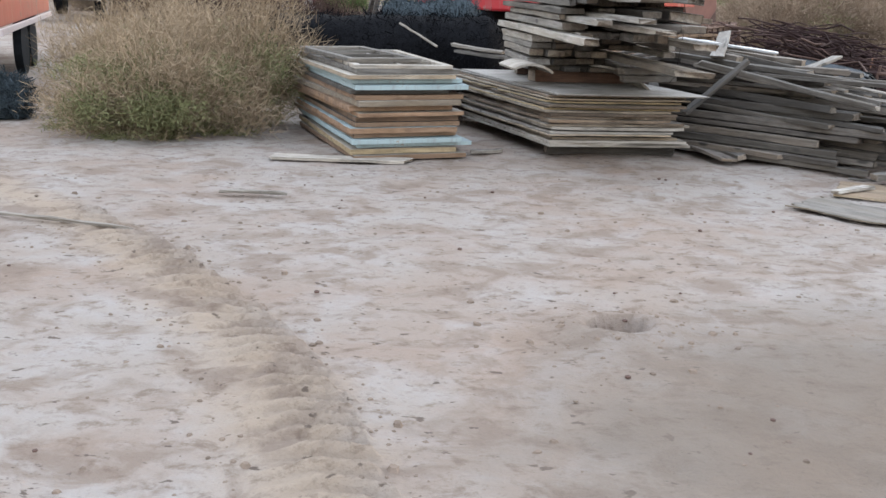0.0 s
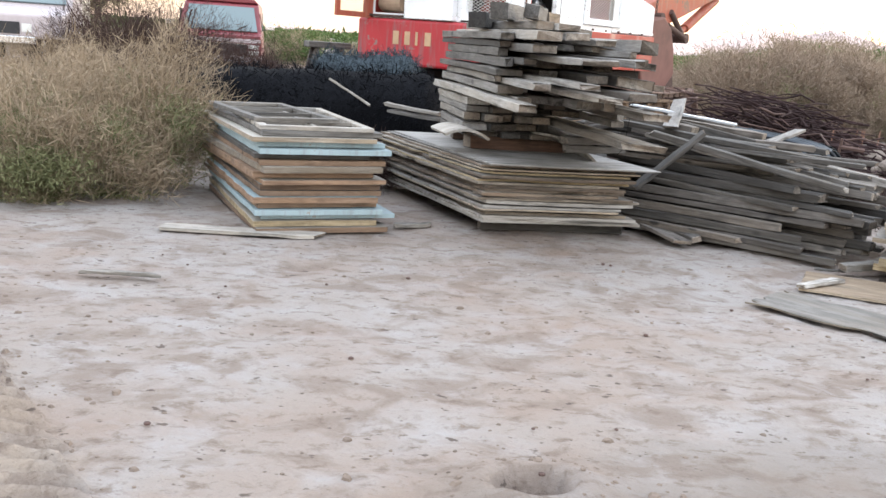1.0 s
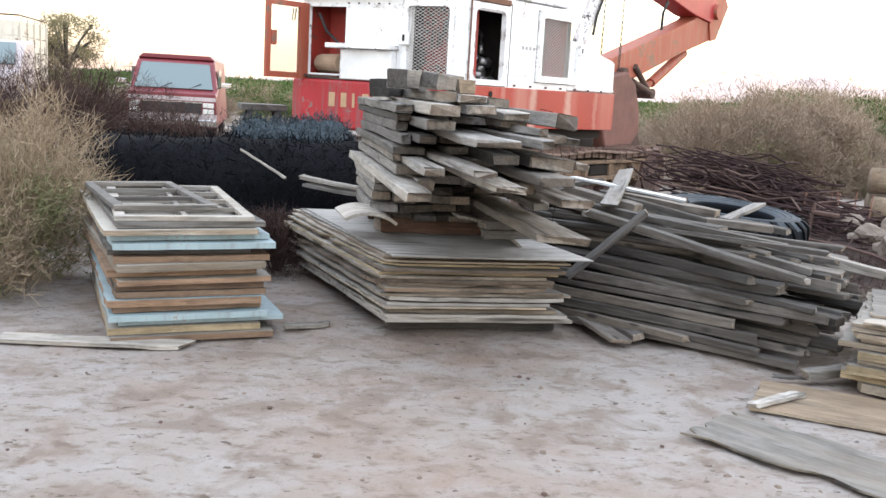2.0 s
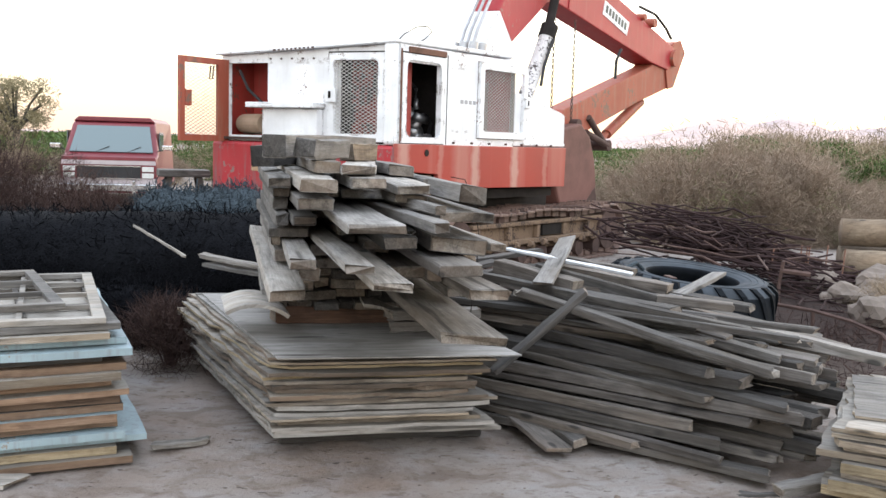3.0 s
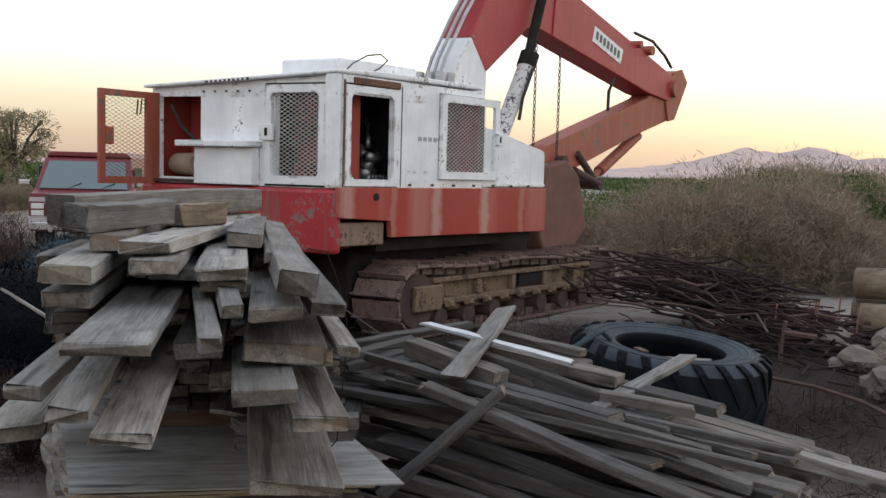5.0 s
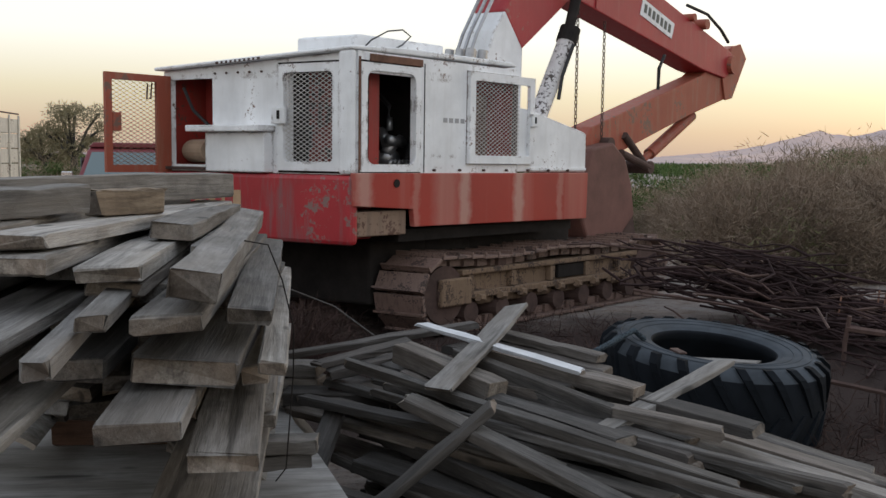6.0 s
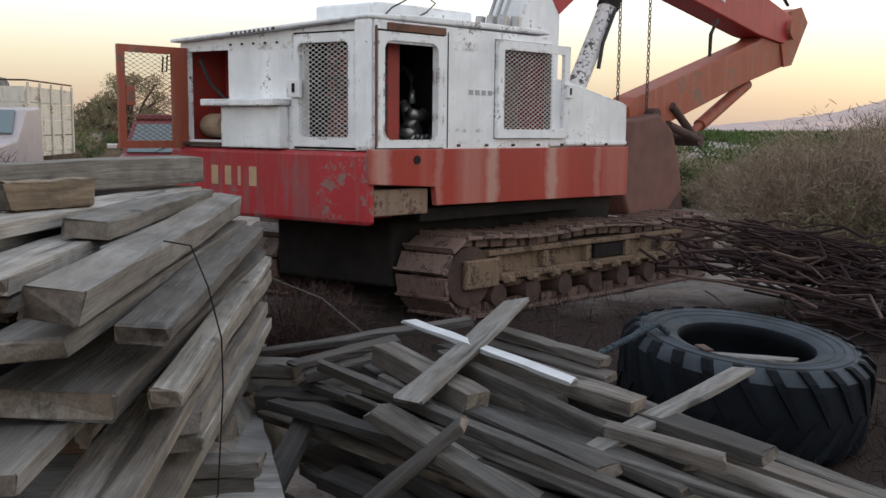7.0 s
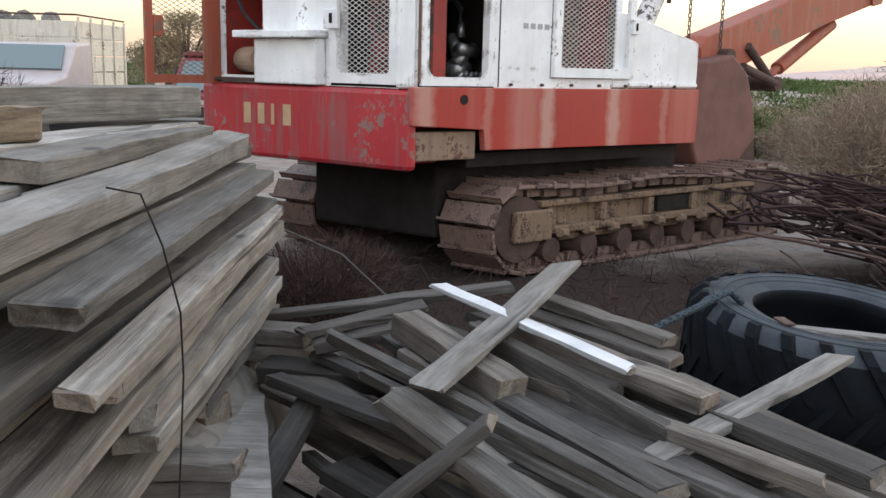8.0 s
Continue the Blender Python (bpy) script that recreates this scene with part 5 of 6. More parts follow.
# ---- loose boards on the ground ----
board("stick", (-1.75, 6.30, 0.012), (-0.9, 6.03, 0.012), 0.022, 0.015, GREY_WOOD, "thin grey stick lying on the sand", "stick")
board("stick", (-0.62, 7.02, 0.012), (-0.22, 7.0, 0.012), 0.04, 0.02, GREY_WOOD, "short grey stick lying on the sand", "stick")
board("board_piece", (1.05, 8.75, 0.015), (1.32, 8.86, 0.015), 0.06, 0.03, GREY_WOOD, "short grey board piece on the sand", "board")
board("board_piece", (2.96, 9.40, 0.05), (3.14, 8.62, 0.03), 0.15, 0.025, HEAP_WOOD, "flat grey-brown board lying on the sand", "board", roll=-6)
board("board_piece", (3.10, 9.36, 0.045), (3.27, 8.72, 0.04), 0.09, 0.05, DARK_WOOD, "dark narrow board lying on the sand", "board", roll=10)

# ---- heap of boards ----
HA = -44.0
hc, hs = math.cos(radians(HA)), math.sin(radians(HA))
HX0, HY0 = 3.50, 9.40


def heap_pt(s, n, z):
    return (HX0 + s * hc - n * hs, HY0 + s * hs + n * hc, z)


rng = np.random.RandomState(21)
z = 0.012
k = 0
while z < 0.72:
    T = float(rng.choice([0.035, 0.04, 0.045, 0.06]))
    f = z / 0.70
    n0, n1 = -0.64 + 0.42 * f + 0.05 * rng.rand(), 0.72 - 0.34 * f
    n = n0
    while n < n1:
        W = float(rng.choice([0.045, 0.06, 0.09, 0.09, 0.14]))
        s1 = rng.uniform(0.6, 1.5) - 0.2 * f
        s0 = rng.uniform(-1.35, -0.6) + 0.1 * f
        turn = rng.normal(0, 0.075)
        drop = 0.0 if z < 0.1 else rng.uniform(-0.03, 0.14) * f
        # darker woods carry the shade that lies between the boards
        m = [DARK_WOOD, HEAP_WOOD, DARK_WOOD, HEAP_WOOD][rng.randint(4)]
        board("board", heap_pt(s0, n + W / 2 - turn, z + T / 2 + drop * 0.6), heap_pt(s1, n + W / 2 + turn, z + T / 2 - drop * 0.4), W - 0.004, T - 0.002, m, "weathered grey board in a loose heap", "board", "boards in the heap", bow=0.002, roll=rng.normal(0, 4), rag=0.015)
        n += W + (rng.uniform(0.02, 0.06) if rng.rand() < 0.5 else rng.uniform(0.08, 0.22))
    z += T + 0.006
    k += 1
HEAP_TOP = z
board("board", (3.05, 9.36, 0.74), (4.115, 8.30, 0.52), 0.085, 0.045, DARK_WOOD, "long grey board with a pale broken end on the heap", "board", "boards in the heap", rag=0.03, end=PALE_WOOD)
board("board", (3.56, 10.42, 0.965), (3.16, 9.32, 0.80), 0.115, 0.02, PALE_WOOD, "flat pale board lying across the heap", "board", "boards in the heap", roll=6)
board("metal_strip", (3.08, 10.20, 0.905), (3.75, 9.49, 0.835), 0.06, 0.02, ALU, "bright bare metal strip lying on the heap", "metal strip")
board("board", (4.46, 9.90, 0.80), (3.72, 9.12, 0.66), 0.085, 0.025, PALE_WOOD, "pale narrow board leaning across the heap", "board", "boards in the heap")
board("board", (3.37, 9.12, 0.79), (2.84, 8.98, 0.36), 0.07, 0.035, DARK_WOOD, "dark narrow board leaning on the heap", "board", "boards in the heap")
for a, b, w, t, m in (
        ((3.00, 9.945, 0.822), (3.405, 9.465, 0.758), 0.115, 0.085, GREY_WOOD), ((3.03, 9.86, 0.735), (3.46, 9.36, 0.68), 0.10, 0.06, GREY_WOOD),
        ((3.43, 10.385, 0.838), (3.925, 10.02, 0.782), 0.085, 0.042, GREY_WOOD), ((3.39, 10.34, 0.785), (3.935, 9.93, 0.735), 0.12, 0.045, GREY_WOOD),
        ((3.38, 10.05, 0.80), (3.985, 9.485, 0.755), 0.115, 0.06, GREY_WOOD), ((3.24, 9.93, 0.79), (3.85, 9.31, 0.685), 0.055, 0.115, DARK_WOOD),
        ((3.33, 10.0, 0.74), (3.70, 9.60, 0.715), 0.13, 0.07, GREY_WOOD)):
    # grey timbers take the shade-darkened copy of their wood
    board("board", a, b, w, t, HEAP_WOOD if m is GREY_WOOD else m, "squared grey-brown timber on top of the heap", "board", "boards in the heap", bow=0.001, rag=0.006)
for a, b, w, t, m in (
        ((2.35, 10.35, 0.70), (3.35, 10.35, 0.88), 0.10, 0.03, HEAP_WOOD), ((2.60, 10.03, 0.735), (3.02, 10.25, 0.805), 0.10, 0.025, HEAP_WOOD),
        ((2.66, 9.98, 0.70), (3.05, 10.15, 0.76), 0.09, 0.04, HEAP_WOOD), ((3.75, 9.62, 0.66), (5.0, 8.80, 0.47), 0.10, 0.06, GREY_WOOD),
        ((3.80, 9.80, 0.67), (4.95, 9.10, 0.47), 0.10, 0.04, HEAP_WOOD), ((3.05, 9.535, 0.715), (3.66, 8.93, 0.585), 0.065, 0.03, PALE_WOOD),
        ((3.30, 9.50, 0.70), (4.30, 8.62, 0.52), 0.09, 0.045, GREY_WOOD), ((3.45, 9.42, 0.665), (4.10, 8.82, 0.575), 0.10, 0.05, HEAP_WOOD),
        ((3.95, 10.05, 0.64), (4.85, 9.25, 0.50), 0.09, 0.04, DARK_WOOD), ((2.45, 10.05, 0.58), (2.95, 9.95, 0.60), 0.16, 0.07, DARK_WOOD), ((2.72, 9.75, 0.60), (2.62, 9.0, 0.30), 0.09, 0.04, DARK_WOOD)):
    board("board", a, b, w, t, m, "weathered grey board in a loose heap", "board", "boards in the heap", bow=0.002)
for zz in (0.62, 0.685):
    board("beam", (2.12, 10.22, zz), (2.60, 10.16, zz), 0.13, 0.06, GREY_WOOD, "short grey beam at the back of the heap", "beam", "beams behind the heap")


# ---- tractor tyre lying flat ----
def build_tyre(x, y, z0, R, width, tilt):
    tyre = thing("tractor_tyre", pose(x, y, z0, tilt[0], tilt[1], 20), "large dusty black tractor tyre lying flat on the sand", "tyre")
    prof = [(0.52, 0.03), (0.56, 0.0), (0.76, 0.0), (0.87, 0.035), (0.935, 0.13), (0.96, 0.5), (0.935, 0.87), (0.87, 0.965), (0.76, 1.0), (0.62, 0.965), (0.575, 0.955), (0.56, 0.93), (0.535, 0.935), (0.52, 0.90), (0.55, 0.8), (0.66, 0.62), (0.68, 0.5), (0.66, 0.38), (0.55, 0.2)]
    n, m = 96, len(prof)
    verts, faces = [], []
    for k in range(n):
        a = k * math.tau / n
        for r, h in prof:
            verts.append((R * r * math.cos(a), R * r * math.sin(a), width * h))
    for k in range(n):
        for j in range(m):
            a, b = k * m + j, k * m + (j + 1) % m
            c, d = ((k + 1) % n) * m + (j + 1) % m, ((k + 1) % n) * m + j
            faces.append((a, d, c, b))
    # upper sidewall takes the lit tone, the shaded sides the black one
    mesh_ob("carcass", verts, faces, [RUBBER, RUBBER_LIT], tyre, [1 if 6 <= j <= 11 else 0 for k in range(n) for j in range(m)], True)
    # moulded rings on the upper sidewall
    for rad in (0.66, 0.73, 0.80):
        ring, sides = bmesh.new(), 72
        loop = [[ring.verts.new((R * (rad + 0.007 * math.cos(b2)) * math.cos(q * math.tau / sides), R * (rad + 0.008 * math.cos(b2)) * math.sin(q * math.tau / sides), width * (0.965 + 0.035 * min(1.0, (rad - 0.62) / 0.14) - 0.25 * max(0.0, rad - 0.76)) + 0.005 * math.sin(b2))) for b2 in (0, 1.57, 3.14, 4.71)] for q in range(sides)]
        for q in range(sides):
            for b2 in range(4):
                ring.faces.new((loop[q][b2], loop[(q + 1) % sides][b2], loop[(q + 1) % sides][(b2 + 1) % 4], loop[q][(b2 + 1) % 4]))
        part("sidewall_ring", ring, RUBBER_LIT, tyre, smooth=True)
    lugs = 24
    for k in range(lugs):
        for top in (0, 1):
            bm = bmesh.new()
            a0 = (k + 0.5 * top) * math.tau / lugs
            rows = []
            for f in np.linspace(0, 1, 7):
                ang = a0 + (0.26 if top else -0.26) * f * (1 if top else -1)
                h = (1.0 - 0.52 * f) if top else 0.52 * f
                ri = 0.84 if f < 0.01 else 0.90
                ro = 0.885 if f < 0.01 else (0.958 if f < 0.2 else 0.972)
                if f > 0.01:
                    h = min(max(h, 0.06), 0.94)
                w = 0.045 * (1.1 - 0.4 * f)
                rows.append([bm.verts.new((R * r * math.cos(ang + s * w), R * r * math.sin(ang + s * w), width * h)) for r, s in ((ri, -1), (ro, -0.8), (ro, 0.8), (ri, 1))])
            for p, q in zip(rows, rows[1:]):
                for j in range(3):
                    bm.faces.new((p[j], p[j + 1], q[j + 1], q[j]))
            bm.faces.new(rows[0])
            bm.faces.new(rows[-1][::-1])
            part("tread_lug", bm, RUBBER, tyre)
    part("bracket", box_bm((-0.60 * R, -0.36 * R, width * 0.985), (-0.52 * R, -0.22 * R, width * 1.01), 0.004), RUST_DARK, tyre, "small metal plate on the sidewall")


build_tyre(4.84, 11.52, 0.07, 0.715, 0.53, (5.0, 2.5))
board("board_piece", (4.60, 11.58, 0.46), (5.14, 11.41, 0.47), 0.09, 0.03, PALE_WOOD, "pale board lying inside the tyre", "board")

# ---- rolled netting ----
def build_roll(name, p, q, r, material, label, lump, seed, squash=0.9):
    p, q = Vector(p), Vector(q)
    d = q - p
    n, m = 60, 40
    verts, faces = [], []
    side = Vector((-d.y, d.x, 0)).normalized()
    for i in range(n):
        f = i / (n - 1)
        c = p + d * f
        e = math.sin(math.pi * min(f, 1 - f) * 6) if min(f, 1 - f) < 1 / 12 else 1.0
        for j in range(m):
            a = j * math.tau / m
            k = Vector((f * d.length * 1.6, math.cos(a), math.sin(a)))
            rr = r * (0.55 + 0.45 * e) * (1 + lump * noise.noise(k * 1.1 + Vector((seed, 0, 0))) + 0.35 * lump * noise.noise(k * 4.0) + 0.10 * lump * noise.noise(Vector((f * d.length * 14, a * 3, seed))))
            z = c.z + rr * math.sin(a) * squash
            verts.append(tuple(c + side * (rr * math.cos(a)) + Vector((0, 0, z - c.z))))
    for i in range(n - 1):
        for j in range(m):
            a, b = i * m + j, i * m + (j + 1) % m
            faces.append((a, a + m, b + m, b))
    faces.append(tuple(range(m)))
    faces.append(tuple(reversed(range((n - 1) * m, n * m))))
    ob = tagged(mesh_ob(name, verts, faces, [material], smooth=True), label, "netting roll", "netting rolls")
    # loose ends of netting that stand off the roll
    rr = np.random.RandomState(int(seed * 10))
    v = np.array([tuple(q) for q in verts])
    mid = np.array(p)[None] + np.clip(((v - np.array(p)) @ np.array(d) / d.length_squared), 0, 1)[:, None] * np.array(d)[None]
    pick = rr.randint(0, len(v), 9000)
    base, out = v[pick] + rr.normal(0, 0.022, (9000, 3)), v[pick] - mid[pick]
    base[:, 2] = np.maximum(base[:, 2], 0.02)
    out /= np.linalg.norm(out, axis=1)[:, None] + 1e-6
    along = out * 0.5 + rr.normal(0, 0.7, (9000, 3))
    along /= np.linalg.norm(along, axis=1)[:, None]
    ln, wide = rr.uniform(0.03, 0.11, (9000, 1)), np.cross(along, rr.normal(size=(9000, 3))) * 0.0022
    quad = np.stack([base - wide, base + wide, base + along * ln + wide, base + along * ln - wide], 1).reshape(-1, 3)
    quad[:, 2] = np.maximum(quad[:, 2], 0.01)
    tagged(leaf_mesh("netting_fray", [(quad, np.arange(9000)[:, None] * 4 + np.array([[0, 1, 2, 3]]))], material, ob), "frayed netting strands", kind="stuff")
    return ob


build_roll("netting_roll", (-1.15, 12.15, 0.49), (1.55, 11.85, 0.53), 0.49, NET, "bulky roll of black plastic netting on the ground", 0.10, 1.0)
# blue-grey tint stands in for sky highlights on top of the netting
build_roll("netting_roll", (0.15, 12.75, 0.62), (1.30, 12.5, 0.64), 0.52, NET_BLUE, "netting roll behind the black one, tinted blue-grey for its highlights", 0.16, 4.0)
build_roll("netting_roll", (-0.6, 11.4, 0.22), (0.95, 11.2, 0.22), 0.24, NET, "low crumpled roll of black netting on the ground", 0.25, 7.0)
board("stick", (0.40, 11.33, 0.90), (0.80, 11.25, 0.68), 0.018, 0.018, PALE_WOOD, "thin pale stick poking out of the netting", "stick")
board("board_piece", (0.95, 11.05, 0.72), (1.45, 10.75, 0.68), 0.10, 0.03, GREY_WOOD, "grey board between netting and planks", "board")
board("board_piece", (1.0, 11.0, 0.66), (1.5, 10.7, 0.63), 0.12, 0.03, GREY_WOOD, "grey board between netting and planks", "board")


# ---- bent plywood pieces ----
def bent_sheet(name, m, W, D, T, arc, face, label):
    verts, faces = [], []
    n = 14
    for i in range(n):
        f = i / (n - 1)
        a = arc * f
        x = W * (math.sin(a) / arc)
        z = -W * (1 - math.cos(a)) / arc
        nx, nz = math.sin(a), math.cos(a)
        for y in (0, D):
            verts += [(x, y, z), (x + nx * T, y, z + nz * T)]
    for i in range(n - 1):
        a, b = i * 4, (i + 1) * 4
        faces += [(a, a + 2, b + 2, b), (a + 1, b + 1, b + 3, a + 3), (a, b, b + 1, a + 1), (a + 2, a + 3, b + 3, b + 2)]
    faces += [(0, 1, 3, 2), ((n - 1) * 4, (n - 1) * 4 + 2, (n - 1) * 4 + 3, (n - 1) * 4 + 1)]
    ob = mesh_ob(name, verts, faces, [face])
    ob.matrix_basis = m
    return tagged(ob, label, "plywood sheet")


bent_sheet("bent_plywood", pose(2.12, 9.02, 0.70, -4, 4, 2), 0.62, 1.18, 0.018, 0.95, PLY_SWIRL, "grey warped plywood sheet bending down beside the stack")
bent_sheet("bent_plywood", pose(1.40, 8.95, PLY_TOP + 0.13, 0, -30, 10), 0.34, 0.5, 0.02, 1.2, PLY_FACE, "curled grey plywood scrap on the plywood stack")
board("board", (2.25, 8.85, 0.69), (2.74, 8.96, 0.69), 0.11, 0.05, GREY_WOOD, "short grey board beside the plank stack", "board")
board("board", (2.25, 8.86, 0.635), (2.71, 8.965, 0.635), 0.11, 0.05, GREY_WOOD, "short grey board beside the plank stack", "board")

# ---- second plywood stack and flat panels ----
QA = -34.0
z = 0.004
for k, T in enumerate([0.05, 0.045, 0.05, 0.03, 0.045, 0.03, 0.02, 0.03, 0.02, 0.018, 0.014]):
    edge = PLY_YELLOW if k in (1, 2, 4) else PLY_EDGE
    sheet("plywood_sheet", (4.22 + rng.normal(0, 0.03), 7.86 + rng.normal(0, 0.03), z), QA + rng.normal(0, 2.0), 2.3, 1.2, T, PLY_FACE, edge, "grey plywood sheet with a tan edge in a low stack", "plywood sheet", "sheets in the low stack", chips=0.02, warp=0.003)
    z += T + 0.004
sheet("plywood_sheet", (4.35, 7.95, z), QA + 6, 1.6, 0.9, 0.012, GREY_WOOD, PLY_EDGE, "weathered grey plywood sheet on top of the low stack", "plywood sheet", "sheets in the low stack", chips=0.005, warp=0.002)
sheet("floor_panel", (3.50, 7.46, 0.004), -28.0, 1.25, 0.55, 0.016, LOG_BARK, PLY_EDGE, "tan flat panel lying on the sand", "panel", chips=0.01, warp=0.002)
sheet("floor_panel", (3.02, 7.08, 0.004), -48.0, 1.1, 0.5, 0.010, PLY_FACE, PLY_EDGE, "grey broken panel lying on the sand", "panel", chips=0.04, warp=0.002)
board("board_piece", (3.50, 7.44, 0.035), (3.86, 7.66, 0.035), 0.06, 0.025, PALE_WOOD, "short pale board on the flat panel", "board")
board("board_piece", (4.02, 7.98, 0.05), (4.4, 8.12, 0.06), 0.09, 0.05, GREY_WOOD, "grey offcut beside the low stack", "board")
board("board_piece", (3.85, 8.02, 0.02), (4.1, 8.02, 0.02), 0.03, 0.015, DARK_WOOD, "dark splinter on the sand", "board")

# ---- rusty reinforcing bars ----
def build_rebar():
    pile = thing("rebar_pile", pose(6.55, 14.5, 0.15), "tangled heap of rusty reinforcing bars on the sand", "rebar pile")
    r = np.random.RandomState(8)
    for k in range(290):
        L = r.uniform(0.6, 1.9)
        cx, cy = r.normal(-0.05, 0.58), r.normal(-0.1, 0.6)
        top = 0.84 * math.exp(-((cx + 0.85) / 1.25) ** 2 - (cy / 0.95) ** 2)
        cz = top * r.uniform(0.25, 1.0) ** 0.6 + 0.02
        ang = r.normal(-0.36, 0.26) if r.rand() < 0.75 else r.uniform(-1.5, 1.5)
        pts, steps = [], 7
        curl = r.normal(0, 0.5) if r.rand() < 0.5 else r.normal(0, 1.7)
        slope = r.normal(-0.13, 0.08)
        for q in range(steps):
            f = q / (steps - 1) - 0.5
            a = ang + curl * f
            pts.append((cx + f * L * math.cos(a), cy + f * L * math.sin(a), max(0.012, cz + slope * f * L + 0.03 * r.normal())))
        part("bar", add_path_tube(bmesh.new(), pts, float(r.choice([0.008, 0.011, 0.014])), 5), REBAR if r.rand() < 0.8 else RUST_DARK, pile)
    for k in range(8):
        c = (r.uniform(-0.4, 1.2), r.uniform(-0.8, -0.2))
        pts = [(c[0] + 0.02 * j, c[1] + 0.03 * j, 0.05 + 0.07 * j) for j in range(6)]
        part("bar", add_path_tube(bmesh.new(), pts, 0.009, 5), RUST, pile)


build_rebar()
bm = bmesh.new()
add_path_tube(bm, [(5.70, 11.7, 0.30), (5.95, 11.5, 0.28), (6.15, 11.25, 0.24), (6.28, 11.0, 0.18), (6.30, 10.9, 0.12)], 0.018)
add_path_tube(bm, [(5.95, 11.5, 0.28), (5.96, 11.5, 0.0)], 0.016)
add_path_tube(bm, [(6.28, 11.0, 0.18), (6.28, 11.02, 0.0)], 0.016)
tagged(part("bent_bar", bm, RUST_DARK, None), "bent rusty steel bar on short legs beside the tyre", "steel bar")
bm = bmesh.new()
add_path_tube(bm, [(6.35, 13.0, 0.05), (6.36, 13.02, 0.3), (6.38, 13.0, 0.52)], 0.018)
add_path_tube(bm, [(6.36, 13.02, 0.42), (6.62, 12.9, 0.40)], 0.028)
tagged(part("iron_stake", bm, RUST_DARK, None), "rusty iron stake standing in the sand", "stake")
bm = bmesh.new()
add_path_tube(bm, [(3.75, 10.75, 0.52), (4.05, 11.05, 0.60), (4.35, 11.35, 0.68), (4.42, 11.38, 0.62)], 0.018, 8)
tagged(part("steel_pipe", bm, NET_BLUE, None), "blue-grey pipe leaning between boards and tyre", "pipe")
bm = bmesh.new()
add_path_tube(bm, [(3.4, 11.5, 0.05), (4.4, 11.45, 0.05), (4.45, 11.1, 0.05)], 0.012, 5)
for k in range(9):
    add_path_tube(bm, [(3.5 + 0.11 * k, 11.1 + 0.02 * k, 0.04), (3.55 + 0.11 * k, 11.6, 0.07)], 0.008, 5)
tagged(part("wire_scrap", bm, RUST_DARK, None), "rusty wire scrap on the sand behind the heap", "wire")

# string round the planks, loose line from the stack to the heap
bm = bmesh.new()
add_path_tube(bm, [stack_pt(0.975, 0.02, PLY_TOP + 0.09), stack_pt(1.01, 0.0, PLY_TOP + 0.14), stack_pt(1.035, -0.02, 1.0), stack_pt(1.035, -0.03, 1.15), stack_pt(1.0, -0.03, 1.30), stack_pt(0.955, -0.03, 1.415), stack_pt(0.88, -0.03, 1.428)], 0.0025, 5)
tagged(part("string", bm, DARK_STEEL, None), "thin dark string tied round the plank stack", "string")
bm = bmesh.new()
add_path_tube(bm, [stack_pt(0.85, 1.9, 1.05), (2.62, 10.6, 0.92), (2.85, 10.4, 0.80)], 0.004, 5)
tagged(part("rope", bm, GREY_WOOD, None), "thin pale line from the planks to the heap", "rope")

# ---- trestle behind the netting ----
tr = thing("trestle", pose(0.15, 15.0, 0.15, 0, 0, 15), "dark timber trestle with a grey top", "trestle")
part("top", box_bm((-0.28, -0.2, 0.98), (0.28, 0.2, 1.06), 0.01), GREY_WOOD, tr)
for sx in (-1, 1):
    for sy in (-1, 1):
        bm = bmesh.new()
        add_tube(bm, (sx * 0.36, sy * 0.22, 0), (sx * 0.16, sy * 0.14, 0.98), 0.045, n=4)
        part("leg", bm, DARK_WOOD, tr)


# ---- logs and stones by the sandy lane ----
def log(p, q, r):
    p, q = Vector(p), Vector(q)
    n, m = 9, 18
    verts, faces = [], []
    d = q - p
    z = d.normalized()
    x = z.orthogonal().normalized()
    y = z.cross(x)
    for i in range(n):
        for j in range(m):
            a = j * math.tau / m
            rr = r * (1 + 0.10 * noise.noise(Vector((i * 0.5 + p.x, math.cos(a) * 1.4, math.sin(a) * 1.4 + p.z * 9))))
            verts.append(p + d * (i / (n - 1)) + rr * (math.cos(a) * x + math.sin(a) * y))
    for i in range(n - 1):
        for j in range(m):
            a, b = i * m + j, i * m + (j + 1) % m
            faces.append((a, a + m, b + m, b))
    faces += [tuple(range(m)), tuple(reversed(range((n - 1) * m, n * m)))]
    tagged(mesh_ob("log", verts, faces, [LOG_BARK], smooth=True), "thick tan bare log lying beside the lane", "log", "logs")


log((8.0, 14.9, 0.66), (10.4, 14.2, 0.70), 0.17)
log((7.85, 14.5, 0.32), (10.2, 13.8, 0.32), 0.18)
log((8.1, 15.1, 0.32), (10.5, 14.4, 0.32), 0.17)


def stone(x, y, s, seed):
    bm = bmesh.new()
    bmesh.ops.create_icosphere(bm, subdivisions=3, radius=1.0)
    for v in bm.verts:
        k = 1 + 0.35 * noise.noise(v.co * 1.3 + Vector((seed, 0, 0))) + 0.12 * noise.noise(v.co * 4 + Vector((0, seed, 0)))
        v.co = Vector((v.co.x * k * s, v.co.y * k * s * 0.8, max(v.co.z * k * s * 0.62, -s * 0.25)))
    ob = part("stone", bm, STONE, None)
    ob.location = (x, y, gz(x, y) + s * 0.24)
    ob.rotation_euler = (0, 0, seed)
    tagged(ob, "pale rough broken stone on the sand", "stone", "stones by the lane")


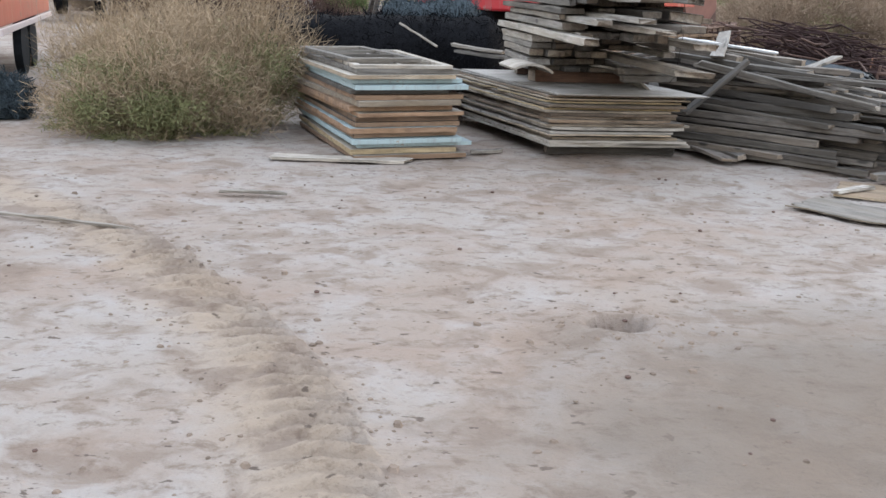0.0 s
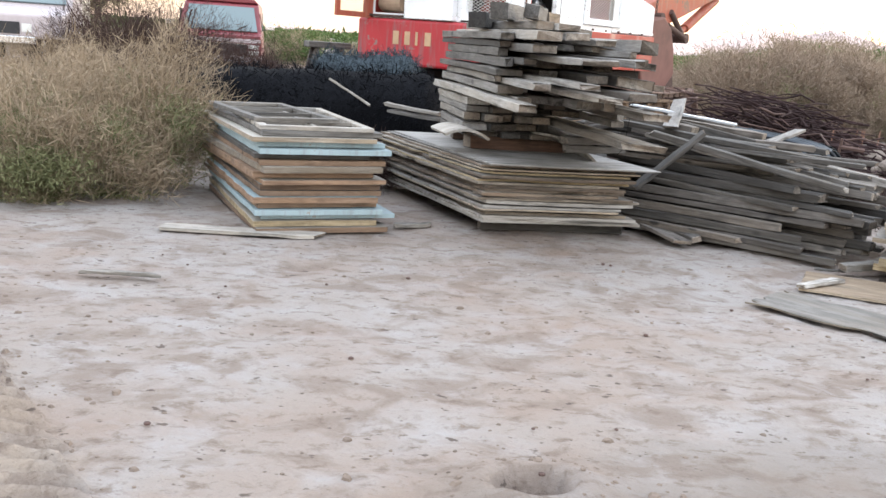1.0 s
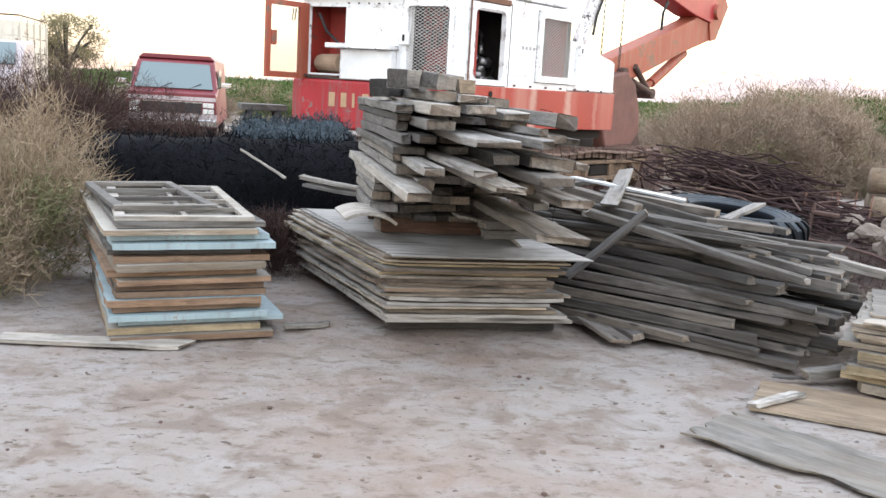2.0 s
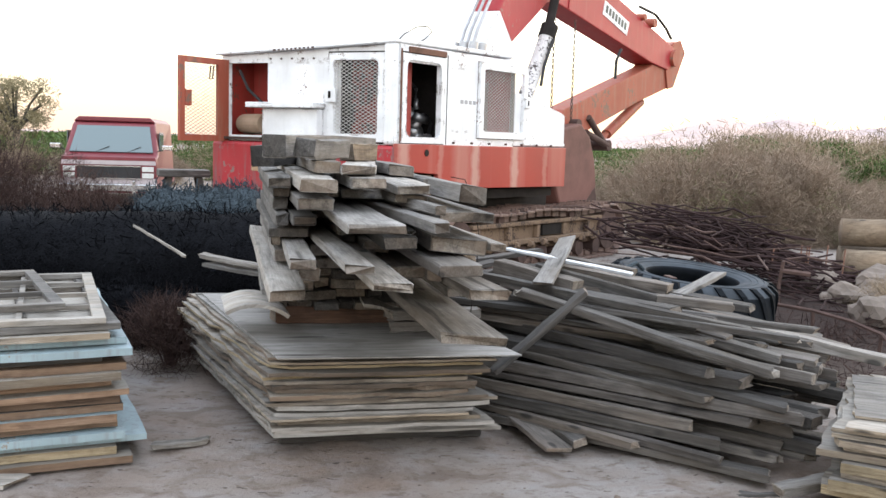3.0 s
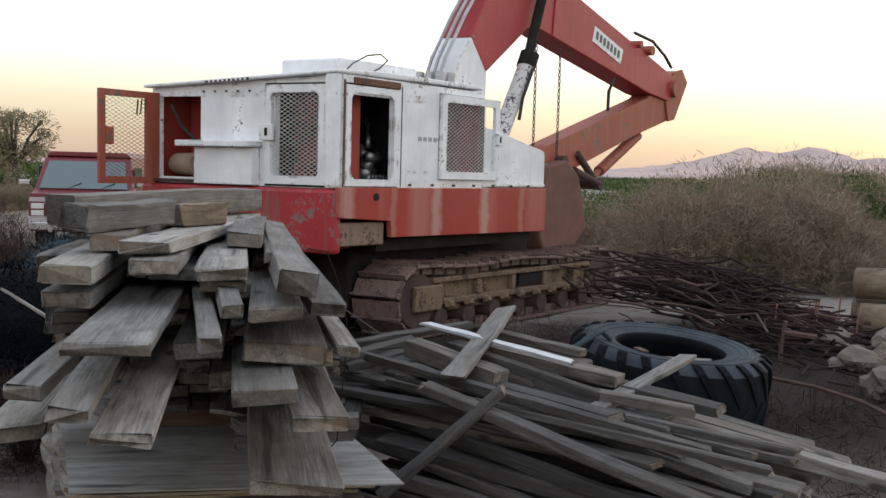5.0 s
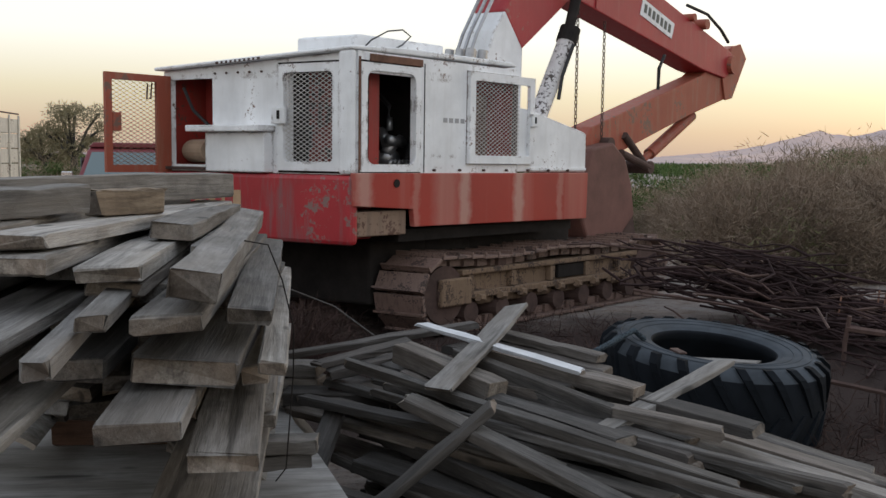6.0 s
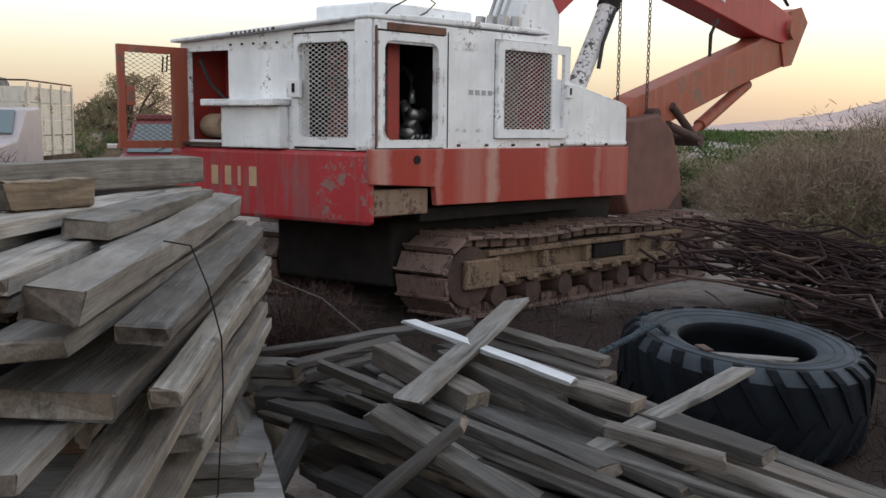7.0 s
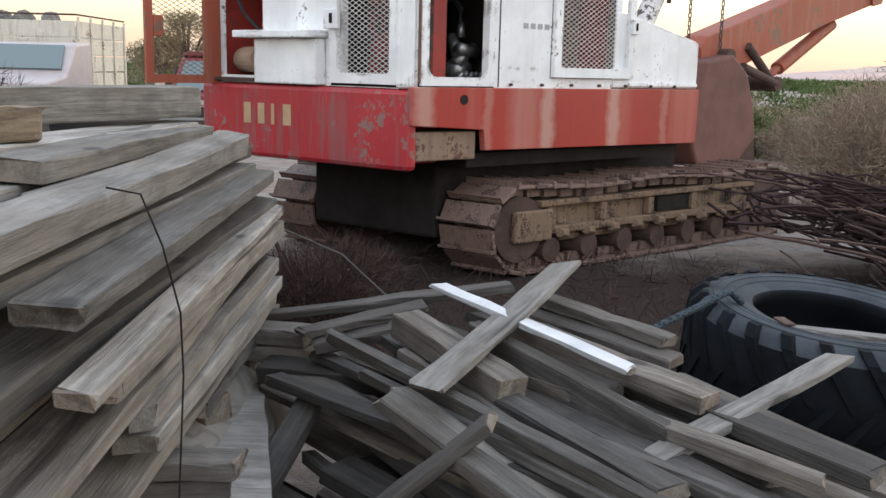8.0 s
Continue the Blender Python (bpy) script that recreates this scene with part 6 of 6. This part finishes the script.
r2 = np.random.RandomState(4)
for k in range(26):
    stone(r2.uniform(6.6, 9.6), r2.uniform(11.4, 13.9), float(r2.choice([0.10, 0.16, 0.22, 0.30])), k * 1.7)
for k in range(60):
    x, y = r2.uniform(-2.5, 4.0), r2.uniform(3.0, 8.0)
    bm = bmesh.new()
    bmesh.ops.create_icosphere(bm, subdivisions=1, radius=float(r2.uniform(0.006, 0.015)))
    for v in bm.verts:
        v.co.z *= 0.6
    ob = part("pebble", bm, RUST_DARK if k % 8 else STONE, None)
    ob.location = (x, y, 0.0)
    tagged(ob, "small loose pebble on the sand", "pebble", "pebbles on the sand")

# ---- plants ----
def blades(n, centre, radii, seed, length, width, up=0.4, clumps=26, spread=0.24, wild=0.8, reach=(0.35, 0.92)):
    """Thin pointed leaves or twigs in uneven clumps that fill an ellipsoid above the ground; arrays of verts and faces."""
    r = np.random.RandomState(seed)
    c = r.normal(size=(clumps, 3))
    c /= np.linalg.norm(c, axis=1)[:, None]
    c[:, 2] = np.abs(c[:, 2]) ** 0.8 * np.sign(c[:, 2]) * np.where(r.rand(clumps) < 0.8, np.sign(c[:, 2]), 1)
    c *= r.uniform(reach[0], reach[1], clumps)[:, None]
    pick = r.randint(0, clumps, n)
    v = c[pick] + r.normal(0, spread, (n, 3)) * r.uniform(0.5, 1.2, clumps)[pick][:, None]
    v *= np.minimum(1.0, (reach[1] + 0.16) / (np.linalg.norm(v, axis=1) + 1e-6))[:, None]
    p = np.array(centre) + v * np.array(radii)
    p[:, 2] = np.maximum(p[:, 2], 0.02 * r.rand(n))
    out = v / (np.linalg.norm(v, axis=1)[:, None] + 1e-6)
    d = out * 0.6 + r.normal(0, wild, (n, 3)) + np.array([0, 0, up])
    d /= np.linalg.norm(d, axis=1)[:, None]
    ln = (r.uniform(length[0], length[1], n))[:, None]
    s = np.cross(d, r.normal(size=(n, 3)))
    s /= np.linalg.norm(s, axis=1)[:, None]
    w = r.uniform(width[0], width[1], n)[:, None]
    a, b, e, f = p - s * w * 0.5, p + s * w * 0.5, p + d * ln * 0.55 + s * w, p + d * ln
    verts = np.stack([a, b, e, f], 1).reshape(-1, 3)
    idx = np.arange(n)[:, None] * 4
    return verts, idx + np.array([[0, 1, 2, 3]])


def stems(n, H, R, seed, r0=0.012):
    r = np.random.RandomState(seed)
    bm = bmesh.new()
    for k in range(n):
        a, t = r.uniform(0, math.tau), r.uniform(0.2, 1.0)
        x, y = R * t * math.cos(a), R * t * math.sin(a)
        add_path_tube(bm, [(0.12 * x, 0.12 * y, -0.03), (0.45 * x, 0.45 * y, 0.4 * H), (0.8 * x, 0.8 * y, 0.7 * H), (x, y, H * r.uniform(0.75, 1.0))], r0 * r.uniform(0.5, 1), 4)
    return bm


def shrub(name, m, H, R, n, leaf, twig, label, seed, length, width, green=0.5, Ry=None, wispy=False):
    sh = thing(name, m, label, "shrub", "shrubs")
    tagged(part("stem", stems(22, H * 0.85, R * 0.75, seed, 0.009), twig, sh), kind="stuff")
    rad = (R, Ry or R, 0.72 * H)
    loose = dict(up=0.5, clumps=70, spread=0.15, wild=0.85, reach=(0.25, 1.15)) if wispy else {}
    if green < 1:
        leaf_mesh("dry_foliage", [blades(int(n * (1 - green)), (0, 0, 0.14 * H), rad, seed, length, width, **loose)], twig, sh)
    if green > 0:
        loose["up"] = 0.2
        leaf_mesh("foliage", [blades(int(n * green), (0, 0, 0.12 * H), (R * 0.9, (Ry or R) * 0.9, (0.5 if wispy else 0.66) * H), seed + 50, (length[0] * 0.45, length[1] * 0.45), (width[0] * 1.5, width[1] * 1.8), **loose)], leaf, sh)
    return sh


# the large bush by the door stack
shrub("bush", pose(-1.62, 9.35, 0.0), 0.98, 0.88, 46000, SAGE, TWIG, "uneven bush with dull green leaves and tan twigs", 31, (0.05, 0.17), (0.002, 0.004), 0.62, 0.7, True)
shrub("bush", pose(-0.95, 10.0, 0.0), 1.25, 0.66, 20000, SAGE, TWIG, "tall dry bush with tan twigs by the door stack", 33, (0.06, 0.20), (0.002, 0.004), 0.35, None, True)
shrub("bush", pose(-1.9, 10.3, 0.0), 1.15, 0.85, 17000, SAGE, TWIG, "half-dry bush with tan twigs behind the green one", 35, (0.06, 0.20), (0.002, 0.004), 0.35, None, True)
shrub("bush", pose(-2.55, 11.5, 0.0), 0.95, 0.8, 14000, SAGE, TWIG, "half-dry bush with tan twigs beside the lane", 37, (0.06, 0.20), (0.002, 0.004), 0.35, None, True)
shrub("bush", pose(-1.9, 11.6, 0.1), 1.1, 0.9, 14000, SAGE, TWIG, "tall dry bush with tan twigs behind the green one", 38, (0.06, 0.20), (0.002, 0.004), 0.25, None, True)
# dead brown tumbleweed
shrub("tumbleweed", pose(-2.0, 14.3, 0.15), 1.65, 1.45, 40000, TUMBLE, TUMBLE, "dead dark brown tumbleweed heap", 41, (0.08, 0.22), (0.002, 0.004), 0.0)
shrub("tumbleweed", pose(-0.5, 14.2, 0.15), 1.1, 1.0, 18000, TUMBLE, TUMBLE, "dead dark brown tumbleweed heap", 42, (0.08, 0.22), (0.002, 0.004), 0.0)
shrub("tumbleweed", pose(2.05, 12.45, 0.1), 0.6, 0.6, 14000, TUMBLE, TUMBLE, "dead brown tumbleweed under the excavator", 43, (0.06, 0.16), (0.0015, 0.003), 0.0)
shrub("tumbleweed", pose(0.80, 10.6, 0.0), 0.5, 0.4, 7000, TUMBLE, TUMBLE, "small dead brown tumbleweed by the plywood", 44, (0.06, 0.16), (0.0015, 0.003), 0.0)
shrub("tumbleweed", pose(7.3, 12.2, 0.1), 0.4, 0.55, 6000, TUMBLE, TWIG, "low dead weed among the stones", 45, (0.06, 0.16), (0.0015, 0.003), 0.0)

# dry brush and green scrub, a few models repeated
r3 = np.random.RandomState(77)
dry = [shrub("brush", pose(7.4 + 1.0 * k, 18.4 + 0.7 * k, 0.15), 1.6, 1.2, 30000, SAGE, BRUSH, "feathery dry tan brush on the sand", 60 + k, (0.07, 0.24), (0.003, 0.007), 0.08, None, True) for k in range(3)]
grn = [shrub("green_shrub", pose(15.5 + 3 * k, 31.0, 0.15), 2.3, 2.0, 22000, GREEN, TWIG, "dense green desert shrub on the plain", 70 + k, (0.12, 0.36), (0.008, 0.018), 0.85, None, True) for k in range(3)]
for k in range(58):
    y = r3.uniform(17.6, 27)
    x = 6.9 + (y - 17.6) * 0.3 + r3.uniform(0, 15)
    s = r3.uniform(0.38, 0.6) if x > 0.5 * y - 0.2 else r3.uniform(0.75, 1.0)
    copy_thing(dry[k % 3], pose(x, y, 0.15, 0, 0, r3.uniform(0, 360)) @ Matrix.Diagonal((s, s, s * r3.uniform(0.8, 1.1), 1)))
for k in range(74):
    y = r3.uniform(28, 56)
    x = 8.5 + (y - 28) * 0.42 + r3.uniform(0, 26)
    s = r3.uniform(0.85, 1.3)
    copy_thing(grn[k % 3], pose(x, y, 0.15, 0, 0, r3.uniform(0, 360)) @ Matrix.Diagonal((s, s, s * r3.uniform(0.75, 1.0), 1)))
for k in range(30):
    y = r3.uniform(29, 44)
    x = r3.uniform(-27, 3)
    s = r3.uniform(0.5, 0.9)
    copy_thing((dry if k % 3 == 0 else grn)[k % 3], pose(x, y, 0.15, 0, 0, r3.uniform(0, 360)) @ Matrix.Diagonal((s, s, s * 0.85, 1)))
for k in range(14):
    y = r3.uniform(25, 31)
    x = r3.uniform(2, 9)
    s = r3.uniform(0.5, 0.85)
    copy_thing((dry if k % 2 else grn)[k % 3], pose(x, y, 0.15, 0, 0, r3.uniform(0, 360)) @ Matrix.Diagonal((s, s, s * 0.85, 1)))


def far_scrub():
    r = np.random.RandomState(9)
    groups = []
    for k in range(420):
        d = 50 * (1 + 5.5 * r.rand() ** 1.6)
        a = radians(r.uniform(-62, 62))
        sz = r.uniform(0.8, 1.4) * (1 + d / 500)
        groups.append(blades(420, (d * math.sin(a), d * math.cos(a), 0.2 * sz), (sz * 1.8, sz * 1.8, sz * 0.55), 900 + k, (0.16 * sz, 0.34 * sz), (0.03 * sz, 0.06 * sz), 0.2, 9))
    for k in range(500):
        d = r.uniform(130, 420)
        a = radians(r.uniform(-62, 62))
        sz = r.uniform(1.2, 1.9)
        groups.append(blades(160, (d * math.sin(a), d * math.cos(a), 0.1), (sz * 4.5, sz * 2.5, sz * 0.65), 5000 + k, (0.35 * sz, 0.8 * sz), (0.1 * sz, 0.2 * sz), 0.1, 9))
    tagged(leaf_mesh("far_scrub", groups, GREEN), "low green desert scrub stretching to the horizon", "scrub", kind="stuff")
    groups = []
    for k in range(900):
        y = r.uniform(16.5, 40)
        x = r.uniform(-20, 24)
        if -1.5 < x < 6.2 + (y - 16.5) * 0.2 and y < 24:
            continue
        groups.append(blades(40, (x, y, 0.15), (0.3, 0.3, 0.14), 2000 + k, (0.08, 0.28), (0.002, 0.005), 1.4, 5, 0.3, 0.4))
    tagged(leaf_mesh("dry_grass", groups, TWIG), "thin tan dry grass between the shrubs", "grass", kind="stuff")
    groups = []
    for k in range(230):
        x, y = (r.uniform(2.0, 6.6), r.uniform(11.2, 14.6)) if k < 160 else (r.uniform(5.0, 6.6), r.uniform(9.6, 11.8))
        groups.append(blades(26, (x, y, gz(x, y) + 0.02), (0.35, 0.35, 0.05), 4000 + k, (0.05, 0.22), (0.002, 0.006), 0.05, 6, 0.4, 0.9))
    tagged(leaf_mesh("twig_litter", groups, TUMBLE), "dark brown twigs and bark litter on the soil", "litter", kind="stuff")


far_scrub()


def tree(m, H, seed):
    t = thing("tree", m, "sparse olive desert tree behind the vehicles", "tree", "trees")
    r = np.random.RandomState(seed)
    bm = bmesh.new()
    add_path_tube(bm, [(0, 0, -0.1), (0.05, 0, 0.3 * H), (0.1, 0.05, 0.5 * H)], 0.13, 8)
    part("trunk", bm, DARK_WOOD, t)
    groups = []
    for k in range(13):
        a = k * 2.4 + r.uniform(-0.3, 0.3)
        tip = Vector((0.34 * H * math.cos(a) * r.uniform(0.5, 1), 0.34 * H * math.sin(a) * r.uniform(0.5, 1), H * r.uniform(0.42, 0.95)))
        bm = bmesh.new()
        add_path_tube(bm, [(0.07, 0.03, 0.4 * H), tuple(tip * 0.55 + Vector((0, 0, 0.22 * H))), tuple(tip)], 0.05, 6)
        part("limb", bm, DARK_WOOD, t)
        groups.append(blades(430, tuple(tip - Vector((0, 0, 0.06 * H))), (0.17 * H, 0.17 * H, 0.14 * H), seed + k, (0.08, 0.2), (0.014, 0.028), 0.1, 10, 0.4))
    leaf_mesh("crown", groups, TREE_LEAF, t)


tree(pose(-10.4, 41.0, 0.15), 3.35, 5)
tree(pose(-12.3, 43.0, 0.15), 3.0, 15)


# ---- van ----
def build_van(m):
    van = thing("van", m, "old maroon and white van with a chrome grille", "van")
    W, D = 0.89, 4.8
    # local: front towards -y
    body = bmesh.new()
    prof = [(0.0, 0.42), (0.0, 1.05), (0.10, 1.18), (0.42, 1.26), (0.86, 1.92), (1.1, 2.0), (D, 2.0), (D, 0.45)]
    lo, hi = [], []
    for y, z in prof:
        ins = 0.10 * smooth01(1.2, 2.0, z)
        lo.append(body.verts.new((-W + ins, y, z)))
        hi.append(body.verts.new((W - ins, y, z)))
    n = len(prof)
    body.faces.new(lo)
    body.faces.new(hi[::-1])
    for k in range(n):
        body.faces.new((lo[k], lo[(k + 1) % n], hi[(k + 1) % n], hi[k]))
    bmesh.ops.recalc_face_normals(body, faces=body.faces[:])
    bmesh.ops.bevel(body, geom=body.edges[:], offset=0.04, segments=2, affect="EDGES", profile=0.5)
    part("body", body, VAN_RED, van)
    part("nose", prism_bm([(-W - 0.004, 0.45), (W + 0.004, 0.45), (W + 0.004, 1.07), (W - 0.02, 1.2), (-W + 0.02, 1.2), (-W - 0.004, 1.07)], -0.003, 0.34, 0.02), VAN_RED, van, "dusty maroon nose panel")
    part("nose_band", box_bm((-W - 0.006, -0.006, 0.62), (W + 0.006, 0.10, 0.735), 0.004), VAN_WHITE, van, "dusty white lower band")
    part("roof", prism_bm([(-W + 0.10, 1.965), (W - 0.10, 1.965), (W - 0.2, 2.07), (-W + 0.2, 2.07)], 0.9, D - 0.1, 0.02), VAN_RED, van, "maroon roof with a low rack")
    gl = bmesh.new()
    v = [gl.verts.new(p) for p in ((-W + 0.10, 0.40, 1.30), (W - 0.10, 0.40, 1.30), (W - 0.20, 0.78, 1.87), (-W + 0.20, 0.78, 1.87))]
    v2 = [gl.verts.new(Vector(p.co) + Vector((0, 0.04, -0.03))) for p in v]
    gl.faces.new(v)
    gl.faces.new(v2[::-1])
    for k in range(4):
        gl.faces.new((v[k], v[(k + 1) % 4], v2[(k + 1) % 4], v2[k]))
    part("windscreen", gl, GLASS, van)
    part("hood_stripe", prism_bm([(-W + 0.01, 1.03), (W - 0.01, 1.03), (W - 0.02, 1.12), (-W + 0.02, 1.12)], -0.010, 0.05), VAN_WHITE, van, "white stripe over the grille")
    part("grille", box_bm((-W + 0.30, -0.03, 0.74), (W - 0.30, -0.004, 1.0), 0.01), BLACK, van)
    for zz in (0.735, 1.0):
        part("grille_trim", box_bm((-W + 0.28, -0.04, zz - 0.012), (W - 0.28, -0.031, zz + 0.012)), CHROME, van)
    for sx in (-1, 1):
        for zz in (0.80, 0.94):
            part("headlight", box_bm((sx * 0.73 - 0.11, -0.035, zz - 0.055), (sx * 0.73 + 0.11, -0.004, zz + 0.055), 0.01), LAMP_GLASS, van)
        part("bumper_guard", box_bm((sx * 0.48 - 0.035, -0.17, 0.42), (sx * 0.48 + 0.035, -0.101, 0.70), 0.01), CHROME, van)
        part("mirror", box_bm((sx * (W + 0.17) - 0.10, 0.42, 1.36), (sx * (W + 0.17) + 0.10, 0.47, 1.46), 0.015), CHROME, van)
        part("mirror_arm", add_tube(bmesh.new(), (sx * (W - 0.02), 0.45, 1.32), (sx * (W + 0.12), 0.45, 1.40), 0.012, n=6), BLACK, van)
        gl = box_bm((sx * W - 0.012 if sx > 0 else sx * W - 0.004, 0.75, 1.32), (sx * W + 0.004 if sx > 0 else sx * W + 0.012, 1.6, 1.75), 0.0)
        part("side_glass", gl, GLASS, van)
        for yy in (0.75, 3.7):
            w = part("wheel", add_tube(bmesh.new(), (sx * (W - 0.22), yy, 0.36), (sx * (W - 0.02), yy, 0.36), 0.36, n=28), RUBBER, van)
            part("rim", add_tube(bmesh.new(), (sx * (W - 0.02), yy, 0.36), (sx * (W - 0.005), yy, 0.36), 0.2, n=20), CHROME, w)
    part("bumper", box_bm((-W - 0.01, -0.10, 0.46), (W + 0.01, -0.003, 0.62), 0.02), CHROME, van)
    part("plate", box_bm((-0.15, -0.108, 0.50), (0.15, -0.102, 0.60)), CREAM_PAINT, van)
    for sx in (-0.3, 0.3):
        part("wiper", add_tube(bmesh.new(), (sx, 0.40, 1.29), (sx + 0.25, 0.46, 1.42), 0.008, n=5), BLACK, van)


build_van(pose(-2.62, 23.0, 0.06, 0, 0, 6) @ Matrix.Diagonal((1, 1, 0.9, 1)))


# ---- pickup with a stake bed ----
def build_truck(m):
    t = thing("stake_truck", m, "white pickup truck with a tall cream stake bed", "truck")
    W = 0.95
    cab = prism_bm([(0.0, 0.55), (0.0, 1.0), (1.15, 1.12), (1.75, 1.66), (2.6, 1.70), (2.7, 0.55)], -W + 0.04, W - 0.04, 0.05)
    cab.transform(Matrix(((0, 1, 0, 0), (1, 0, 0, 0), (0, 0, 1, 0), (0, 0, 0, 1))))
    cab.transform(Matrix.Translation((0.55, 0, 0)) @ Matrix.Diagonal((1, 1, 1.13, 1)))
    part("cab", cab, VAN_WHITE, t)
    gl = bmesh.new()
    v = [gl.verts.new(p) for p in ((-W + 0.71, 1.22, 1.36), (W + 0.39, 1.22, 1.36), (W + 0.31, 1.68, 1.82), (-W + 0.79, 1.68, 1.82))]
    v2 = [gl.verts.new(Vector(p.co) + Vector((0, -0.03, 0.03))) for p in v]
    gl.faces.new(v)
    gl.faces.new(v2[::-1])
    for k in range(4):
        gl.faces.new((v[k], v[(k + 1) % 4], v2[(k + 1) % 4], v2[k]))
    part("windscreen", gl, GLASS, t)
    part("grille", box_bm((-0.6, -0.03, 0.7), (0.6, -0.003, 0.95), 0.01), BLACK, t)
    part("bumper", box_bm((-W, -0.12, 0.5), (W, -0.031, 0.66), 0.02), CHROME, t)
    for sx in (-1, 1):
        part("headlight", box_bm((sx * 0.74 - 0.1, -0.035, 0.74), (sx * 0.74 + 0.1, -0.003, 0.92), 0.01), LAMP_GLASS, t)
        for yy in (0.7, 4.2):
            w = part("wheel", add_tube(bmesh.new(), (sx * (W - 0.24), yy, 0.37), (sx * (W - 0.02), yy, 0.37), 0.37, n=28), RUBBER, t)
            part("rim", add_tube(bmesh.new(), (sx * (W - 0.02), yy, 0.37), (sx * (W - 0.005), yy, 0.37), 0.2, n=20), STEEL, w)
    part("bed_floor", box_bm((-1.08, 2.75, 0.85), (1.08, 6.0, 0.95)), TRUCK_BED, t)
    for y0 in (2.78, 5.95):
        for k in range(4):
            part("bed_board", box_bm((-1.07, y0, 0.96 + 0.36 * k), (1.07, y0 + 0.03, 1.29 + 0.36 * k), 0.005), TRUCK_BED, t)
    for sx in (-1, 1):
        for k in range(4):
            part("bed_board", box_bm((sx * 1.09 - 0.015, 2.82, 0.96 + 0.36 * k), (sx * 1.09 + 0.015, 5.94, 1.29 + 0.36 * k), 0.005), TRUCK_BED, t)
        for k in range(5):
            part("stake", box_bm((sx * 1.125 - 0.018, 2.80 + 0.76 * k, 0.86), (sx * 1.125 + 0.018, 2.88 + 0.76 * k, 2.46), 0.004), TRUCK_BED, t)
        part("rack_rail", add_tube(bmesh.new(), (sx * 1.1, 2.8, 2.50), (sx * 1.1, 5.95, 2.50), 0.02, n=6), RUST_DARK, t)
    part("rack_rail", add_tube(bmesh.new(), (-1.1, 2.8, 2.50), (1.1, 2.8, 2.50), 0.02, n=6), RUST_DARK, t)
    for xx in (-0.7, -0.2, 0.35):
        bm = bmesh.new()
        bmesh.ops.create_icosphere(bm, subdivisions=2, radius=0.24)
        for v in bm.verts:
            v.co *= 1 + 0.3 * noise.noise(v.co * 5 + Vector((xx, 0, 0)))
            v.co += Vector((xx, 3.4, 2.35))
        part("load", bm, GREY_WOOD, t, "grey bundled load above the bed")


build_truck(pose(-7.45, 23.2, 0.15, 0, 0, 8))

# ---- red trailer and dark tarp behind the bush ----
tl = thing("trailer", pose(-4.75, 12.75, 0.12, 0, 0, 104.6), "faded red utility trailer with a pale edge strip", "trailer")
part("box", box_bm((-2.3, -0.7, 0.62), (2.3, 0.7, 1.35), 0.02), ARM_RED, tl)
part("edge_strip", box_bm((-2.31, -0.73, 0.55), (2.31, -0.701, 0.615), 0.005), VAN_WHITE, tl)
for sx in (-1, 1):
    for ax in (-0.4, 0.4):
        part("wheel", add_tube(bmesh.new(), (ax, sx * 0.60, 0.33), (ax, sx * 0.69, 0.33), 0.33, n=24), RUBBER, tl)
build_roll("tarp", (-3.75, 9.75, 0.17), (-2.95, 9.95, 0.17), 0.2, NET_BLUE, "dark blue-grey crumpled tarp on the ground", 0.3, 12.0)
